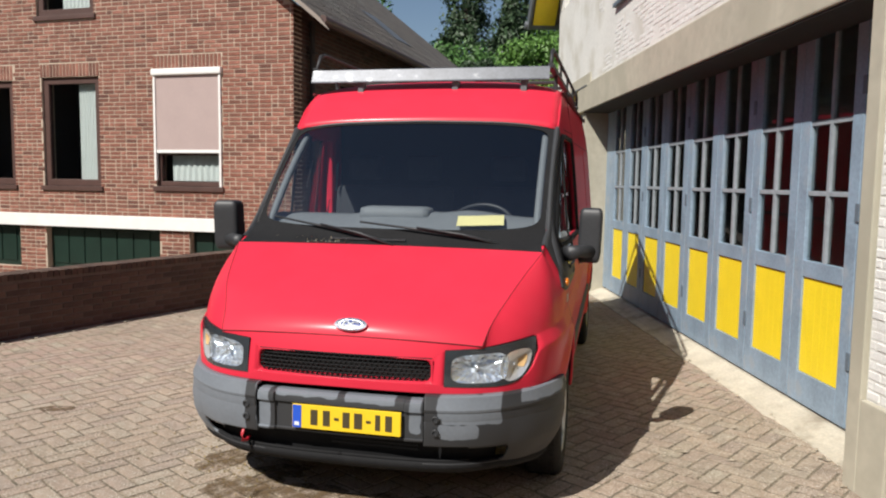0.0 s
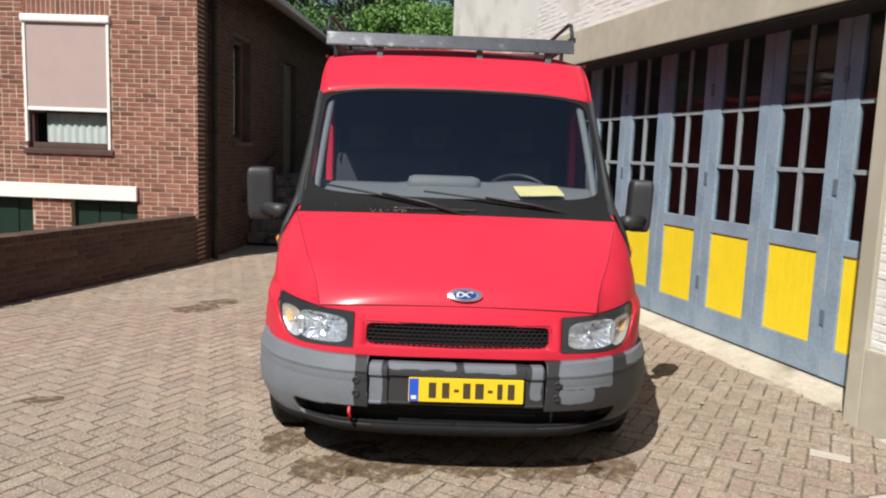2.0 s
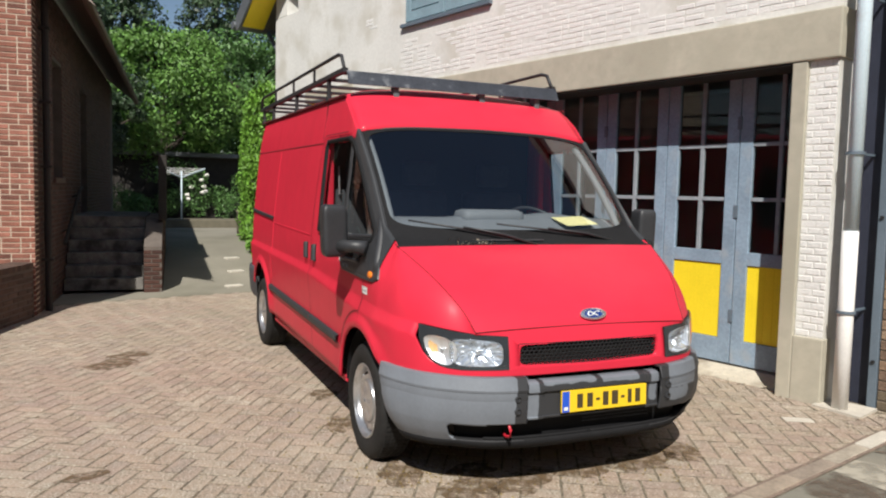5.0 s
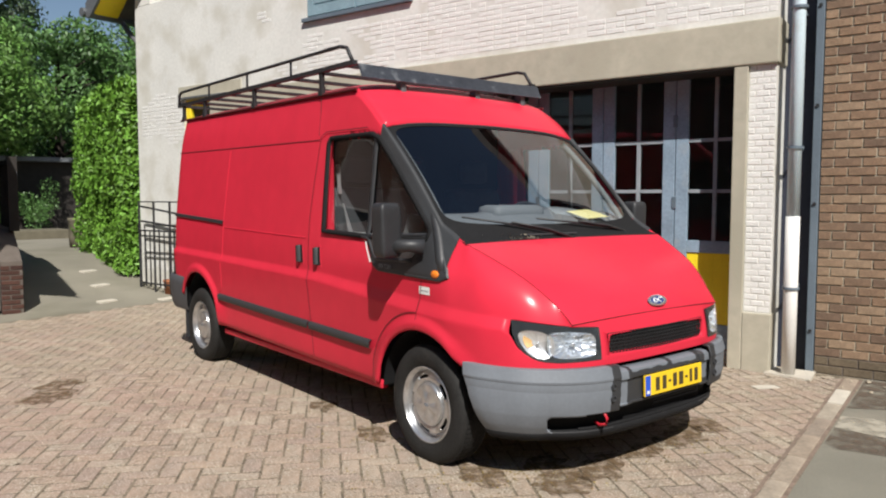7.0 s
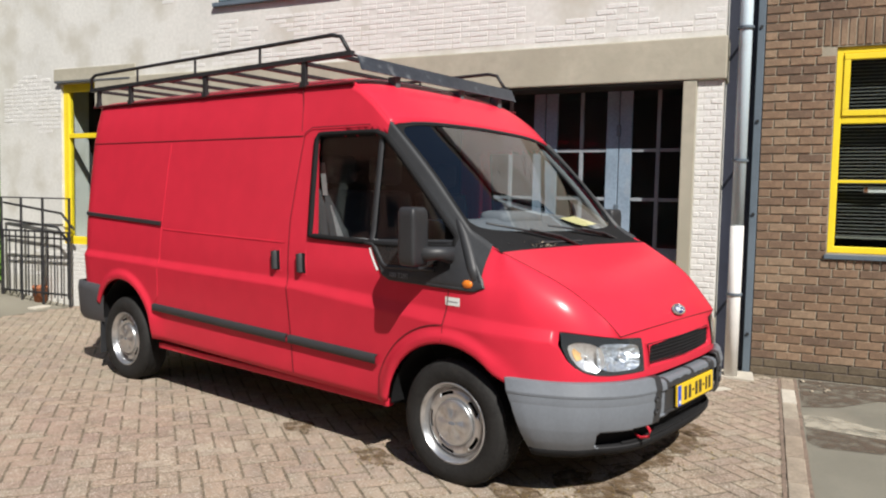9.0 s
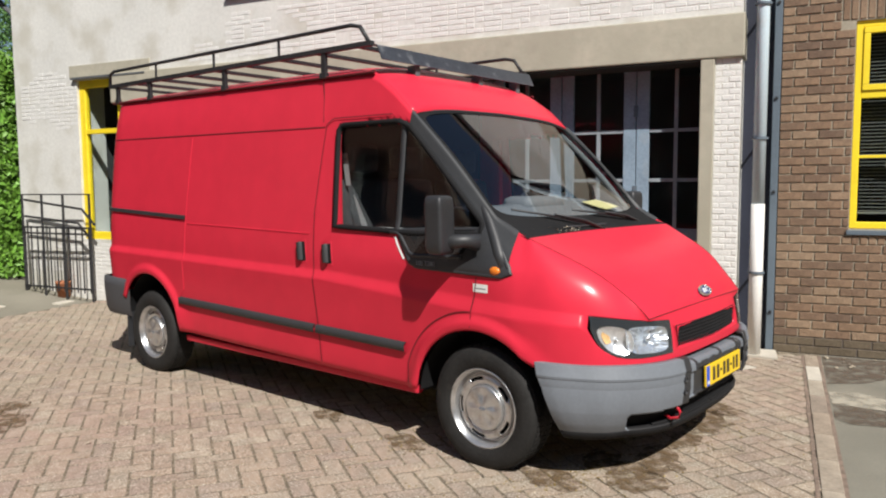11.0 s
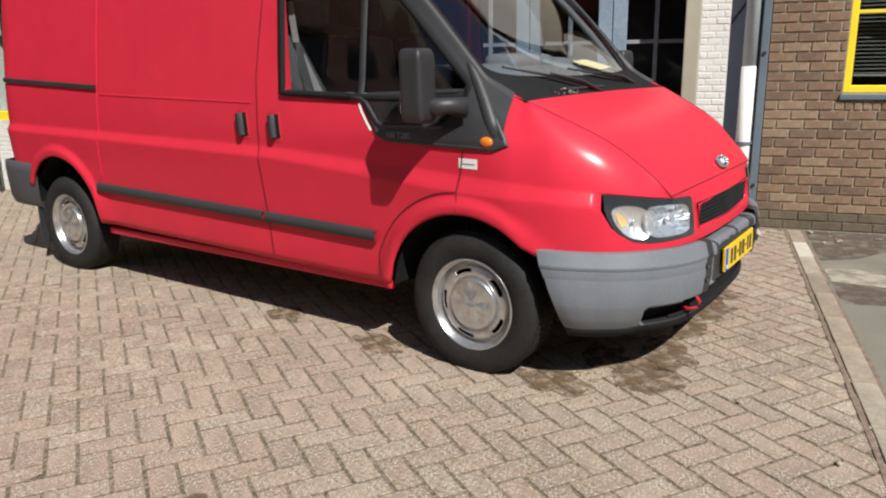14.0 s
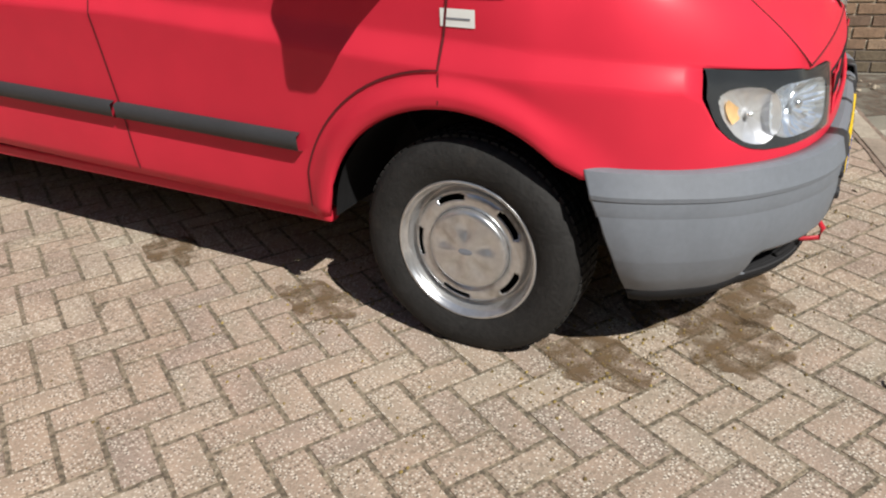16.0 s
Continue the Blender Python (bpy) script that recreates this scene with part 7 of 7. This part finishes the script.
def wheel(y, s):
    b = bmesh.new()
    lathe(b, tyre_prof, 72, "x")
    for v in b.verts:
        r = math.hypot(v.co.y, v.co.z)
        if v.co.z < -0.312:
            v.co.z = -0.312 + (v.co.z + 0.312) * 0.15
    w = part("wheel", b, M["rubber"], van, "worn black tyre on a silver steel wheel", True)
    w.matrix_basis = pose(s * 0.868, y, 0.315, 0, 0, 0 if s > 0 else 180)
    b = bmesh.new()
    for k in range(72):
        a = 2 * math.pi * k / 72
        for off in (-0.055, -0.02, 0.02, 0.055):
            m2 = Matrix.Rotation(a + off * 0.3, 4, "X") @ Matrix.Translation((off, 0, 0.328))
            bmesh.ops.create_cube(b, size=1, matrix=m2 @ Matrix.Diagonal((0.026, 0.020, 0.006, 1)))
    for v in b.verts:
        if v.co.z < -0.312:
            v.co.z = -0.3125
    part("tread", b, M["rubber"], w, "tyre tread blocks")
    b = bmesh.new()
    prof = [(0.205, 0.050), (0.213, 0.086), (0.211, 0.093), (0.206, 0.095), (0.202, 0.091), (0.200, 0.082), (0.195, 0.079), (0.191, 0.074), (0.187, 0.045), (0.182, 0.034), (0.176, 0.036), (0.172, 0.055), (0.168, 0.064), (0.163, 0.0675), (0.158, 0.069), (0.152, 0.070), (0.146, 0.070), (0.141, 0.0695), (0.137, 0.069), (0.130, 0.067), (0.124, 0.064), (0.118, 0.060)]
    n = 100

    def slot(i, k):
        r = 0.5 * (prof[i][0] + prof[i + 1][0])
        half = 5 if 0.148 < r < 0.162 else 4
        return 0.145 < r < 0.166 and abs(k % 20 - 10) < half

    lathe(b, prof, n, "x", slot)
    rim = part("rim", b, M["rim"], w, "silver steel rim with five slots", True)
    sd = rim.modifiers.new("thickness", "SOLIDIFY")
    sd.thickness = 0.006
    b = bmesh.new()
    lathe(b, [(0.1205, 0.062), (0.119, 0.074), (0.116, 0.079), (0.110, 0.0815)] + [(0.104 - 0.0065 * k, 0.083 + 0.0005 * k) for k in range(16)] + [(0.001, 0.091)], 90, "x")
    for v in b.verts:
        r, a = math.hypot(v.co.y, v.co.z), math.atan2(v.co.z, v.co.y)
        v.co.x -= 0.009 * math.exp(-((r - 0.068) / 0.030) ** 2) * (0.5 + 0.5 * math.cos(5 * (a - 0.35))) ** 1.5
    part("hub_cap", b, M["rim"], w, "dull silver hub cap with five dimples", True)
    b = bmesh.new()
    lathe(b, [(0.001, 0.0), (0.020, 0.0), (0.022, 0.002), (0.001, 0.003)], 24, "x")
    o = part("cap_badge", b, M["trim_grey"], w)
    o.matrix_basis = Matrix.Translation((0.0885, 0, 0)) @ Matrix.Diagonal((1, 1, 0.45, 1))
    b = bmesh.new()
    lathe(b, [(0.001, 0.02), (0.20, 0.02), (0.20, -0.09), (0.001, -0.09)], 32, "x")
    part("drum", b, M["underbody"], w, "dark brake drum")


for y in (0.0, 3.30):
    for s in (-1, 1):
        wheel(y, s)

# ---- underbody, arches, sills ----
bm = bmesh.new()
box(bm, -0.62, 0.62, -0.70, 3.95, 0.24, 0.46)
box(bm, -0.86, 0.86, 0.50, 2.82, 0.30, 0.46)
box(bm, -0.88, 0.88, 0.46, 4.0, 0.46, 0.49)
box(bm, -0.62, 0.62, -0.72, 0.0, 0.46, 0.60)
part("underbody", bm, M["underbody"], van, "dark dirty underside")
for cy, cz, r in ARCHES:
    def liner(b, s, cy=cy, cz=cz, r=r):
        rows = []
        for k in range(25):
            a = 0.06 + (math.pi - 0.10) * (k / 24)
            rows.append([rk(s * x, cy + (r + 0.004) * math.cos(a), cz + (r + 0.004) * math.sin(a)) for x in (0.935, 0.80, 0.62)])
        grid(b, rows)
        cc = b.verts.new(rk(s * 0.62, cy, cz))
        inner = [b.verts.new(q[2]) for q in rows]
        for i in range(24):
            b.faces.new((cc, inner[i], inner[i + 1]))
    sym("wheel_arch_liner", liner, M["dull_black"], "black wheel arch liner", True)
sym("sill", lambda b, s: [box(b, min(s * 0.88, s * 0.928), max(s * 0.88, s * 0.928), 0.475, 2.86, 0.300, 0.345, 0.012)], M["red"], "red sill edge")
bm = bmesh.new()
RB = curve([(0.965, 3.62), (0.985, 3.80), (0.975, 4.02), (0.90, 4.11), (0.5, 4.14), (0.0, 4.145)], 40)
prof = [(-0.02, 0.665), (0.0, 0.66), (0.006, 0.60), (0.004, 0.57), (0.0, 0.50), (-0.008, 0.40), (-0.03, 0.345)]
for s in (-1, 1):
    rows = []
    for i in range(40):
        d = RB[min(i + 1, 39)] - RB[max(i - 1, 0)]
        n = np.array((d[1], -d[0])) / np.linalg.norm(d)
        rows.append([rk(s * (RB[i][0] + n[0] * o), RB[i][1] + n[1] * o + (0.10 * (0.66 - z) if i < 6 else 0), z) for o, z in prof])
    grid(bm, rows)
part("rear_bumper", bm, M["rear_grey"], van, "faded dark grey rear bumper", True)
sym("mud_flap", lambda b, s: [box(b, min(s * 0.78, s * 0.95), max(s * 0.78, s * 0.95), 3.715, 3.727, 0.14, 0.50, 0.003)], M["black_plastic"], "black rear mud flap")

# ---- cab interior ----
bm = bmesh.new()
box(bm, -0.84, 0.84, 1.36, 1.39, 0.5, 2.08)
box(bm, -0.90, 0.90, 0.48, 1.36, 0.50, 0.53)
part("bulkhead", bm, M["cargo"], van, "dark grey bulkhead behind the seats")
bm = bmesh.new()
rows = []
for x in np.linspace(-0.84, 0.84, 25):
    hump = 0.035 * math.exp(-((x - 0.38) / 0.20) ** 2) + 0.025 * math.exp(-((x + 0.05) / 0.22) ** 4)
    rows.append([rk(x, -0.06 + 0.07 * (abs(x) / 0.84) ** 2, 1.262), rk(x, 0.08, 1.300 + hump * 0.3), rk(x, 0.22, 1.345 + hump), rk(x, 0.32, 1.350 + hump), rk(x, 0.38, 1.22), rk(x, 0.38, 0.85), rk(x, 0.2, 0.6)])
grid(bm, rows)
part("dashboard", bm, M["dash"], van, "grey moulded dashboard", True)
sym("door_frame", lambda b, s: [box(b, *sorted((s * 0.835, s * 0.885)), 1.165, 1.245, 1.20, 1.84, 0.015)], M["red"], "red inner frame behind the door window")


bm = bmesh.new()
box(bm, -0.28, 0.15, 0.16, 0.36, 1.30, 1.405, 0.045)
part("dash_pad", bm, M["dash"], van, "raised padded centre of the dashboard", True)


def seat(x, w, name, label):
    b = bmesh.new()
    for x0, x1, y0, y1, z0, z1, bv in ((x - w / 2, x + w / 2, 0.68, 1.18, 0.78, 0.95, 0.05), (x - w / 2, x + w / 2, 1.10, 1.24, 0.92, 1.52, 0.05)):
        box(b, x0, x1, y0, y1, z0, z1, bv)
    for v in b.verts:
        v.co.y += 0.18 * max(0.0, v.co.z - 1.0)
    o = part(name, b, M["seat"], van, label, True)
    for hx in ([x] if w < 0.6 else [x - w / 4, x + w / 4]):
        b = bmesh.new()
        box(b, hx - 0.13, hx + 0.13, 1.20, 1.30, 1.56, 1.74, 0.04)
        part("headrest", b, M["seat"], o, "", True)


seat(0.46, 0.50, "driver_seat", "grey cloth driver seat")
seat(-0.38, 0.88, "passenger_bench", "grey cloth double passenger seat")
bm = bmesh.new()
sw = Matrix.Translation(rk(0.40, 0.46, 1.285)) @ pose(0, 0, 0, 38, 0, 0)
tube(bm, [sw @ Vector((0.195 * math.cos(t), 0.195 * math.sin(t), 0)) for t in np.linspace(0, 2 * math.pi, 40)[:-1]], 0.014, 8, close=True)
for t in (0.3, 2.84, 4.7):
    tube(bm, [sw @ Vector((0, 0, -0.02)), sw @ Vector((0.19 * math.cos(t), 0.19 * math.sin(t), 0))], 0.014, 6)
tube(bm, [sw @ Vector((0, 0, 0.0)), sw @ Vector((0, 0, -0.25))], 0.05, 12)
part("steering_wheel", bm, M["black_plastic"], van, "black steering wheel", True)
sym("door_trim", lambda b, s: [box(b, min(s * 0.85, s * 0.915), max(s * 0.85, s * 0.915), 0.14, 1.16, 1.10, 1.232, 0.010)], M["door_grey"], "grey inner top of the door")
bm = bmesh.new()
grid(bm, [[rk(-0.80, 1.16 + w - 0.03 * k / 6, 1.66 - 0.20 * k / 6) for w in (0.0, 0.045)] for k in range(7)])
# pale wedge below the belt, widening downwards
grid(bm, [[rk(-0.82, 1.075 - 0.12 * k / 6 + w, 1.40 - 0.20 * k / 6) for w in (0.0, 0.01 + 0.05 * k / 6)] for k in range(7)])
part("seat_belt", bm, M["door_grey"], van, "pale grey seat belt and a pale wedge by the door pillar")
bm = bmesh.new()
grid(bm, [[(x, y, 0.004 + 0.006 * math.sin(x * 12) * math.cos(y * 9)) for x in np.linspace(-0.13, 0.13, 8)] for y in np.linspace(-0.085, 0.085, 6)])
paper = link("paper", bm, M["paper"], m=VAN @ Matrix.Translation(rk(0.47, 0.085, 1.338)) @ pose(0, 0, 0, 16, 0, 8))
tagged(paper, "yellow paper note lying on the dashboard behind the windscreen", "paper")

# ---- roof rack ----
rack = part("roof_rack", bmesh.new(), M["iron"], van, "black steel roof rack with side hoops and a front plate")
RXL, RXR = -0.845, 0.765
b = bmesh.new()
for x in (RXL, RXR):
    box(b, x - 0.018, x + 0.018, 0.88, 4.05, 2.285, 2.315)
for v in b.verts:
    v.co.z += RAKE * v.co.y * 0.5
b.to_mesh(rack.data)
b.free()


def zr(y):
    return 2.30 + RAKE * y * 0.5


for y in np.linspace(1.02, 4.04, 9):
    part("cross_bar", boxes((RXL, RXR, y - 0.016, y + 0.016, zr(y) - 0.012, zr(y) + 0.012), bev=0.004), M["iron"], rack)
for x in (RXL, RXR):
    h = 0.125
    part("side_hoop", tube(bmesh.new(), [(x, 0.90, zr(0.9)), (x, 0.98, zr(1) + h * 0.85), (x, 1.06, zr(1) + h), (x, 2.5, zr(2.5) + h), (x, 3.98, zr(4) + h), (x, 4.05, zr(4) + h * 0.8), (x, 4.05, zr(4))], 0.013, 8), M["iron"], rack, smooth=True)
    for y in (1.75, 2.5, 3.3):
        part("post", tube(bmesh.new(), [(x, y, zr(y)), (x, y, zr(y) + h)], 0.010, 6), M["iron"], rack)
    for y in (1.305, 2.37, 3.40, 3.92):
        b = bmesh.new()
        s = -1 if x < 0 else 1
        box(b, x - 0.012, x + 0.012, y - 0.02, y + 0.02, 2.15 + RAKE * y, zr(y), 0.003)
        box(b, min(x, s * 0.85) - 0.012, max(x, s * 0.85) + 0.012, y - 0.03, y + 0.03, 2.122 + RAKE * y, 2.158 + RAKE * y, 0.004)
        part("foot", b, M["iron"], rack, "black steel clamp foot on the roof gutter")
b = bmesh.new()
grid(b, [[(x, 0.805, 2.205), (x, 0.812, 2.215), (x, 0.845, 2.292), (x, 0.875, 2.300), (x, 0.88, 2.29)] for x in np.linspace(RXL, RXR, 12)])
pl2 = part("front_plate", b, M["plate_steel"], rack, "dull dark grey steel wind plate")
sd = pl2.modifiers.new("thickness", "SOLIDIFY")
sd.thickness = 0.004
for x in (-0.5, 0.15, 0.6):
    part("plate_foot", boxes((x - 0.02, x + 0.02, 0.83, 0.90, 2.14, 2.215), bev=0.004), M["lead"], rack)


def litter():
    """Dry leaves, crumbs and grit lying on the ground along the walls."""
    rnd = random.Random(21)
    spots = [(rnd.uniform(2.25, 2.62), rnd.uniform(3.2, 7.5)) for k in range(50)]
    spots += [(rnd.uniform(2.2, 2.68), rnd.uniform(1.2, 3.1)) for k in range(60)]
    spots += [(rnd.gauss(1.75, 0.3), rnd.gauss(4.2, 0.5)) for k in range(24)]
    spots += [(wall_x(y) + 0.12 + abs(rnd.gauss(0, 0.12)), y) for y in [rnd.uniform(5.0, 10.0) for k in range(50)]]
    spots += [(rnd.uniform(-3, 1.5), rnd.uniform(3.0, 9.0)) for k in range(40)]
    vs, fs = [], []
    for x, y in spots:
        if abs(x - 0.3) < 1.4 and 4.0 < y < 8.3 and x < 1.4:
            continue
        k, a, r = len(vs), rnd.uniform(0, 6.28), rnd.uniform(0.006, 0.024)
        z = 0.006 + (0.012 if x > 2.56 and y > 3.7 else 0.0)
        for q in range(6):
            t = a + q * math.pi / 3
            vs.append((x + r * math.cos(t) * (1 if q % 3 else 1.5), y + r * 0.7 * math.sin(t), z + rnd.uniform(0, 0.006)))
        vs.append((x, y, z + 0.004 + 0.3 * r))
        fs += [(k + q, k + (q + 1) % 6, k + 6) for q in range(6)]
    me = bpy.data.meshes.new("litter")
    me.from_pydata(vs, [], fs)
    me.materials.append(M["dry_leaf"])
    tagged(new("fallen_leaf_litter", me), "pale dry leaves and crumbs scattered on the ground", "leaf litter", kind="stuff")


LATER.append(litter)


def grit():
    """Mossy crumbs and pale grains gathered where the paving is stained."""
    rnd = random.Random(77)
    for mt, nm, lab, cnt, size in (("moss", "moss_crumbs", "olive moss crumbs in the stained paving", 900, 0.006), ("pale_grit", "pale_grit", "pale grains of grit on the paving", 700, 0.0035)):
        vs, fs = [], []
        for q in range(cnt):
            cx, cy, sp = rnd.choice(((-0.88, 4.10, 0.13), (-0.64, 4.95, 0.16), (-0.70, 3.90, 0.14), (-0.50, 3.75, 0.16), (0.03, 3.53, 0.2), (0.5, 3.42, 0.2), (-1.0, 4.6, 0.5), (-1.6, 4.4, 0.8)))
            x, y = rnd.gauss(cx, sp), rnd.gauss(cy, sp)
            k, r, a = len(vs), size * rnd.uniform(0.4, 1.3), rnd.uniform(0, 6.28)
            for j in range(5):
                vs.append((x + r * math.cos(a + j * 1.257), y + r * rnd.uniform(0.5, 1.0) * math.sin(a + j * 1.257), 0.0035))
            vs.append((x, y, 0.0045 + r * 0.6))
            fs += [(k + j, k + (j + 1) % 5, k + 5) for j in range(5)]
        me = bpy.data.meshes.new(nm)
        me.from_pydata(vs, [], fs)
        me.materials.append(M[mt])
        tagged(new(nm, me), lab, "grit", kind="stuff")


LATER.append(grit)
for build in LATER:
    build()
